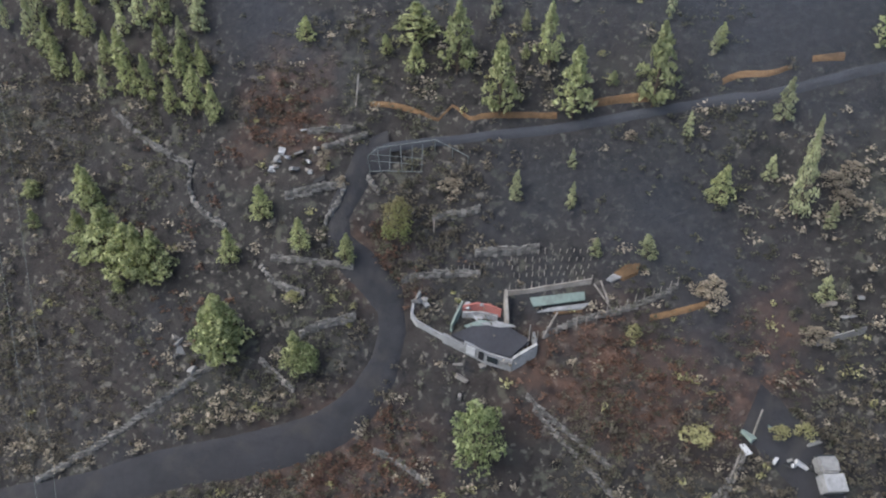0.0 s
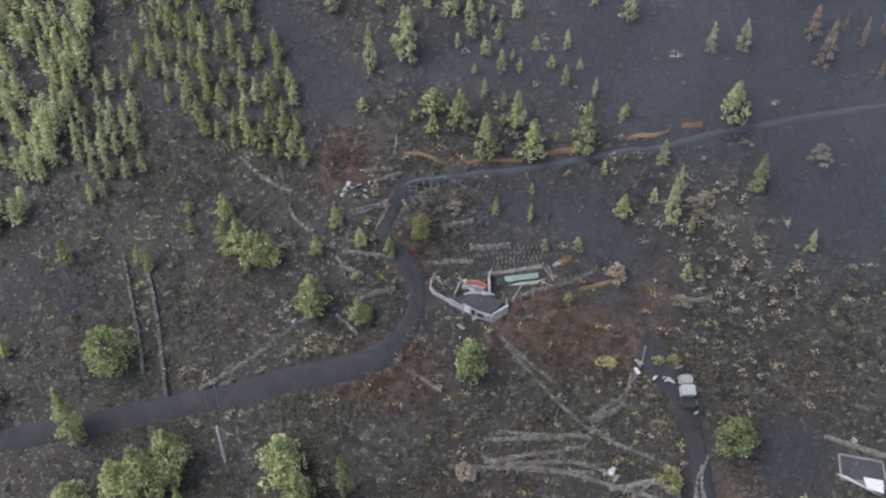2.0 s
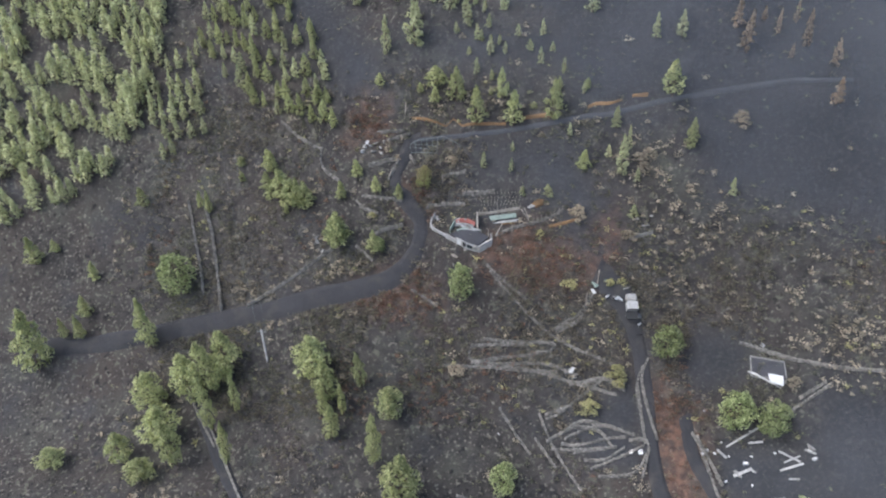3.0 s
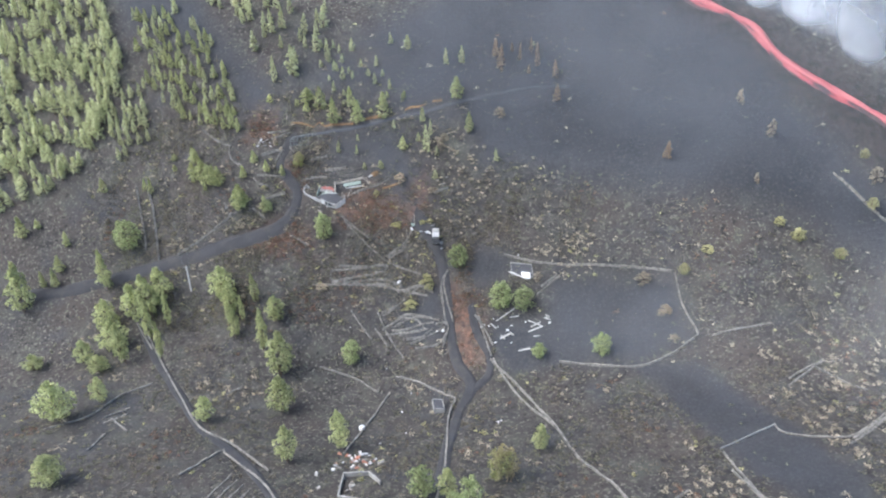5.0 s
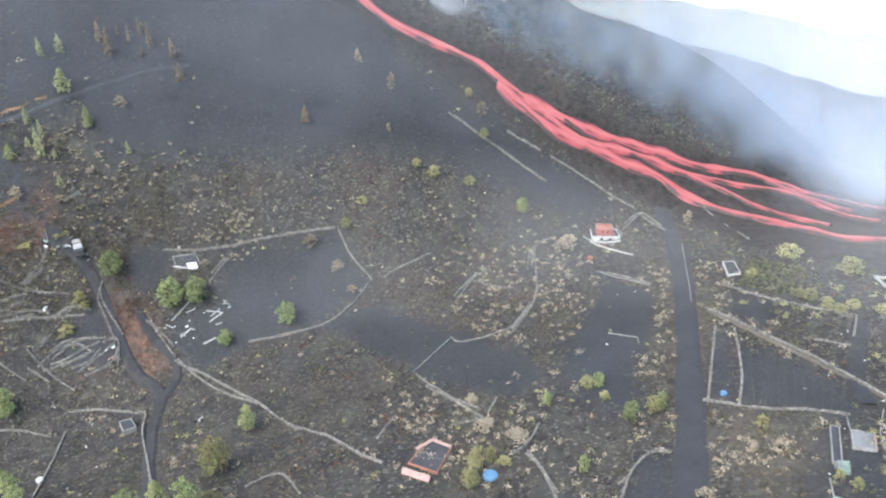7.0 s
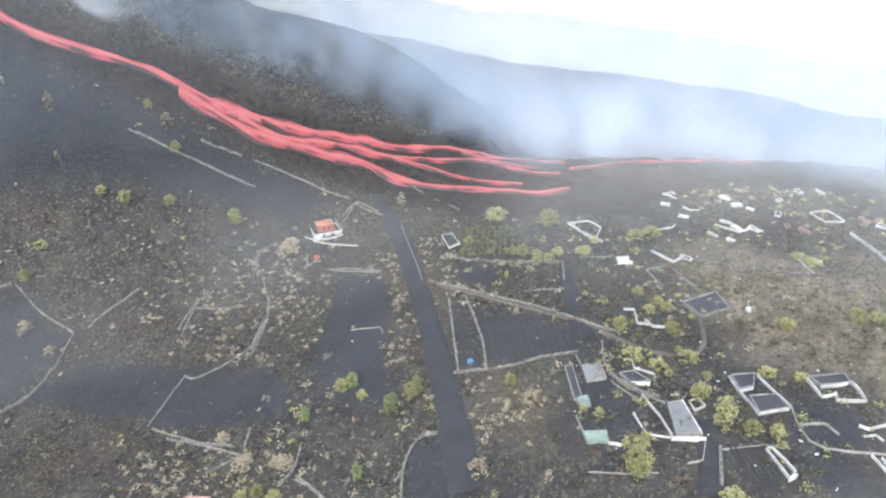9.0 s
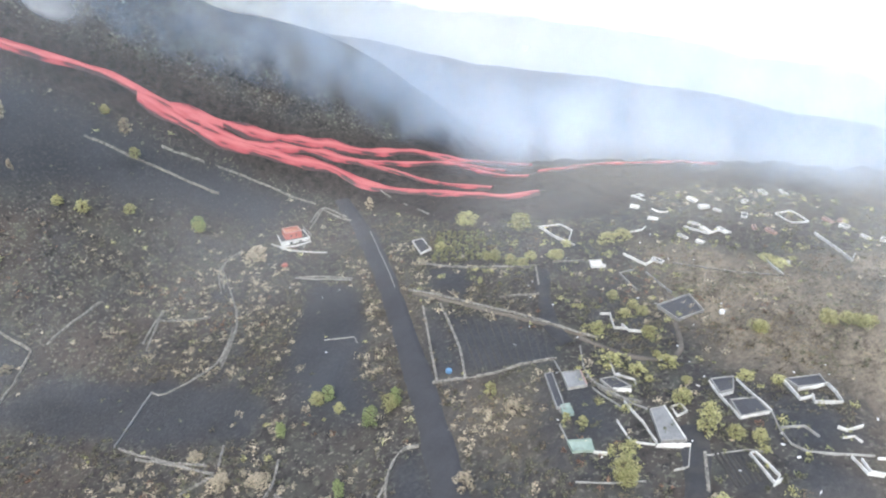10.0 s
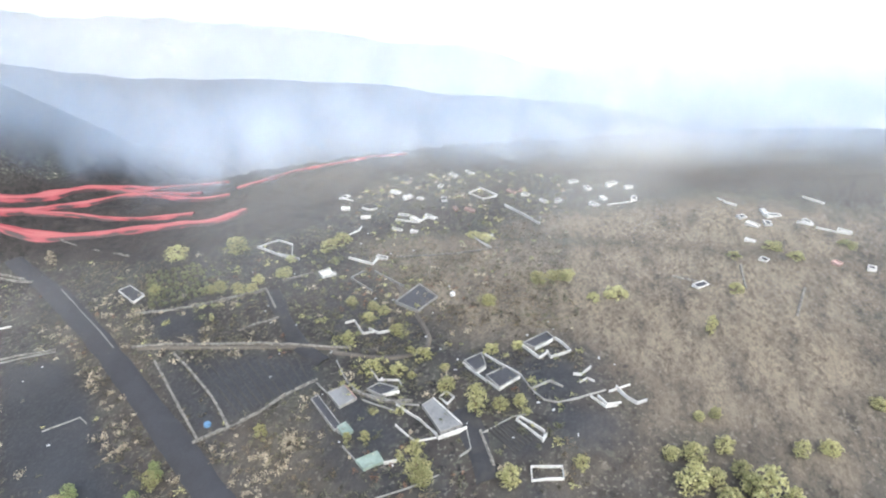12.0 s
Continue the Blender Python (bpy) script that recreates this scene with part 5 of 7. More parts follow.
house([(119.0, -92.9, -42.87), (120.3, -95.8, -41.96), (118.4, -97.1, -41.81), (117.3, -94.5, -42.62)], "faded green shed with a sheet roof", GREEN, GREEN, parapet=0.12, name="shed", category="shed")
house([(133.4, -82.2, -45.48), (134.1, -83.3, -45.18), (126.1, -89.2, -43.54), (125.3, -88.3, -43.83)], "long narrow grey shed beside the garden", GREYWALL, ROOF_ASH, parapet=0.05, name="shed", category="shed")
house([(126.0, -88.5, -43.74), (126.9, -89.6, -43.41), (124.7, -91.3, -42.97), (123.8, -90.1, -43.35)], "small green shed roof among the plots", GREEN, GREEN, parapet=0.12, name="shed", category="shed")
house([(162.4, -90.8, -44.59), (169.3, -94.6, -44.26), (163.6, -99.0, -43.22), (158.2, -96.0, -43.4)], "flat grey tank with ash inside its rim", GREYWALL, ROOF_ASH, parapet=0.3, name="tank", category="tank")
house([(174.5, -72.0, -46.82), (176.0, -74.0, -46.58), (173.9, -75.4, -46.54), (172.5, -73.5, -46.78)], "small white hut among gardens", WHITEWASH, WHITEWASH, parapet=0.12, name="house", category="house", openings=FRONT)
house([(157.6, 6.3, -57.4), (163.6, 2.7, -57.4), (161.9, -1.2, -57.6), (155.4, 2.5, -57.6)], "white lower storey of the red house, its terrace under ash", WHITEWASH, ROOF_ASH, parapet=0.15, name="house", category="house", openings=FRONT)
house([(158.4, 5.1, -55.9), (161.9, 3.0, -55.9), (160.7, 0.4, -56.0), (157.1, 2.6, -56.0)], "red upper storey with a pale-rimmed clay roof", RED, CLAY, parapet=0.3, name="house", category="house", openings=FRONT, coping=PINK)
house([(169.7, -28.3, -53.61), (171.3, -30.3, -53.06), (167.3, -35.7, -52.32), (164.7, -34.5, -52.8)], "small white house at the road", WHITEWASH, ROOF_ASH, parapet=0.12, name="house", category="house", openings=FRONT)
house([(53.6, 34.8, -52.71), (58.9, 33.8, -52.66), (59.3, 31.6, -55.0), (53.8, 32.7, -55.1)], "small grey house buried to its ash-covered roof", GREYWALL, ROOF_ASH, parapet=0.05, name="house", category="house", openings=FRONT)
house([(84.0, -44.4, -58.43), (86.0, -49.1, -57.3), (81.1, -53.3, -56.87), (78.3, -48.0, -58.14)], "pink house with an ash-covered hipped roof", CLAY, ROOF_ASH, parapet=0.06, front=(2, PINK), name="house", category="house", openings=FRONT)


def far_houses(mat, label, spots):
    rng = random.Random(int(spots[0][0]))
    for x, y in spots:
        w, d, h, turn = rng.uniform(0.6, 1.5), rng.uniform(0.4, 0.8), rng.uniform(0.1, 0.35), rng.uniform(0, 3.1)
        z = ground(x, y) + h + 0.1
        c, s = math.cos(turn), math.sin(turn)
        house([(x + c * a - s * b, y + s * a + c * b, z) for a, b in ((-w, -d), (w, -d), (w, d), (-w, d))], label, mat,
              rng.choice([ROOF_ASH, ROOF_ASH, mat]), parapet=0.12, openings=FRONT[:1], group="far village")


far_houses(WHITEWASH, "far white house at the village edge", [(211.3, -69.2), (204.1, -70.8), (199.8, -76.9), (213.5, -81.8), (210.6, -85.5), (217.1, -93.2), (209.9, -94.9), (210.0, -88.8), (201.6, -86.0), (199.5, -89.1), (200.4, -92.7), (193.4, -89.8)])
far_houses(WHITEWASH, "far white house at the village edge", [(194.6, -85.6), (181.4, -84.5), (173.8, -74.5), (190.5, -107.4), (206.1, -119.6), (205.5, -123.1), (211.3, -135.8), (208.8, -139.6), (204.6, -133.5), (202.9, -140.2), (202.3, -131.3), (189.4, -160.5)])
far_houses(WHITEWASH, "far white house at the village edge", [(185.9, -161.9), (185.8, -164.7), (190.4, -165.2), (188.9, -166.6), (179.5, -159.9), (172.2, -160.7), (185.0, -172.0), (166.8, -177.4), (180.1, -177.2), (223.1, -95.8), (224.4, -100.2), (164.5, -147.8)])
far_houses(WHITEWASH, "far white house at the village edge", [(210.3, -115.2), (214.9, -127.0), (210.3, -130.2)])
far_houses(PINK, "far house with a pinkish roof at the village edge", [(204.2, -98.4), (203.5, -102.0), (212.9, -114.0), (212.3, -111.7), (169.3, -172.5)])

# ---- trees ----
trees("g", (3.7, 43.4, 8.9, 6.3), (-20.8, 50.1, 6.4, 5.6), (-12.0, 48.6, 3.6, 3.1))
trees("p", (-28.7, 55.7, 6.9, 4.5), (-33.3, 57.5, 6.8, 7.2), (-36.0, 59.0, 4.7, 3.8), (-36.1, 62.0, 4.6, 3.3), (-31.6, 55.4, 2.6, 1.8), (-35.8, 57.9, 1.8, 1.5), (-41.9, 61.1, 2.1, 2.3), (-42.4, 63.4, 1.9, 3.2), (-20.5, 55.8, 4.2, 2.9), (-17.6, 58.4, 4.1, 3.2), (-13.5, 56.0, 4.0, 2.8), (-9.2, 55.1, 3.6, 2.6))
trees("p", (-14.4, 70.5, 2.7, 2.8), (-26.9, 69.9, 3.5, 3.1), (-24.7, 69.0, 2.9, 2.0), (-26.0, 72.5, 2.3, 1.9), (-6.3, 68.9, 2.2, 1.7), (-3.5, 69.8, 3.9, 6.4), (-3.3, 67.4, 3.4, 3.0), (0.7, 67.0, 7.1, 4.6), (4.9, 64.0, 7.8, 4.6), (7.3, 69.1, 2.3, 1.5), (7.3, 67.3, 1.8, 1.3), (9.6, 66.6, 6.3, 3.7), (11.8, 63.3, 6.9, 4.9), (15.4, 64.5, 1.6, 1.6), (18.9, 62.6, 7.9, 5.7), (20.0, 66.1, 2.4, 1.7), (24.8, 65.0, 2.3, 1.8))
trees("s", (30.2, 59.9, 4.5, 2.7), (31.3, 54.8, 8.2, 3.3), (6.7, 58.5, 3.6, 1.9), (11.8, 60.1, 2.1, 1.3), (11.7, 57.7, 3.0, 1.4), (22.1, 60.3, 2.7, 1.7), (34.1, 54.1, 3.0, 1.9), (18.6, 54.4, 2.7, 2.8), (14.1, 54.9, 2.1, 1.8), (33.7, 50.7, 2.8, 2.4), (29.0, 57.1, 2.7, 1.8), (32.3, 57.3, 5.2, 1.6))
trees("p", (24.8, 56.4, 4.3, 3.2))
trees("h", (-4.2, 56.4, 5.0, 4.1))
trees("t", (24.2, 51.6, 3.0, 3.4), (17.1, 61.1, 1.1, 1.6), (33.0, 48.8, 1.7, 3.3), (0.7, 59.7, 1.3, 3.0), (23.5, 51.9, 1.2, 1.7), (36.0, 56.9, 1.0, 2.7), (35.1, 55.3, 1.7, 3.3), (34.2, 56.2, 1.8, 2.8), (-11.7, 61.4, 2.5, 1.8), (-9.9, 60.2, 1.2, 1.8))
trees("u", (30.4, 44.3, 1.2, 2.2), (32.3, 44.2, 1.5, 2.3), (-13.9, 53.3, 0.8, 2.3), (17.6, 50.2, 2.2, 1.7))
trees("s", (-13.5, 74.6, 7.9, 3.1), (-8.0, 75.2, 9.1, 5.8), (2.3, 76.8, 4.4, 3.0), (0.1, 76.2, 2.6, 1.6), (5.0, 74.5, 2.5, 1.6), (6.2, 76.1, 3.0, 1.9), (8.4, 73.7, 2.0, 1.4), (12.0, 74.1, 2.5, 1.9), (16.5, 73.2, 3.3, 1.9), (14.3, 71.8, 2.3, 2.1), (16.3, 69.6, 3.5, 2.1), (18.3, 70.8, 2.0, 1.6), (20.5, 67.7, 3.3, 1.6), (2.7, 73.0, 1.7, 1.6), (4.3, 70.3, 3.4, 1.9), (24.3, 64.6, 2.6, 1.5), (25.2, 74.3, 4.5, 3.9), (36.3, 69.1, 4.9, 2.5), (40.6, 68.9, 5.0, 2.8), (49.9, 51.6, 3.8, 2.2))
trees("p", (39.4, 62.5, 6.5, 5.8), (42.6, 56.7, 6.1, 3.5))
trees("b", (49.9, 69.4, 5.5, 2.8), (51.1, 66.6, 7.4, 3.4), (54.2, 70.1, 2.7, 1.4), (56.3, 68.3, 4.6, 1.4), (59.3, 69.5, 4.5, 1.4), (61.0, 66.7, 6.8, 2.4), (58.6, 65.3, 2.9, 1.4), (65.7, 64.3, 5.2, 2.6), (65.9, 60.2, 5.1, 3.4))
trees("t", (50.9, 58.9, 3.0, 3.6), (60.3, 31.2, 2.7, 2.9), (3.8, 35.1, 1.7, 4.3))
trees("g", (-53.0, 47.5, 10.5, 8.8), (40.2, 36.0, 7.4, 6.7), (51.1, 27.0, 8.5, 7.3), (56.3, 26.0, 7.7, 7.2))
trees("p", (-58.3, 40.3, 13.2, 5.7), (-82.5, 37.4, 16.6, 9.7), (-73.9, 45.4, 5.8, 3.8), (-78.0, 42.5, 5.9, 2.4), (-74.3, 42.3, 6.5, 3.2), (-73.1, 50.5, 5.1, 3.3), (-88.1, 53.6, 7.5, 4.6), (-83.4, 55.2, 3.4, 3.0), (-63.7, 60.0, 5.1, 3.6), (-48.7, 57.9, 5.4, 2.3), (-50.6, 58.8, 4.2, 2.0), (-20.4, 50.3, 7.7, 6.8), (-13.1, 48.6, 5.1, 4.0), (-35.4, 61.3, 5.2, 3.4), (-30.8, 56.2, 6.4, 7.0), (-27.5, 55.8, 5.8, 5.0))
trees("q", (-40.4, 34.3, 12.8, 7.2), (-47.3, 32.3, 12.7, 7.6), (-43.6, 32.5, 14.2, 7.6), (-55.3, 30.4, 10.3, 8.3), (-50.8, 25.0, 10.2, 8.8), (-22.8, 33.8, 10.2, 9.1), (-8.2, 28.6, 8.2, 6.8), (-19.7, 29.9, 11.3, 5.4))
trees("q", (-41.3, 26.7, 12.8, 3.7), (-37.1, 29.0, 11.7, 2.4), (-46.4, 20.3, 13.1, 4.9), (-58.2, 21.1, 7.6, 6.5), (-71.4, 19.8, 5.1, 6.1), (-36.8, 20.4, 11.9, 2.6), (-18.0, 25.1, 9.9, 4.0), (-20.3, 28.4, 8.0, 2.7), (-16.5, 28.4, 8.9, 2.1), (-13.5, 31.9, 9.8, 3.0), (-9.7, 21.2, 14.6, 3.9))
trees("u", (32.1, 33.4, 5.2, 4.5), (23.2, 44.9, 1.1, 3.8))
trees("q", (-4.2, 15.0, 14.0, 8.7), (-0.8, 3.3, 10.7, 8.2), (5.7, -17.0, 10.3, 5.4), (-16.7, -2.4, 7.6, 5.4), (-51.4, -2.8, 11.7, 10.6), (-52.7, 18.1, 5.5, 6.7), (-45.5, 4.8, 7.8, 5.0), (-39.3, -26.4, 7.8, 8.0), (16.3, -11.3, 11.6, 5.4), (57.5, -17.6, 7.3, 4.3), (39.4, -31.7, 7.6, 4.4))
trees("g", (12.9, 19.9, 7.4, 6.4), (74.3, 13.3, 6.7, 5.7), (59.8, 15.0, 4.4, 4.6), (34.6, -30.8, 7.8, 6.3), (43.7, -39.5, 11.0, 6.1), (41.2, -39.1, 6.3, 7.2), (47.0, -43.1, 5.3, 5.2), (23.7, -41.6, 7.8, 6.4), (106.4, -47.8, 2.4, 2.2), (142.4, 16.9, 4.3, 4.4))
trees("h", (49.5, -27.7, 9.2, 6.9), (47.6, -38.4, 5.0, 4.4))
trees("t", (85.8, 26.4, 3.5, 4.7), (90.2, 20.0, 2.4, 4.3), (91.1, 13.6, 2.1, 3.0), (141.2, 37.9, 4.8, 4.0), (111.9, 54.7, 4.1, 2.3), (118.7, 48.1, 5.0, 3.2), (114.0, 40.5, 2.9, 1.6))
trees("b", (93.2, 47.1, 5.2, 3.2))
trees("y", (95.2, 26.4, 4.2, 3.1), (118.2, 32.5, 3.4, 3.1), (122.2, 29.6, 4.5, 3.7), (131.0, 26.0, 3.6, 3.4), (139.7, 33.7, 4.1, 3.1), (139.3, 41.9, 3.8, 2.5))
trees("u", (101.2, 29.9, 1.7, 4.4), (27.9, 30.5, 2.7, 4.2))
trees("g", (112.8, -61.9, 4.7, 3.4), (118.9, -62.4, 4.0, 2.8), (115.7, -50.0, 3.6, 3.0), (105.3, -48.9, 3.1, 2.0), (99.4, -67.3, 3.8, 2.3))
trees("y", (114.1, -54.1, 2.7, 2.3), (142.3, 16.7, 4.0, 4.1), (181.7, -36.6, 4.4, 6.3), (183.1, -50.7, 5.0, 6.5), (86.7, -55.9, 6.8, 3.0), (84.2, -58.7, 3.8, 3.8), (89.6, -55.6, 4.4, 2.4), (168.2, -37.7, 2.6, 3.0))
trees("t", (181.9, -4.5, 4.3, 3.2), (95.9, -38.5, 1.9, 3.2), (96.5, -53.3, 1.7, 5.3), (93.4, -47.6, 2.1, 4.3), (147.4, 3.8, 2.3, 6.6))
trees("u", (185.5, -71.3, 2.3, 4.9), (188.5, -74.2, 2.2, 5.4), (91.1, -57.5, 1.6, 3.0))
trees("y", (167.8, -52.9, 3.7, 3.6), (166.9, -57.0, 3.5, 3.3), (170.5, -59.9, 2.7, 3.3), (173.3, -64.6, 2.6, 4.4), (167.1, -50.8, 2.9, 2.5), (179.0, -64.6, 2.4, 2.8), (167.6, -59.4, 2.2, 3.5), (162.3, -82.3, 2.7, 2.7), (160.6, -86.9, 2.6, 2.6), (144.6, -96.7, 1.6, 1.8), (138.5, -103.1, 1.7, 1.9), (136.8, -98.1, 1.6, 1.7), (150.9, -93.1, 3.4, 3.2), (148.9, -84.7, 3.7, 2.7), (156.8, -86.8, 2.5, 2.8), (159.0, -89.2, 2.5, 2.8), (160.3, -109.1, 2.8, 3.2), (168.4, -118.5, 3.2, 3.6), (169.0, -122.2, 2.6, 3.8), (170.0, -124.5, 2.3, 2.1))
trees("y", (127.1, -108.9, 7.0, 3.7), (132.6, -104.1, 3.3, 3.6), (128.4, -112.5, 2.7, 2.8), (129.2, -115.2, 2.7, 2.5), (114.9, -101.9, 6.2, 3.2), (114.5, -103.2, 5.1, 3.2), (115.1, -114.4, 4.1, 3.7))
trees("u", (139.4, -91.2, 3.1, 4.1), (142.3, -99.3, 2.4, 4.0), (126.1, -76.4, 3.1, 2.6), (138.9, -95.6, 1.9, 3.9), (123.4, -90.6, 1.7, 1.8), (122.9, -93.4, 2.1, 2.1), (143.5, -110.3, 1.2, 3.7), (144.5, -114.8, 1.2, 2.8))
trees("t", (107.4, -83.4, 3.4, 3.4), (123.8, -81.9, 2.0, 3.3), (148.6, 3.7, 3.8, 6.2))
trees("y", (121.8, -138.6, 2.9, 4.2), (123.4, -143.0, 3.3, 3.2), (121.2, -135.5, 3.0, 2.8), (116.2, -137.4, 5.4, 5.3), (117.4, -140.7, 3.5, 3.2), (114.1, -141.8, 3.7, 3.9), (119.5, -144.3, 3.1, 3.1), (114.4, -145.9, 8.6, 5.0), (116.0, -144.9, 4.7, 3.9), (114.6, -149.3, 4.3, 3.1), (122.8, -152.8, 3.6, 2.7), (123.9, -156.7, 2.2, 3.5))
trees("y", (128.7, -140.8, 2.0, 2.1), (129.4, -143.1, 2.5, 2.1), (132.4, -165.9, 1.7, 3.2), (149.5, -146.3, 4.6, 2.3), (168.8, -117.5, 3.3, 3.0), (168.9, -120.8, 3.1, 2.9), (168.6, -123.5, 3.2, 3.4), (160.7, -108.8, 2.5, 4.0), (118.7, -123.7, 2.1, 2.5), (117.5, -62.3, 4.3, 3.3), (114.6, -48.5, 2.9, 3.7), (191.1, -104.1, 1.5, 4.3), (189.8, -106.8, 1.6, 4.2))
trees("u", (162.3, -132.4, 1.4, 5.8), (160.8, -128.2, 1.6, 3.0), (162.3, -153.7, 1.7, 3.8), (176.3, -163.5, 1.1, 4.9), (172.7, -166.6, 1.1, 4.7), (174.1, -155.8, 1.3, 3.6), (175.3, -176.3, 1.2, 4.8))


# ---- an orchard plot in rows beside the road ----
def orchard(corners, rows, each):
    """Small dusty fruit bushes in rows over a four-cornered plot, every bush a thing."""
    a, b, c, d = [Vector(p) for p in corners]
    rng = random.Random(63)
    for i in range(rows):
        for k in range(each):
            u, v = (k + rng.uniform(-0.2, 0.2)) / (each - 1), (i + rng.uniform(-0.12, 0.12)) / (rows - 1)
            p = a.lerp(b, u).lerp(d.lerp(c, u), v)
            tree(p.x, p.y, rng.uniform(0.7, 1.3), rng.uniform(1.0, 1.7), "o", rng)


orchard(((174.5, -32.8), (178.2, -43.3), (167.1, -50.6), (163.0, -39.7)), 7, 9)


def forest(look_of, poly, count, low, high):
    """Pines scattered over a stretch of the slope, no two too close."""
    rng = random.Random(count)
    for x, y in scattered(poly, count, rng, 3.4):
        h = rng.uniform(low, high)
        tree(x, y, h, h * rng.uniform(0.5, 0.68), look_of if rng.random() < 0.6 else "s", rng)


def scattered(poly, count, rng, gap2, loose=1.6):
    xs, ys = [p[0] for p in poly], [p[1] for p in poly]
    made = []
    for _ in range(count * 40):
        x, y = rng.uniform(min(xs), max(xs)), rng.uniform(min(ys), max(ys))
        thin = noise.noise(Vector((x * 0.09, y * 0.09, 2.0)))
        if rng.random() < 0.35 - thin * loose or not inside(poly, np.float64(x), np.float64(y)) or any((x - a) ** 2 + (y - b) ** 2 < gap2 for a, b in made):
            continue
        made.append((x, y))
        if len(made) >= count:
            break
    return made


def far_forest(poly, count, low, high):
    """The dense pine wood on the upper slope, grown together: crowns and trunks joined into one mesh each."""
    rng, nrng = random.Random(5), np.random.default_rng(5)
    centres, sizes, verts, faces = [], [], [], []
    for x, y in scattered(poly, count, rng, 3.0, 0.5):
        h = rng.uniform(low, high)
        w, g, lean = h * rng.uniform(0.5, 0.68), ground(x, y), rng.uniform(-0.04, 0.04)
        limb(verts, faces, Vector((x, y, g - 0.5)), Vector((x + lean * h, y, g + h * 0.9)), 0.16, 0.04, 5)
        for i in range(46):
            t = (i + rng.random()) / 46
            r = 0.5 * w * (1 - t) ** 0.75 * (0.75 + 0.35 * math.sin(t * 26 + x)) * rng.uniform(0.45, 1.08)
            ang = i * 2.39996 + rng.uniform(-0.5, 0.5)
            c = np.array([x + lean * h * t + r * math.cos(ang), y + r * math.sin(ang), g + h * (0.14 + 0.84 * t)])
            centres.append(c + nrng.normal(size=(13, 3)) * np.array([0.045 * w, 0.045 * w, 0.035 * h]) * 1.3)
            sizes.append(nrng.uniform(0.04, 0.075, 13) * h * 0.62)
    wood = tagged(thing("pine_wood", (0, 0, 0), "dense pale green pine wood on the upper slope", "forest"), kind="stuff")
    part("crown", tris_mesh("crown", np.concatenate(centres), np.concatenate(sizes), nrng, flat=0.45), PINE_PALE, wood)
    part("trunk", mesh_from("trunk", verts, faces), BARK, wood)


far_forest([(-134.5, 114.9), (-73.2, 105.9), (-66.0, 92.9), (-62.4, 82.1), (-66.4, 71.6), (-72.9, 63.2), (-87.8, 60.3), (-114.1, 57.9)], 300, 4.2, 7)
forest("p", [(-64.5, 96.2), (-42.0, 94.1), (-33.4, 84.7), (-25.2, 74.1), (-21.7, 65.4), (-29.5, 65.0), (-47.5, 75.2), (-60.4, 86.4)], 88, 3.0, 5.6)
forest("s", [(-68.0, 90.4), (-53.6, 88.6), (-54.4, 78.1), (-50.8, 68.7), (-60.7, 65.6), (-66.0, 76.1)], 34, 3.4, 5.6)
forest("s", [(-39.6, 99.7), (1.1, 94.8), (0.8, 83.6), (7.8, 76.9), (-19.2, 79.2), (-32.3, 88.0)], 34, 4, 7)
forest("s", [(-20.4, 86.3), (21.2, 79.7), (22.1, 68.5), (0.5, 73.7)], 12, 2.5, 4.5)


# ---- scrub, bracken and dry tufts ----
def tufts(name, mat, label, want, count, low, high, seed, leaves=18, level=0.45):
    """Low growth strewn over the ash as one mesh; want(x, y) gives the odds of a tuft at each place."""
    rng = np.random.default_rng(seed)
    n = count * (9 if count > 400 else 600)
    near_part = rng.uniform(0, 1, n) < 0.36
    x = np.where(near_part, rng.uniform(-62, 75, n), rng.uniform(-70, 235, n))
    y = np.where(near_part, rng.uniform(28, 72, n), rng.uniform(-125, 85, n))
    keep = rng.uniform(0, 1, n) < want(x, y)
    for line, half in ROAD_LINES:
        keep &= near([tuple(p) for p in line[::3]] + [tuple(line[-1])], x, y, closed=False) > half + 0.2
    keep &= (patch(BASALT, x, y, 2.0) < 0.5) & ~inside(BEYOND[0], x, y) & ((x < 162) | (y < 14))
    x, y = x[keep][:count], y[keep][:count]
    centres, sizes = [], []
    for a, b in zip(x, y):
        r = rng.uniform(low, high) * rng.uniform(0.5, 1.2)
        p = rng.normal(size=(leaves, 3)) * np.array([0.27, 0.27, 0.24]) * r
        p[:, 2] = np.abs(p[:, 2])
        centres.append(np.array([a, b, ground(a, b)]) + p)
        sizes.append(rng.uniform(0.09, 0.20, leaves) * (0.55 + 0.5 * r))
    me = tris_mesh(name, np.concatenate(centres), np.concatenate(sizes), rng, flat=level)
    return tagged(part(name, me, mat), label, "shrubs", kind="stuff")


def clump_field(x, y, scale, z):
    return np.array([noise.fractal(Vector((a * scale, b * scale, z)), 0.9, 2.1, 4) for a, b in zip(x, y)])


def calm(x, y):
    return 1 - 0.95 * np.maximum(patch(SMOOTH, x, y, 6.0), patch(PLOTS, x, y, 1.5))


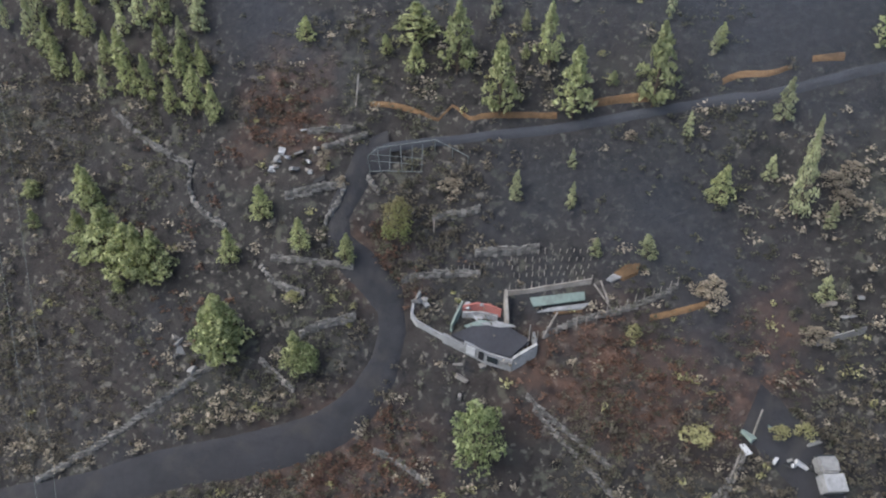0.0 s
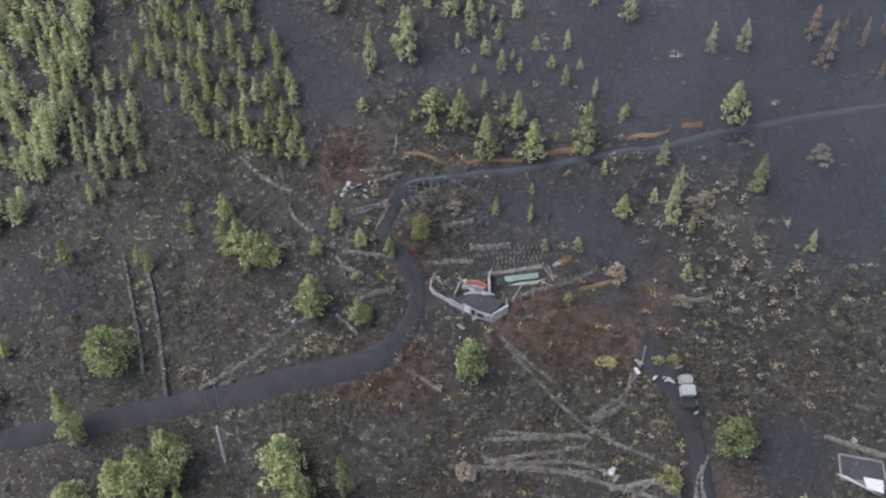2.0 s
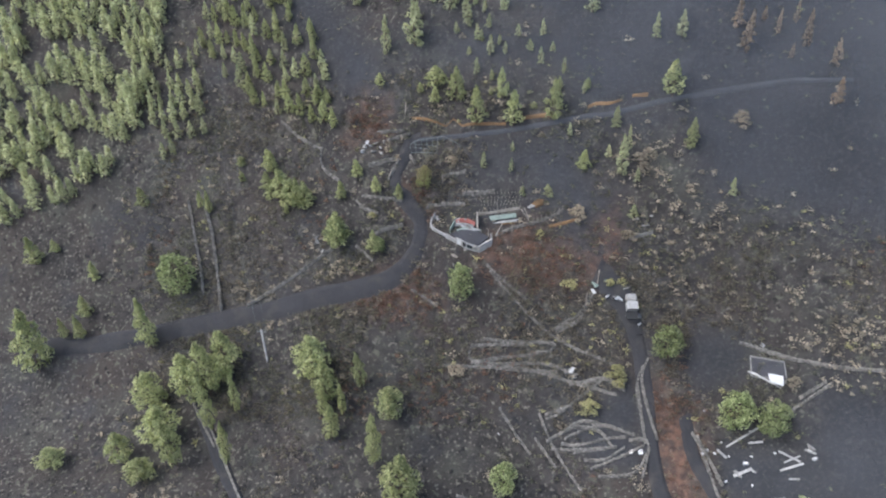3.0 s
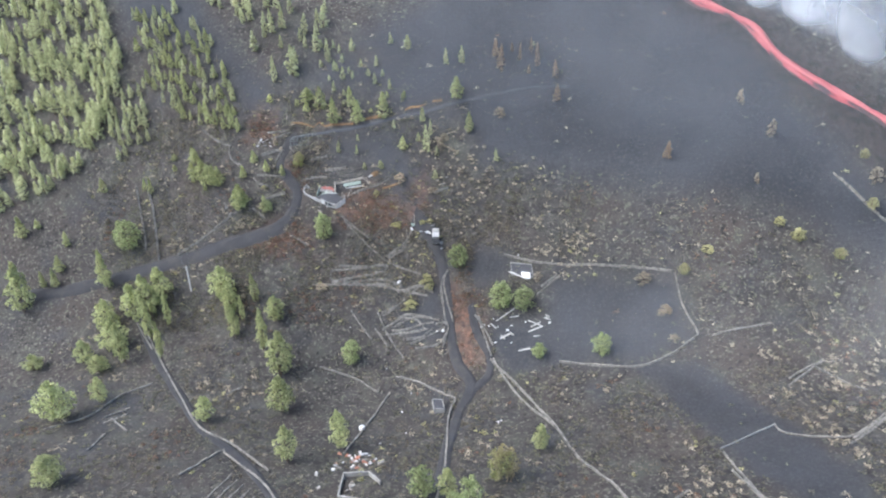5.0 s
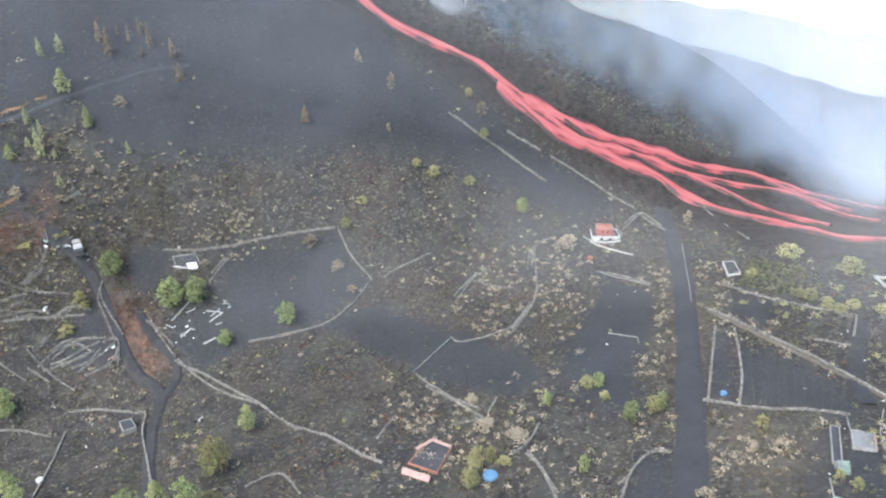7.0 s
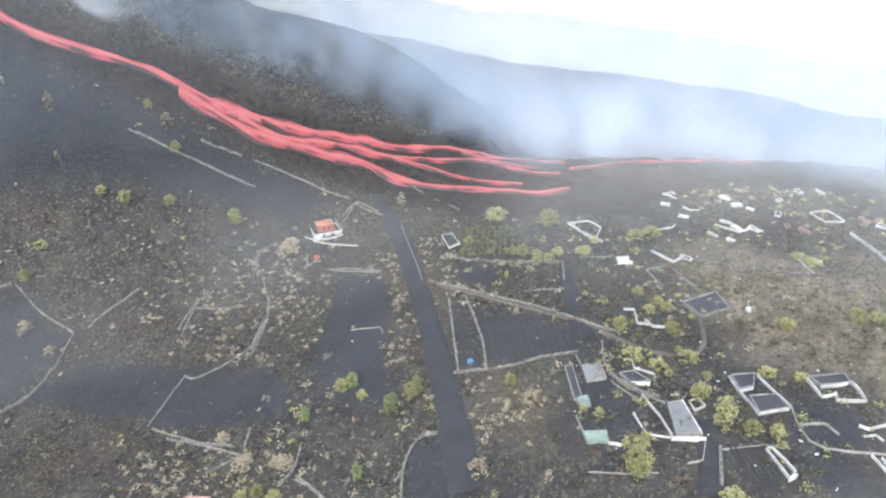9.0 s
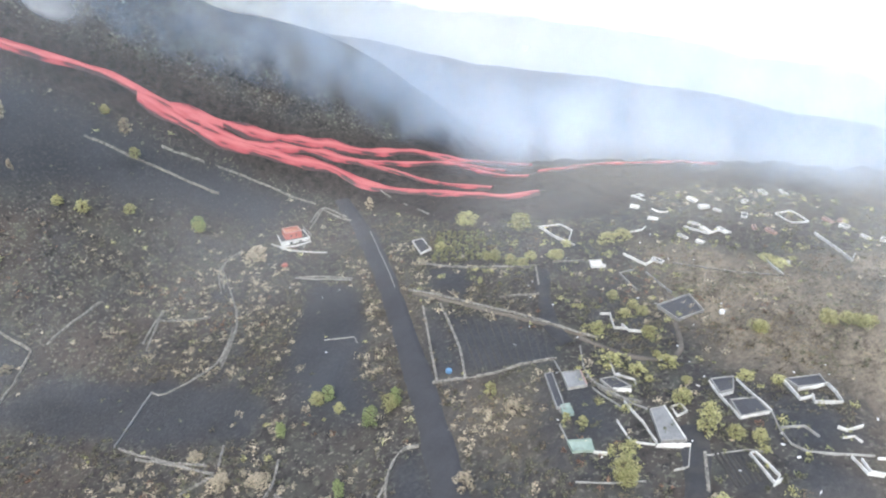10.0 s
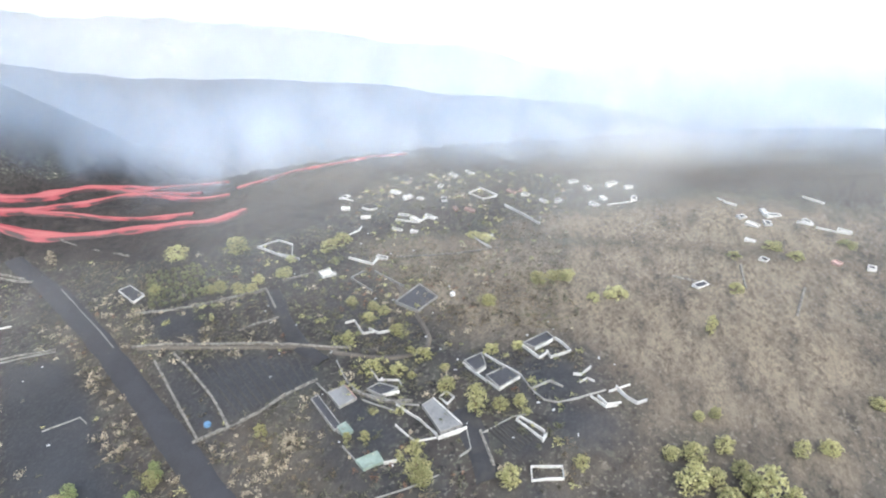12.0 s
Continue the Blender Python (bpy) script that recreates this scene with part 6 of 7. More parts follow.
tufts("scrub", SCRUB, "low grey-green scrub over the ash", lambda x, y: calm(x, y) * np.clip(0.20 + 1.7 * clump_field(x, y, 0.07, 1.0), 0.02, 1), 10500, 0.5, 1.25, 11)
tufts("dry_scrub", STRAW, "straw-coloured dry scrub in clumps", lambda x, y: calm(x, y) * np.clip(0.14 + 1.6 * clump_field(x, y, 0.06, 7.0) + 0.35 * patch(TAN, x, y, 8.0) + 0.35 * patch(DRYTUFTS, x, y, 6.0), 0.02, 1), 11500, 0.45, 1.3, 12)
tufts("bracken", BRACKEN, "rust-brown dead bracken in patches", lambda x, y: calm(x, y) * np.clip(-0.20 + 0.7 * clump_field(x, y, 0.045, 15.0) + 1.2 * patch(RUST, x, y, 5.0), 0, 1), 5200, 0.6, 1.5, 13, 24)
tufts("dry_bushes", TANNED, "pale dry bushes dotted over the ash", lambda x, y: calm(x, y) * np.clip(-0.04 + 0.4 * clump_field(x, y, 0.05, 41.0) + patch(DRYTUFTS, x, y, 9.0) * (0.55 + 1.2 * clump_field(x, y, 0.11, 61.0)) + 0.10 * patch(TAN, x, y, 6.0), 0.02, 1), 4400, 0.8, 1.8, 16, 34)
tufts("green_bushes", YELLOW, "small olive bushes dotted over the ash", lambda x, y: calm(x, y) * np.clip(0.02 + 0.5 * clump_field(x, y, 0.06, 51.0), 0.02, 1), 1000, 0.6, 1.5, 17, 34)
tufts("garden_shrubs", YELLOW, "yellow-green garden shrubs between the houses", lambda x, y: np.clip(0.25 + 1.2 * clump_field(x, y, 0.08, 21.0), 0, 1) * patch(GARDENS, x, y, 5.0), 620, 0.9, 1.9, 14, 50)
tufts("garden_growth", GREY_GREEN, "dusty green growth between the plots", lambda x, y: np.clip(0.25 + 1.2 * clump_field(x, y, 0.07, 91.0), 0, 1) * patch(GARDENS, x, y, 5.0), 1500, 0.7, 1.6, 21, 26)
tufts("hedge_scrub", SCRUB, "grey-green hedges along the plots", lambda x, y: np.clip(0.3 + 1.2 * clump_field(x, y, 0.09, 31.0), 0, 1) * patch(GARDENS, x, y, 5.0), 1900, 0.7, 1.7, 15, 34)
tufts("heath", HEATH, "dark low heath tussocks on the dry slope", lambda x, y: np.clip(0.3 + 1.4 * clump_field(x, y, 0.13, 81.0), 0, 1) * np.maximum(patch(TAN, x, y, 8.0), patch(BROWN, x, y, 6.0)), 4200, 0.5, 1.2, 20, 14)
tufts("dry_grass", DRYGRASS, "dry tan grass and heath over the slope", lambda x, y: np.clip(0.3 + 1.6 * clump_field(x, y, 0.10, 71.0), 0, 1) * np.maximum(patch(TAN, x, y, 8.0), 0.7 * patch(BROWN, x, y, 6.0)), 7000, 0.5, 1.3, 19, 18)
tufts("hedge_bushes", YELLOW, "yellow-green hedge plants in a close block", lambda x, y: patch(HEDGE, x, y, 1.5), 260, 0.8, 1.5, 18, 46)

# ---- ochre banks where the ash has slipped ----
for line in (
    [(-7.6, 65.5), (-5.1, 65.3), (-2.9, 64.8), (-0.9, 64.1), (0.4, 64.9), (2.1, 64.0), (4.2, 64.0), (10.4, 63.5)],
    [(13.5, 63.7), (15.8, 63.6), (18.8, 63.2)],
    [(25.0, 62.9), (26.5, 63.1), (28.9, 62.8), (30.9, 62.9)],
    [(32.6, 63.1), (35.3, 62.9)],
    [(19.1, 51.2), (21.6, 51.3), (24.2, 51.4)],
):
    strip("soil_bank", line, 0.32, OCHRE, 0.10, "orange-brown earth bank bare of ash", "bank", crown=0.06, ragged=1.6, step=0.6, avoid=False)

# ---- the half-buried courtyard house on the hillside ----
run_wall("courtyard_wall", [(-2.0, 53.3), (-2.6, 52.6), (-2.7, 52.0), (-2.2, 51.5), (-1.0, 51.1), (0.3, 50.7)], 0.45, 0.25, OLD_WHITE, "low curved white courtyard wall sunk in ash", step=0.8)
ruin = thing("courtyard_house", (*(3.8, 49.9), ground(*(3.8, 49.9))), "half-buried white house with black ash on its roof", "house", "houses")


def ruin_wall(name, pts, high, thick, mat, label=""):
    ob = run_wall(name, pts, high, thick, mat, "x", step=0.7)
    for key in ("label", "category", "group"):
        del ob[key]
    if label:
        ob["label"] = label
    ob.parent = ruin
    ob.matrix_parent_inverse = Matrix.Translation(-ruin.matrix_basis.translation)
    return ob


ruin_wall("wall", [(0.3, 50.6), (2.3, 50.0)], 0.75, 0.3, OLD_WHITE)
ruin_wall("wall", [(2.3, 50.0), (4.4, 49.4), (6.7, 49.0)], 1.2, 0.3, OLD_WHITE)
ruin_wall("wall", [(6.7, 49.0), (8.9, 49.8)], 1.3, 0.3, OLD_WHITE)
ruin_wall("wall", [(8.9, 49.8), (8.6, 50.6)], 1.0, 0.25, GREYWALL)
part("roof", slab([(1.11, 50.43, -41.13), (2.91, 50.98, -40.5), (6.02, 51.04, -40.28), (8.27, 50.12, -41.22), (6.49, 49.08, -42.44), (3.84, 49.53, -42.01)], 0.25), ROOF_ASH, ruin, "flat roof under black ash")
for a0, a1, lo, hi, what, mat in (
    # doorway is a near-black panel that stands in for the shade inside
    ((3.6, 49.5), (4.1, 49.4), 0.25, 1.15, "doorway", DARK),
    ((4.4, 49.3), (5.4, 49.1), 0.45, 1.05, "window", GLASS),
    ((5.5, 49.1), (6.2, 49.0), 0.3, 0.95, "shutter", GREYWALL),
    ((2.5, 49.8), (3.3, 49.6), 0.3, 1.2, "whitewashed_panel", PLASTIC),
):
    d = (Vector((*a1, 0)) - Vector((*a0, 0))).normalized()
    out = Vector((d.y, -d.x, 0)) * 0.19
    p, q = up(a0, 0) + out, up(a1, 0) + out
    part(what, slab([p + Vector((0, 0, hi)), q + Vector((0, 0, hi)), q + Vector((0, 0, hi)) - out * 0.5, p + Vector((0, 0, hi)) - out * 0.5], hi - lo), mat, ruin)
ruin_wall("wall", [(1.0, 51.1), (1.5, 51.8), (2.0, 52.4)], 0.9, 0.2, GREEN, "faded green inner wall")
ruin_wall("wall", [(2.0, 52.2), (3.3, 52.4), (4.5, 52.3), (5.6, 52.0)], 0.75, 0.2, RED, "red-topped inner wall")
ruin_wall("wall", [(2.0, 52.0), (3.7, 52.0), (5.3, 51.8)], 0.5, 0.25, OLD_WHITE)
part("terrace_slab", slab([(2.23, 51.05, -40.52), (3.67, 51.38, -40.06), (6.7, 51.11, -40.24), (5.99, 50.83, -40.65), (2.92, 50.73, -40.9)], 0.15), GREEN, ruin, "pale green terrace slab")
part("terrace_slab", slab([(3.68, 51.12, -40.24), (5.23, 51.24, -40.01), (6.9, 50.94, -40.3), (5.46, 50.86, -40.49)], 0.12), OLD_WHITE, ruin)
part("doorframe", slab([(5.8, 52.8, -37.52), (6.06, 52.8, -37.51), (6.29, 51.08, -39.71), (5.98, 51.08, -39.72)], 1.5), WOOD, ruin, "brown timber screen")
for p, h in (((8.2, 50.4), 2.2), ((8.1, 50.1), 1.1), ((1.5, 52.0), 1.2), ((6.9, 51.0), 0.9), ((7.7, 50.1), 1.0)):
    beam("post", up(p, -0.3), up(p, h), 0.06, WOOD, ruin)

rubble((3.7, 51.8), 10, 0.9, (OLD_WHITE, RED, GREYWALL), "broken white and red masonry in the courtyard", 3)
rubble((-2.1, 52.9), 6, 0.35, (OLD_WHITE, GREYWALL), "white boards leaning at the courtyard corner", 4)
rubble((3.0, 49.1), 6, 0.8, (WOOD, STONE), "grey timber lying below the house", 5)

# sheds beside the house
sheet("shed_roof", [(8.18, 52.47, -38.14), (13.09, 52.58, -37.3), (13.22, 52.19, -37.91), (8.52, 52.04, -38.78)], 0.12, GREEN, "pale green sheet roof lying over a buried shed", "roof", "shed roofs")
sheet("shed_roof", [(8.87, 51.9, -39.31), (9.99, 52.04, -38.91), (13.62, 52.13, -38.23), (13.08, 51.9, -38.73)], 0.12, OLD_WHITE, "white sheet roof slipped beside a buried shed", "roof", "shed roofs")
sheet("shed_roof", [(10.33, 51.96, -39.22), (13.09, 51.95, -38.77), (13.01, 51.82, -39.06), (10.55, 51.82, -39.43)], 0.1, OCHRE, "ochre boards under the slipped sheet roof", "roof", "shed roofs")
sheet("collapsed_roof", [(15.11, 53.34, -36.36), (15.67, 53.5, -35.81), (16.44, 53.3, -36.02), (15.58, 53.23, -36.51)], 0.15, OLD_WHITE, "white slab broken off a collapsed hut", "roof", "shed roofs")
sheet("collapsed_roof", [(15.82, 53.55, -35.71), (16.78, 53.78, -34.96), (18.03, 53.77, -34.77), (17.93, 53.46, -35.43), (16.66, 53.27, -36.11)], 0.4, OCHRE, "ochre roof of a collapsed hut", "roof", "shed roofs")
run_wall("plank_fence", [(6.1, 53.2), (9.4, 53.3), (12.0, 53.4), (13.8, 53.4)], 0.5, 0.12, WOOD, "grey plank fence above the sheds", "fences", step=1.2)


def stakes(name, spots, high, label):
    """A row of slender posts, each a part."""
    root = thing(name, (*spots[0], ground(*spots[0])), label, "fence", "fences")
    rng = random.Random(len(spots))
    for p in spots:
        beam("stake", up(p, -0.2), up(p, high * rng.uniform(0.7, 1.15)) + Vector((rng.uniform(-0.1, 0.1), rng.uniform(-0.1, 0.1), 0)), 0.045, WOOD, root)
    return root


def along(a, b, n):
    return [(a[0] + (b[0] - a[0]) * k / (n - 1), a[1] + (b[1] - a[1]) * k / (n - 1)) for k in range(n)]


stakes("fence_posts", along((6.3, 53.4), (13.8, 53.5), 12), 0.9, "row of grey fence stakes above the sheds")
stakes("fence_posts", along((9.0, 50.6), (16.1, 51.6), 9), 1.2, "leaning grey fence stakes on a low wall")
stakes("fence_posts", along((16.3, 51.7), (21.5, 52.7), 8), 1.0, "short fence stakes on a low wall")
for k, (a0, a1) in enumerate((((6.4, 55.5), (13.4, 55.2)), ((6.4, 55.1), (13.7, 54.7)), ((6.5, 54.6), (13.5, 54.3)), ((6.7, 54.2), (13.0, 54.0)), ((0.4, 54.6), (6.2, 54.9)))):
    stakes("vine_stakes", along(a0, a1, 12), 0.5, "row of vine stakes poking out of the ash")

# a pair of fallen beams, single poles
for a0, h0, a1, h1 in (((14.0, 53.1), 0.5, (15.5, 52.0), 0.2), ((14.6, 53.3), 0.4, (15.4, 52.2), 0.2), ((9.5, 50.6), 0.2, (10.7, 51.5), 1.2), ((-9.0, 65.4), 0.1, (-8.8, 66.6), 1.6)):
    tagged(beam("fallen_beam", up(a0, h0), up(a1, h1), 0.09, WOOD), "grey timber beam fallen on the ash", "beam", "fallen beams")
for p, h in (((28.2, 44.5), 3.0), ((26.3, 42.3), 3.1), ((171.9, -96.3), 4.5), ((-0.9, 57.0), 1.3)):
    tagged(beam("wooden_pole", up(p, -0.5), up(p, h), 0.09, WOOD), "weathered wooden pole standing in the scrub", "pole", "poles")

# the steel frame of a plant house beside the lane
frame_house = thing("greenhouse_frame", (*(-4.9, 61.4), ground(*(-4.9, 61.4))), "bare steel frame of a collapsed greenhouse", "greenhouse")
ridge_pts = [(-7.5, 61.5), (-6.6, 62.0), (-4.4, 62.2), (-1.1, 62.3), (0.6, 61.7), (2.1, 61.0)]
foot_pts = [(-7.3, 60.9), (-5.9, 60.9), (-4.0, 60.8), (-2.2, 60.7)]
for p, q in zip(ridge_pts, ridge_pts[1:]):
    beam("rail", up(p, 0.9), up(q, 0.9), 0.05, METAL, frame_house)
for p, q in zip(foot_pts, foot_pts[1:]):
    beam("rail", up(p, 0.2), up(q, 0.2), 0.05, METAL, frame_house)
for p, q in (((-5.4, 62.1), (-5.4, 60.8)), ((-4.4, 62.2), (-4.2, 60.8)), ((-3.3, 62.2), (-3.2, 60.7)), ((-2.3, 62.2), (-2.3, 60.7)), ((-6.6, 62.0), (-6.3, 60.9)), ((-7.2, 61.7), (-2.2, 61.5)), ((-7.2, 61.3), (-2.2, 61.1))):
    beam("bar", up(p, 0.7), up(q, 0.3), 0.03, METAL, frame_house)
for p in ridge_pts + foot_pts[:1]:
    beam("post", up(p, -0.2), up(p, 0.95), 0.05, METAL, frame_house)
stone_wall([(-7.5, 60.7), (-6.9, 60.0), (-6.2, 59.4)], 0.8)

# wreckage above the lane
rubble((-14.5, 61.8), 16, 1.3, (WHITE, GREYWALL, RUBBER, WOOD), "heap of white and dark wreckage above the lane", 8)
rubble((-15.9, 62.1), 5, 0.5, (PLASTIC,), "white sheets in the wreckage", 9)
rubble((-24.1, 50.9), 7, 0.8, (STONE, GREYWALL), "pale broken stones in the scrub", 10)


# ---- a small truck standing in the ash yard ----
def truck(at, turn):
    root = thing("truck", (0, 0, 0), "small white box truck standing in the ash", "truck")

    def block(name, x0, x1, y0, y1, z0, z1, mat, bev=0.06, label=""):
        bm = bmesh.new()
        bmesh.ops.create_cube(bm, size=1.0)
        bmesh.ops.transform(bm, matrix=Matrix.Translation(((x0 + x1) / 2, (y0 + y1) / 2, (z0 + z1) / 2)) @ Matrix.Diagonal((x1 - x0, y1 - y0, z1 - z0, 1)), verts=bm.verts)
        bmesh.ops.bevel(bm, geom=bm.edges[:], offset=bev, segments=2, affect="EDGES")
        return part(name, bm, mat, root, label)

    block("chassis", -0.85, 0.85, -2.3, 2.1, 0.35, 0.6, RUBBER)
    block("cargo_box", -0.95, 0.95, -0.9, 0.6, 0.6, 1.9, OLD_WHITE, 0.05, "white cargo box")
    block("bed", -0.95, 0.95, -2.4, -0.95, 0.6, 0.85, RUBBER, 0.04, "dark open bed")
    block("cab", -0.9, 0.9, 0.7, 2.2, 0.55, 1.8, GREYWALL, 0.18, "dusty grey cab")
    block("windscreen", -0.78, 0.78, 2.12, 2.23, 1.15, 1.65, GLASS, 0.02)
    block("bumper", -0.95, 0.95, 2.15, 2.3, 0.4, 0.65, RUBBER, 0.04)
    for x in (-0.86, 0.86):
        for y in (-1.5, 1.5):
            bm = bmesh.new()
            bmesh.ops.create_cone(bm, cap_ends=True, segments=18, radius1=0.4, radius2=0.4, depth=0.26)
            bmesh.ops.bevel(bm, geom=bm.edges[:], offset=0.04, segments=1, affect="EDGES")
            bmesh.ops.transform(bm, matrix=Matrix.Translation((x, y, 0.4)) @ Euler((0, math.pi / 2, 0)).to_matrix().to_4x4(), verts=bm.verts)
            wheel = part("wheel", bm, RUBBER, root)
            bm = bmesh.new()
            bmesh.ops.create_cone(bm, cap_ends=True, segments=14, radius1=0.2, radius2=0.2, depth=0.29)
            bmesh.ops.transform(bm, matrix=Matrix.Translation((x, y, 0.4)) @ Euler((0, math.pi / 2, 0)).to_matrix().to_4x4(), verts=bm.verts)
            part("rim", bm, METAL, wheel, "grey steel rim")
    root.matrix_basis = Matrix.Translation((*at, ground(*at) + 0.1)) @ Euler((radians(28), 0, turn)).to_matrix().to_4x4()
    return root


truck((34.0, 41.4), radians(4))
rubble((32.4, 42.7), 8, 1.0, (GREYWALL, RUBBER, PLASTIC), "scrap and drums beside the truck", 21)
rubble((35.2, 39.8), 7, 0.9, (PLASTIC, RUBBER, GREYWALL), "white and dark scrap behind the truck", 22)
rubble((28.6, 43.6), 5, 0.7, (PLASTIC, GREEN), "green and white scrap at the yard edge", 23)
rubble((25.1, 35.3), 5, 0.6, (WHITE, GREYWALL), "broken white wall at the terrace end", 24)
rubble((35.8, 49.3), 5, 1.0, (WOOD, GREYWALL), "collapsed grey shed behind a white wall", 25)

# ---- the white house buried to its eaves, with broken roof panes ----
sheet("roof_pane", [(52.95, 32.7, -54.25), (54.11, 32.36, -54.26), (58.38, 30.52, -55.69)], 0.12, WHITE, "broken white roof pane on the buried house", "roof", "roof panes")
sheet("roof_pane", [(56.14, 32.14, -54.03), (58.44, 31.68, -54.0), (58.53, 30.68, -55.28), (56.53, 31.3, -55.07)], 0.12, PLASTIC, "pale roof pane over the buried house", "roof", "roof panes")
rubble((55.7, 35.9), 2, 0.2, (WHITE,), "white chimney block in the ash", 30)
for n, (p, k, w) in enumerate((((62.1, 23.6), 4, 0.6), ((53.4, 21.3), 4, 0.8), ((47.1, 24.5), 5, 0.7), ((24.9, 35.3), 4, 0.7), ((35.7, 25.4), 4, 0.6))):
    rubble(p, k, w, (WHITE, PLASTIC, GREYWALL), "white sheets and boards scattered on the ash", 31 + n)
for n, (p, k, w, m) in enumerate((((20.7, -18.4), 26, 2.4, (CLAY, WHITE, GREYWALL, STONE)), ((18.7, -14.3), 14, 1.4, (WHITE, CLAY)), ((18.7, -26.3), 8, 1.6, (GREYWALL, WOOD)), ((49.0, -5.0), 6, 0.9, (PLASTIC, RUBBER)), ((11.3, -35.7), 6, 1.4, (WHITE, GREYWALL)))):
    rubble(p, k, w, m, "ruined outbuilding with red tile and white wall pieces", 40 + n)
run_wall("ruin_wall", [(18.6, -22.9), (23.6, -22.5), (26.5, -26.4)], 1.1, 0.3, GREYWALL, "grey wall of a ruined outbuilding", step=0.8)
run_wall("ruin_wall", [(18.6, -22.9), (19.0, -30.5), (25.2, -32.3)], 0.8, 0.3, GREYWALL, "grey wall of a ruined outbuilding", step=0.8)
run_wall("frame_wall", [(7.8, -34.4), (12.3, -37.6)], 0.8, 0.2, WHITE, "white frame wall at the vineyard", step=0.8)
run_wall("frame_wall", [(12.3, -37.6), (14.3, -34.6)], 0.8, 0.2, WHITE, "white frame wall at the vineyard", step=0.8)
house([(*(34.5, 5.4), (34.81, 0.43, -73.57)[2]), (*(36.9, 5.2), (34.81, 0.43, -73.57)[2]), (*(37.6, 1.9), (34.81, 0.43, -73.57)[2]), (*(35.1, 1.7), (34.81, 0.43, -73.57)[2])], "tiny grey pump house at the lane", GREYWALL, ROOF_ASH, category="hut", name="hut", parapet=0.15)


def drum(at, radius, high, mat, label, name, category):
    bm = bmesh.new()
    bmesh.ops.create_cone(bm, cap_ends=True, segments=24, radius1=radius, radius2=radius * 0.94, depth=high)
    bmesh.ops.bevel(bm, geom=[e for e in bm.edges if len(e.link_faces) == 2 and e.calc_face_angle() > 1], offset=min(0.12, high * 0.3), segments=2, affect="EDGES")
    bmesh.ops.transform(bm, matrix=Matrix.Translation(up(at, high / 2 - 0.1)), verts=bm.verts)
    return tagged(part(name, bm, mat), label, category)


drum((18.8, -2.3), 0.7, 0.9, PLASTIC, "white plastic water tank on the terrace", "water_tank", "tank")
drum((87.8, -58.9), 1.3, 0.5, BLUE, "round blue garden pool cover", "garden_pool", "pool")
drum((129.4, -66.1), 0.6, 0.7, BLUE, "pale blue water tank at the field corner", "water_tank", "tank")
drum((149.8, -4.2), 0.8, 0.6, RED, "red tank below the red house", "water_tank", "tank")
drum((165.0, -101.8), 0.5, 0.8, PLASTIC, "white water tank beside the basin", "water_tank", "tank")

# broken pink roof pieces and front of the pink house
for corners, what in (([(80.85, -45.43, -58.01), (84.26, -45.13, -57.7), (84.18, -45.73, -57.68), (80.88, -46.29, -57.93)], "pink roof edge broken over the ash"), ([(84.26, -45.13, -57.7), (86.14, -48.93, -56.87), (85.69, -49.39, -56.91), (84.03, -45.81, -57.68)], "pink roof edge broken over the ash"), ([(76.94, -48.74, -57.65), (79.67, -53.84, -56.42), (78.9, -54.56, -56.75), (76.26, -49.79, -57.89)], "pale pink front of the buried house")):
    sheet("roof_piece", corners, 0.12, PINK, what, "roof", "roof pieces")

# boards and sheets thrown about the yard below the buried house
for x0, y0, x1, y1, wide in ((57.7, 23.7, 60.9, 22.2, 0.5), (57.7, 21.2, 61.3, 22.0, 0.6), (58.4, 22.2, 60.9, 23.0, 0.4), (50.8, 21.0, 53.6, 21.8, 0.8), (55.2, 17.4, 58.1, 17.5, 0.9), (61.6, 23.7, 63.3, 23.1, 0.6), (58.9, 20.1, 60.5, 20.0, 0.5), (53.2, 24.9, 55.5, 25.0, 0.5), (48.4, 24.4, 49.8, 23.3, 0.7), (49.8, 24.6, 55.8, 27.1, 0.5)):
    a, b = up((x0, y0), 0.25), up((x1, y1), 0.15)
    across = Vector((a.y - b.y, b.x - a.x, 0)).normalized() * wide / 3.4
    sheet("fallen_board", [a - across, b - across, b + across + Vector((0, 0, 0.12)), a + across + Vector((0, 0, 0.08))], 0.07, OLD_WHITE, "long white board lying in the black yard", "board", "fallen boards")

# ---- power line down the hillside ----
pole_at = (-32.9, 36.8)
pole_line = thing("power_pole", (*pole_at, ground(*pole_at)), "pale concrete power pole with a short crossarm", "pole")
beam("mast", up(pole_at, -0.5), up(pole_at, 7.6), 0.2, WHITE, pole_line)
beam("crossarm", up(pole_at, 7.2) + Vector((-0.9, 0, 0)), up(pole_at, 7.2) + Vector((0.9, 0, 0)), 0.08, METAL, pole_line)
for x in (-0.8, 0, 0.8):
    beam("insulator", up(pole_at, 7.25) + Vector((x, 0, 0)), up(pole_at, 7.55) + Vector((x, 0, 0)), 0.05, GREYWALL, pole_line)
far_end = Vector((-53.12, 81.59, -9.19))
for x in (-0.8, 0.8):
    verts, faces = [], []
    p0, p1 = up(pole_at, 7.5) + Vector((x, 0, 0)), far_end + Vector((x * 2.2, 0, 0))
    pts = [p0.lerp(p1, k / 24) - Vector((0, 0, 3.0 * 4 * (k / 24) * (1 - k / 24))) for k in range(25)]
    for p, q in zip(pts, pts[1:]):
        limb(verts, faces, p, q, 0.013, 0.013, 4)
    tagged(part("power_cable", mesh_from("power_cable", verts, faces), METAL), "thin grey power cable up the hillside", "cable", "power cables")

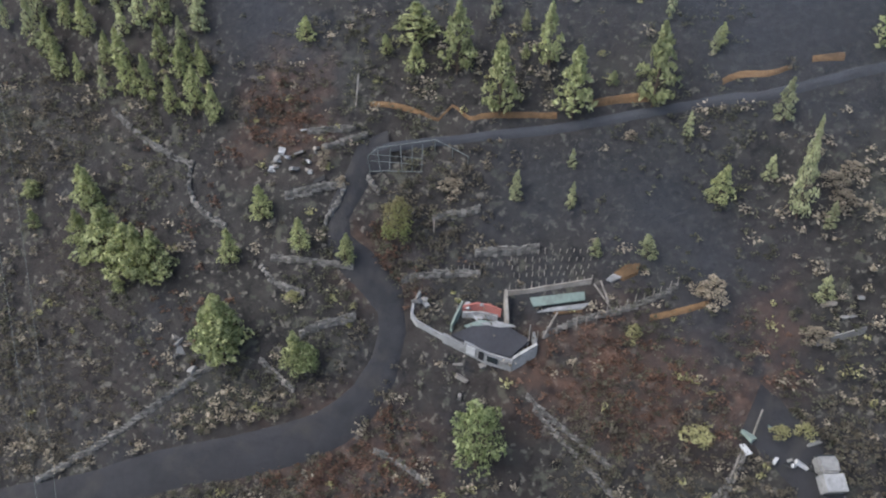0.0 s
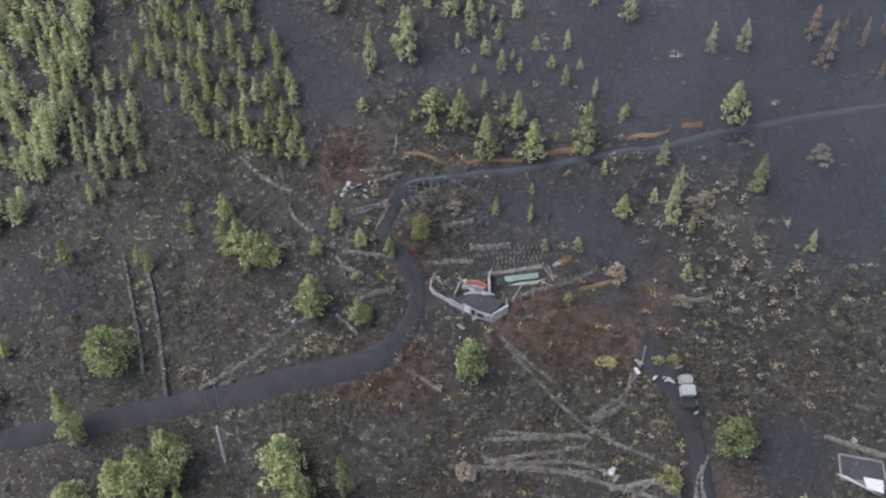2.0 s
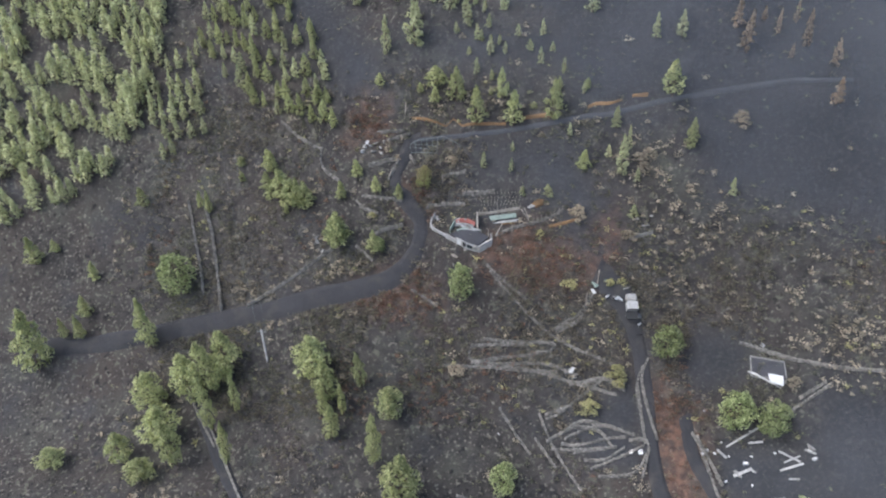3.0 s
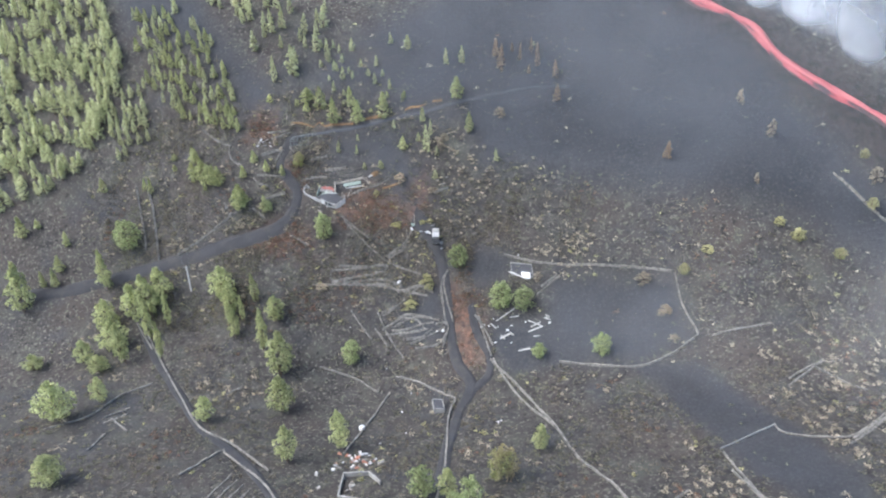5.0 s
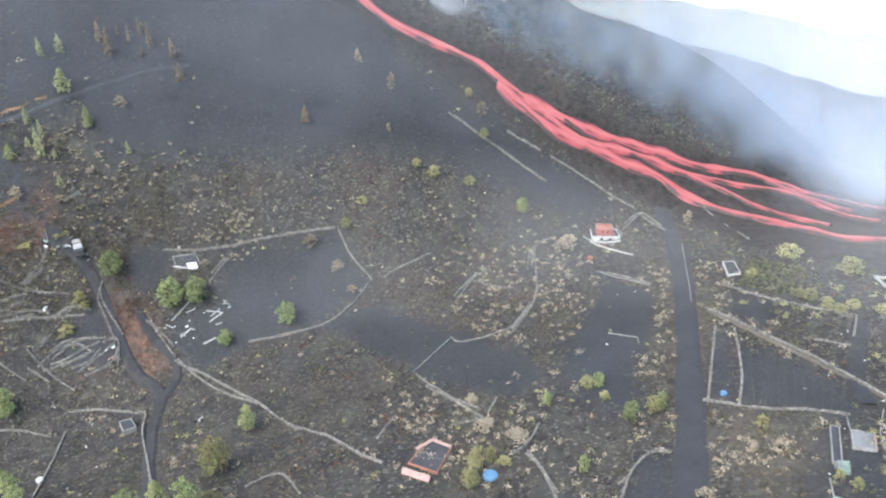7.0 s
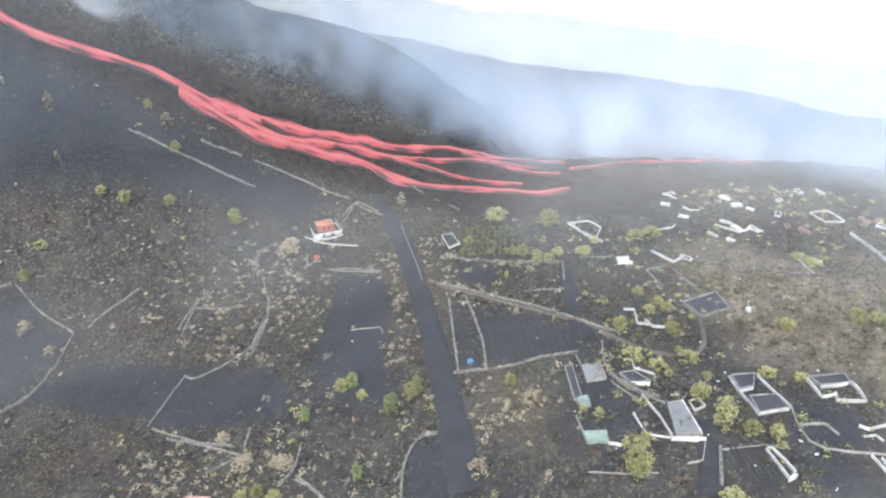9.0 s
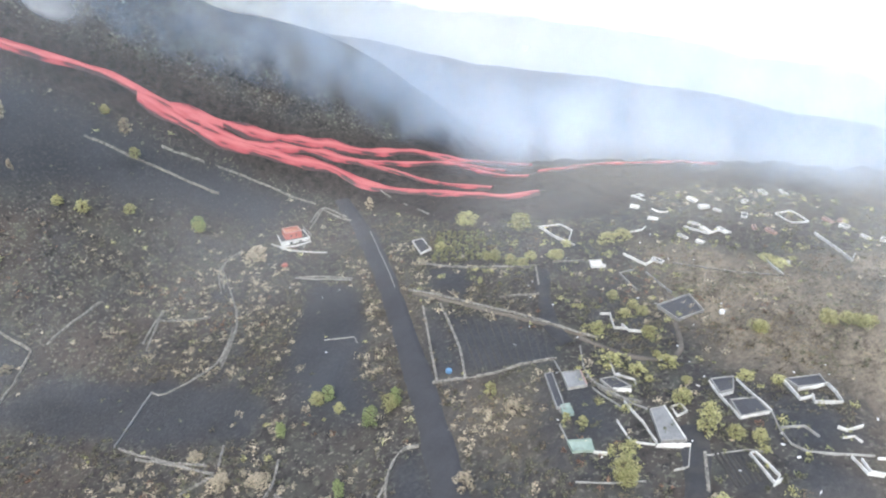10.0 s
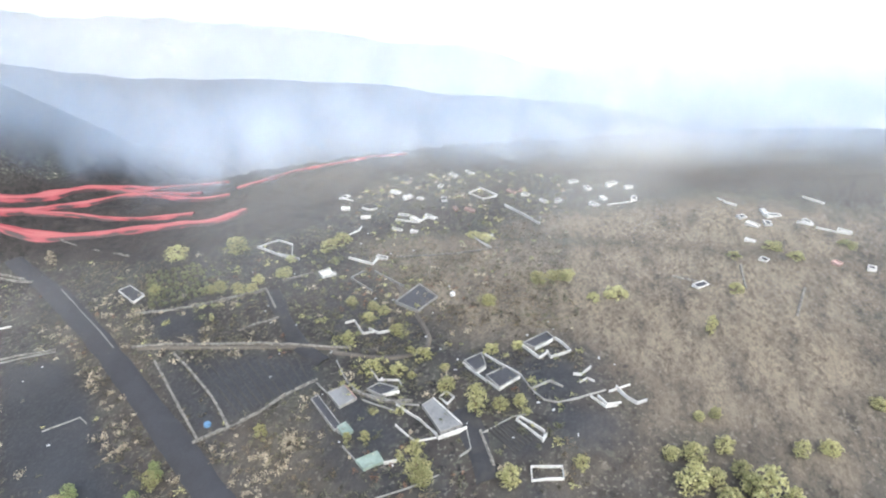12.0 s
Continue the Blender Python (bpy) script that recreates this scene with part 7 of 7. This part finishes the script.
# ---- ploughed plots ----
for k in range(11):
    u = k / 10
    a0, b0 = ((146.4, -56.7), (145.6, -76.2)), ((131.4, -70.9), (138.2, -80.7))
    p, q = [(e0[0] + (e1[0] - e0[0]) * u, e0[1] + (e1[1] - e0[1]) * u) for e0, e1 in (a0, b0)]
    strip("furrow_ridge", [p, ((p[0] + q[0]) / 2, (p[1] + q[1]) / 2), q], 0.45, FURROW, 0.08, "brown ridge of a ploughed plot under ash", "field", crown=0.06, ragged=1.6, avoid=False)
for k in range(8):
    u = k / 7
    a0, b0 = ((124.2, -111.0), (125.6, -115.4)), ((119.8, -114.9), (123.1, -118.1))
    p, q = [(e0[0] + (e1[0] - e0[0]) * u, e0[1] + (e1[1] - e0[1]) * u) for e0, e1 in (a0, b0)]
    strip("furrow_ridge", [p, ((p[0] + q[0]) / 2, (p[1] + q[1]) / 2), q], 0.3, FURROW, 0.15, "brown ridge of a ploughed plot under ash", "field", crown=0.1, ragged=0.8, avoid=False)
for k in range(8):
    u = k / 7
    a0, b0 = ((-4.2, -22.4), (8.1, -35.5)), ((-6.1, -30.6), (6.3, -40.0))
    p, q = [(e0[0] + (e1[0] - e0[0]) * u, e0[1] + (e1[1] - e0[1]) * u) for e0, e1 in (a0, b0)]
    stone_wall([p, q], 0.45, 0.35, label="low stone row of a terraced vineyard")


# ---- the town on the far hillside ----
def far_town():
    rng = random.Random(77)
    verts, faces = [], []
    for _ in range(170):
        bearing, t = rng.choice([rng.gauss(68, 4), rng.gauss(80, 5), rng.uniform(52, 100)]), rng.uniform(0.55, 0.99)
        profile = crest(HILL_CREST, 900)
        top = np.interp(bearing, [p[0] for p in profile], [p[1] for p in profile])
        d = 640 + 260 * t
        z = -330 + (top + 330) * t ** 1.15
        box_into(verts, faces, (48 + math.sin(radians(bearing)) * d, -115 + math.cos(radians(bearing)) * d, z + 3), (rng.uniform(1.6, 4.6), rng.uniform(1.2, 2.6), rng.uniform(0.8, 1.8)), rng.uniform(0, 3), 0.0, rng)
    tagged(part("far_town", mesh_from("far_town", verts, faces), WHITEWASH), "scattered white houses of a distant town", "houses", kind="stuff")


far_town()


# ---- smoke over the lava, and added haze sheets ----
def smoke(centre, width, high, turn, mat, sway=0.12, low=None):
    """A drifting bank of smoke or a sheet of added haze: a billowing curtain, wavy in plan and leaning as it rises; its
    foot lies on the land or at a height.
    """
    verts, uvs, faces = [], [], []
    cols, rows = 28, 14
    c, s = math.cos(turn), math.sin(turn)
    for j in range(rows):
        for i in range(cols):
            u, v = i / (cols - 1), j / (rows - 1)
            w = (u - 0.5) * width * (1 + 0.25 * v)
            off = width * sway * noise.noise(Vector((u * 3 + centre[0], v * 2, centre[1] * 0.1))) + high * 0.25 * v * v
            x, y = w * c - off * s, w * s + off * c
            foot = low if low is not None else max(ground(centre[0] + x, centre[1] + y) - centre[2] - 0.5, -9.0)
            verts.append((x, y, foot + v * high))
            uvs.append((u, v))
            if i and j:
                a = (j - 1) * cols + i - 1
                faces.append((a, a + 1, a + cols + 1, a + cols))
    me = mesh_from("smoke", verts, faces, uvs)
    me.shade_smooth()
    ob = part("smoke", me, mat)
    ob.matrix_basis = Matrix.Translation(centre)
    return tagged(ob, "pale sheet for lava smoke and added haze", "smoke", "smoke banks", "stuff")


BLUE_SMOKE = smoke_haze_veil("blue_smoke", (0.19, 0.235, 0.30), 0.38, 0.10, 1.0, 0.30, 0.66, 5.0, 0.5)
PALE_SMOKE = smoke_haze_veil("pale_smoke", (0.30, 0.33, 0.375), 0.34, 0.085, 2.0, 0.32, 0.66, 5.0, 0.4)
WHITE_PLUME = smoke_haze_veil("white_plume", (0.42, 0.435, 0.46), 0.85, 0.07, 11.0, 0.25, 0.6, 5.0, 0.5)
PLUME = smoke_haze_veil("smoke_plume", (0.25, 0.292, 0.352), 0.42, 0.085, 8.0, 0.35, 0.68, 5.0, 0.35)
# haze and mist veils: for sheets added to pale the distance
SLOPE_HAZE = smoke_haze_veil("slope_haze", (0.27, 0.285, 0.31), 0.10, 0.02, 9.0, -0.4, 0.6, 2.2, 1.0)
BLUE_HAZE = smoke_haze_veil("blue_haze", (0.31, 0.335, 0.375), 0.5, 0.014, 10.0, 0.1, 0.8, 3.5, 1.0)
THIN_HAZE = smoke_haze_veil("thin_haze", (0.215, 0.229, 0.25), 0.34, 0.012, 3.0, 0.2, 0.8, 3.0, 1.0)
MIST = smoke_haze_veil("mist", (0.50, 0.488, 0.46), 0.23, 0.02, 4.0, 0.1, 0.75, 3.0, 1.0)
FAR_HAZE = smoke_haze_veil("far_haze", (0.42, 0.425, 0.43), 0.46, 0.004, 7.0, 0.1, 0.7, 4.0, 1.0)
COOL_MIST = smoke_haze_veil("cool_mist", (0.38, 0.415, 0.46), 0.22, 0.02, 12.0, 0.1, 0.75, 3.0, 1.0)
THIN_MIST = smoke_haze_veil("thin_mist", (0.44, 0.435, 0.425), 0.085, 0.02, 5.0, 0.1, 0.75, 3.0, 1.0)
for spot, w, h, turn, mat in (
    ((123.74, 66.52, -0.94), 40, 18, -0.4, PALE_SMOKE),
    ((118.96, 72.36, 5.16), 40, 16, -0.4, PALE_SMOKE),
    ((145.24, 54.74, -11.27), 40, 18, -0.6, BLUE_SMOKE),
    ((155.51, 48.26, -17.27), 46, 24, -0.7, BLUE_SMOKE),
    ((172.01, 38.22, -26.44), 60, 32, -0.7, BLUE_SMOKE),
    ((183.95, 31.46, -32.47), 60, 36, -0.8, PALE_SMOKE),
    ((198.15, 20.87, -41.97), 70, 38, -0.8, BLUE_SMOKE),
    ((212.21, 14.13, -47.23), 70, 40, -0.9, BLUE_SMOKE),
    ((227.18, 7.1, -52.84), 80, 44, -1.0, PALE_SMOKE),
    ((247.52, 0.15, -61.12), 80, 44, -1.0, BLUE_SMOKE),
    ((236.82, -23.17, -56.23), 80, 48, -1.1, PALE_SMOKE),
    ((217.72, -37.57, -50.74), 60, 30, -1.1, PALE_SMOKE),
    ((218.57, -38.25, -50.65), 44, 34, -1.2, PALE_SMOKE),
    ((236.01, -43.74, -51.37), 70, 46, -1.25, PALE_SMOKE),
    ((240.37, -59.87, -48.95), 80, 48, -1.35, BLUE_SMOKE),
    ((231.55, -78.56, -44.86), 80, 50, -1.45, PALE_SMOKE),
    ((229.33, -94.81, -42.53), 80, 52, -1.5, PALE_SMOKE),
    ((227.45, -107.3, -40.67), 80, 50, -1.55, BLUE_SMOKE),
    ((224.84, -120.78, -38.43), 90, 48, -1.6, PALE_SMOKE),
    ((221.06, -136.32, -35.53), 90, 44, -1.7, PALE_SMOKE),
    ((216.82, -152.07, -32.44), 100, 40, -1.8, BLUE_SMOKE),
    ((212.76, -167.98, -29.41), 100, 38, -1.85, PALE_SMOKE),
    ((208.93, -185.19, -26.35), 100, 36, -1.95, BLUE_SMOKE),
    ((234.86, -54.49, -49.04), 60, 40, -1.3, PALE_SMOKE),
    ((227.6, -88.74, -43.39), 60, 34, -1.45, PALE_SMOKE),
    ((223.22, -114.93, -39.59), 60, 32, -1.55, PALE_SMOKE),
    ((225.29, -133.81, -35.85), 70, 34, -1.65, PALE_SMOKE),
    ((219.52, -147.12, -33.35), 70, 34, -1.7, PALE_SMOKE),
    ((220.15, -160.58, -30.59), 80, 34, -1.8, PALE_SMOKE),
    ((214.52, -174.68, -28.06), 80, 32, -1.85, PALE_SMOKE),
    ((215.29, -183.6, -26.42), 90, 32, -1.9, PALE_SMOKE),
    ((211.23, -193.11, -24.88), 90, 30, -1.95, PALE_SMOKE),
):
    smoke(Vector(spot) + Vector((math.sin(-turn), math.cos(turn), 0)) * 2, w, h, turn, mat)


def about(bearing, dist, z):
    return Vector((48 + math.sin(radians(bearing)) * dist, -115 + math.cos(radians(bearing)) * dist, z))


# haze sheets added to pale the cinder slope and what lies behind
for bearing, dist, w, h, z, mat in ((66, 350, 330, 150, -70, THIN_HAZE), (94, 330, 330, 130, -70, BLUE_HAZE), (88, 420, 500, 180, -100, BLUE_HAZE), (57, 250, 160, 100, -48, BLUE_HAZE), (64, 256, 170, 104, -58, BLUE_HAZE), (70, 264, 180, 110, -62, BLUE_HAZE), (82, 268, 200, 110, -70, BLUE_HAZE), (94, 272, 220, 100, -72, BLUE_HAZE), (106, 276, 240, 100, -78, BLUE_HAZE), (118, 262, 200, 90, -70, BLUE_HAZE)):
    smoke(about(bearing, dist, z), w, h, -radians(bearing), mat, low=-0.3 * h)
for bearing, dist, w, h in ((44, 214, 50, 34), (49, 222, 60, 40), (53, 214, 60, 44), (57, 224, 70, 48), (61, 210, 60, 44), (66, 226, 70, 50), (72, 232, 80, 52), (79, 236, 80, 52), (86, 240, 90, 54), (92, 236, 60, 62), (98, 244, 90, 50), (108, 246, 100, 46)):
    smoke(about(bearing, dist, ground(*about(bearing, dist, 0)[:2])), w, h, -radians(bearing), PLUME)
for spot, w, h, turn in (((112, 76), 34, 16, -0.5), ((122, 70.5), 36, 17, -0.5), ((134, 65), 38, 18, -0.5)):
    smoke(Vector((*spot, ground(*spot))), w, h, turn, WHITE_PLUME)
# haze sheets added to lighten the upper ash slope
for spot, w, h, turn in (((84, 42), 160, 46, -0.2), ((112, 42), 130, 44, -0.4), ((70, 56), 160, 50, -0.15), ((106, 60), 130, 46, -0.35)):
    smoke(Vector((*spot, ground(*spot))), w, h, turn, SLOPE_HAZE, 0.04)
# far haze sheets added to fade the hillside into the backdrop
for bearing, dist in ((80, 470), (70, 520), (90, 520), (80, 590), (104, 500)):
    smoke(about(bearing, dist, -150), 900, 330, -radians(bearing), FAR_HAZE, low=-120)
# mist sheets added to brighten the middle distance as haze would
for dist, mat, bearings in ((110, THIN_MIST, (84, 108)), (122, THIN_MIST, (24, 52, 80, 108)), (134, THIN_MIST, (24, 52, 80)), (134, MIST, (112,)), (146, THIN_MIST, (24, 52)), (146, MIST, (82, 112)), (158, MIST, (86, 112)), (170, MIST, (90, 112)), (182, COOL_MIST, (98, 116)), (192, COOL_MIST, (90, 112)), (200, COOL_MIST, (106, 120))):
    for bearing in bearings:
        smoke(about(bearing, dist, ground(*about(bearing, dist, 0)[:2])), dist * 0.8, 24, -radians(bearing), mat, 0.05)


# ---- scraps of board and plastic strewn by the lane ----
def scraps(poly, count, seed):
    rng = random.Random(seed)
    verts, faces = [], []
    for x, y in scattered(poly, count, rng, 1.0):
        box_into(verts, faces, (x, y, ground(x, y) + 0.06), (rng.uniform(0.08, 0.3), rng.uniform(0.06, 0.16), rng.uniform(0.03, 0.08)), rng.uniform(0, 3.1), 0.3, rng)
    tagged(part("scraps", mesh_from("scraps", verts, faces), PLASTIC), "white scraps of board strewn over the ash", "debris", kind="stuff")


scraps([(9.6, 39.9), (34.0, 37.4), (34.0, 18.7), (33.7, -19.8), (15.4, -21.4)], 16, 6)
scraps([(45.8, 29.7), (63.0, 25.7), (62.0, 12.8), (48.3, 17.2)], 14, 16)
scraps([(136.9, 14.6), (168.8, -8.9), (128.3, -48.7), (106.8, -28.1)], 8, 7)
scraps([(167.7, -41.2), (196.3, -84.9), (141.0, -131.2), (116.1, -121.6), (117.5, -87.7)], 40, 8)
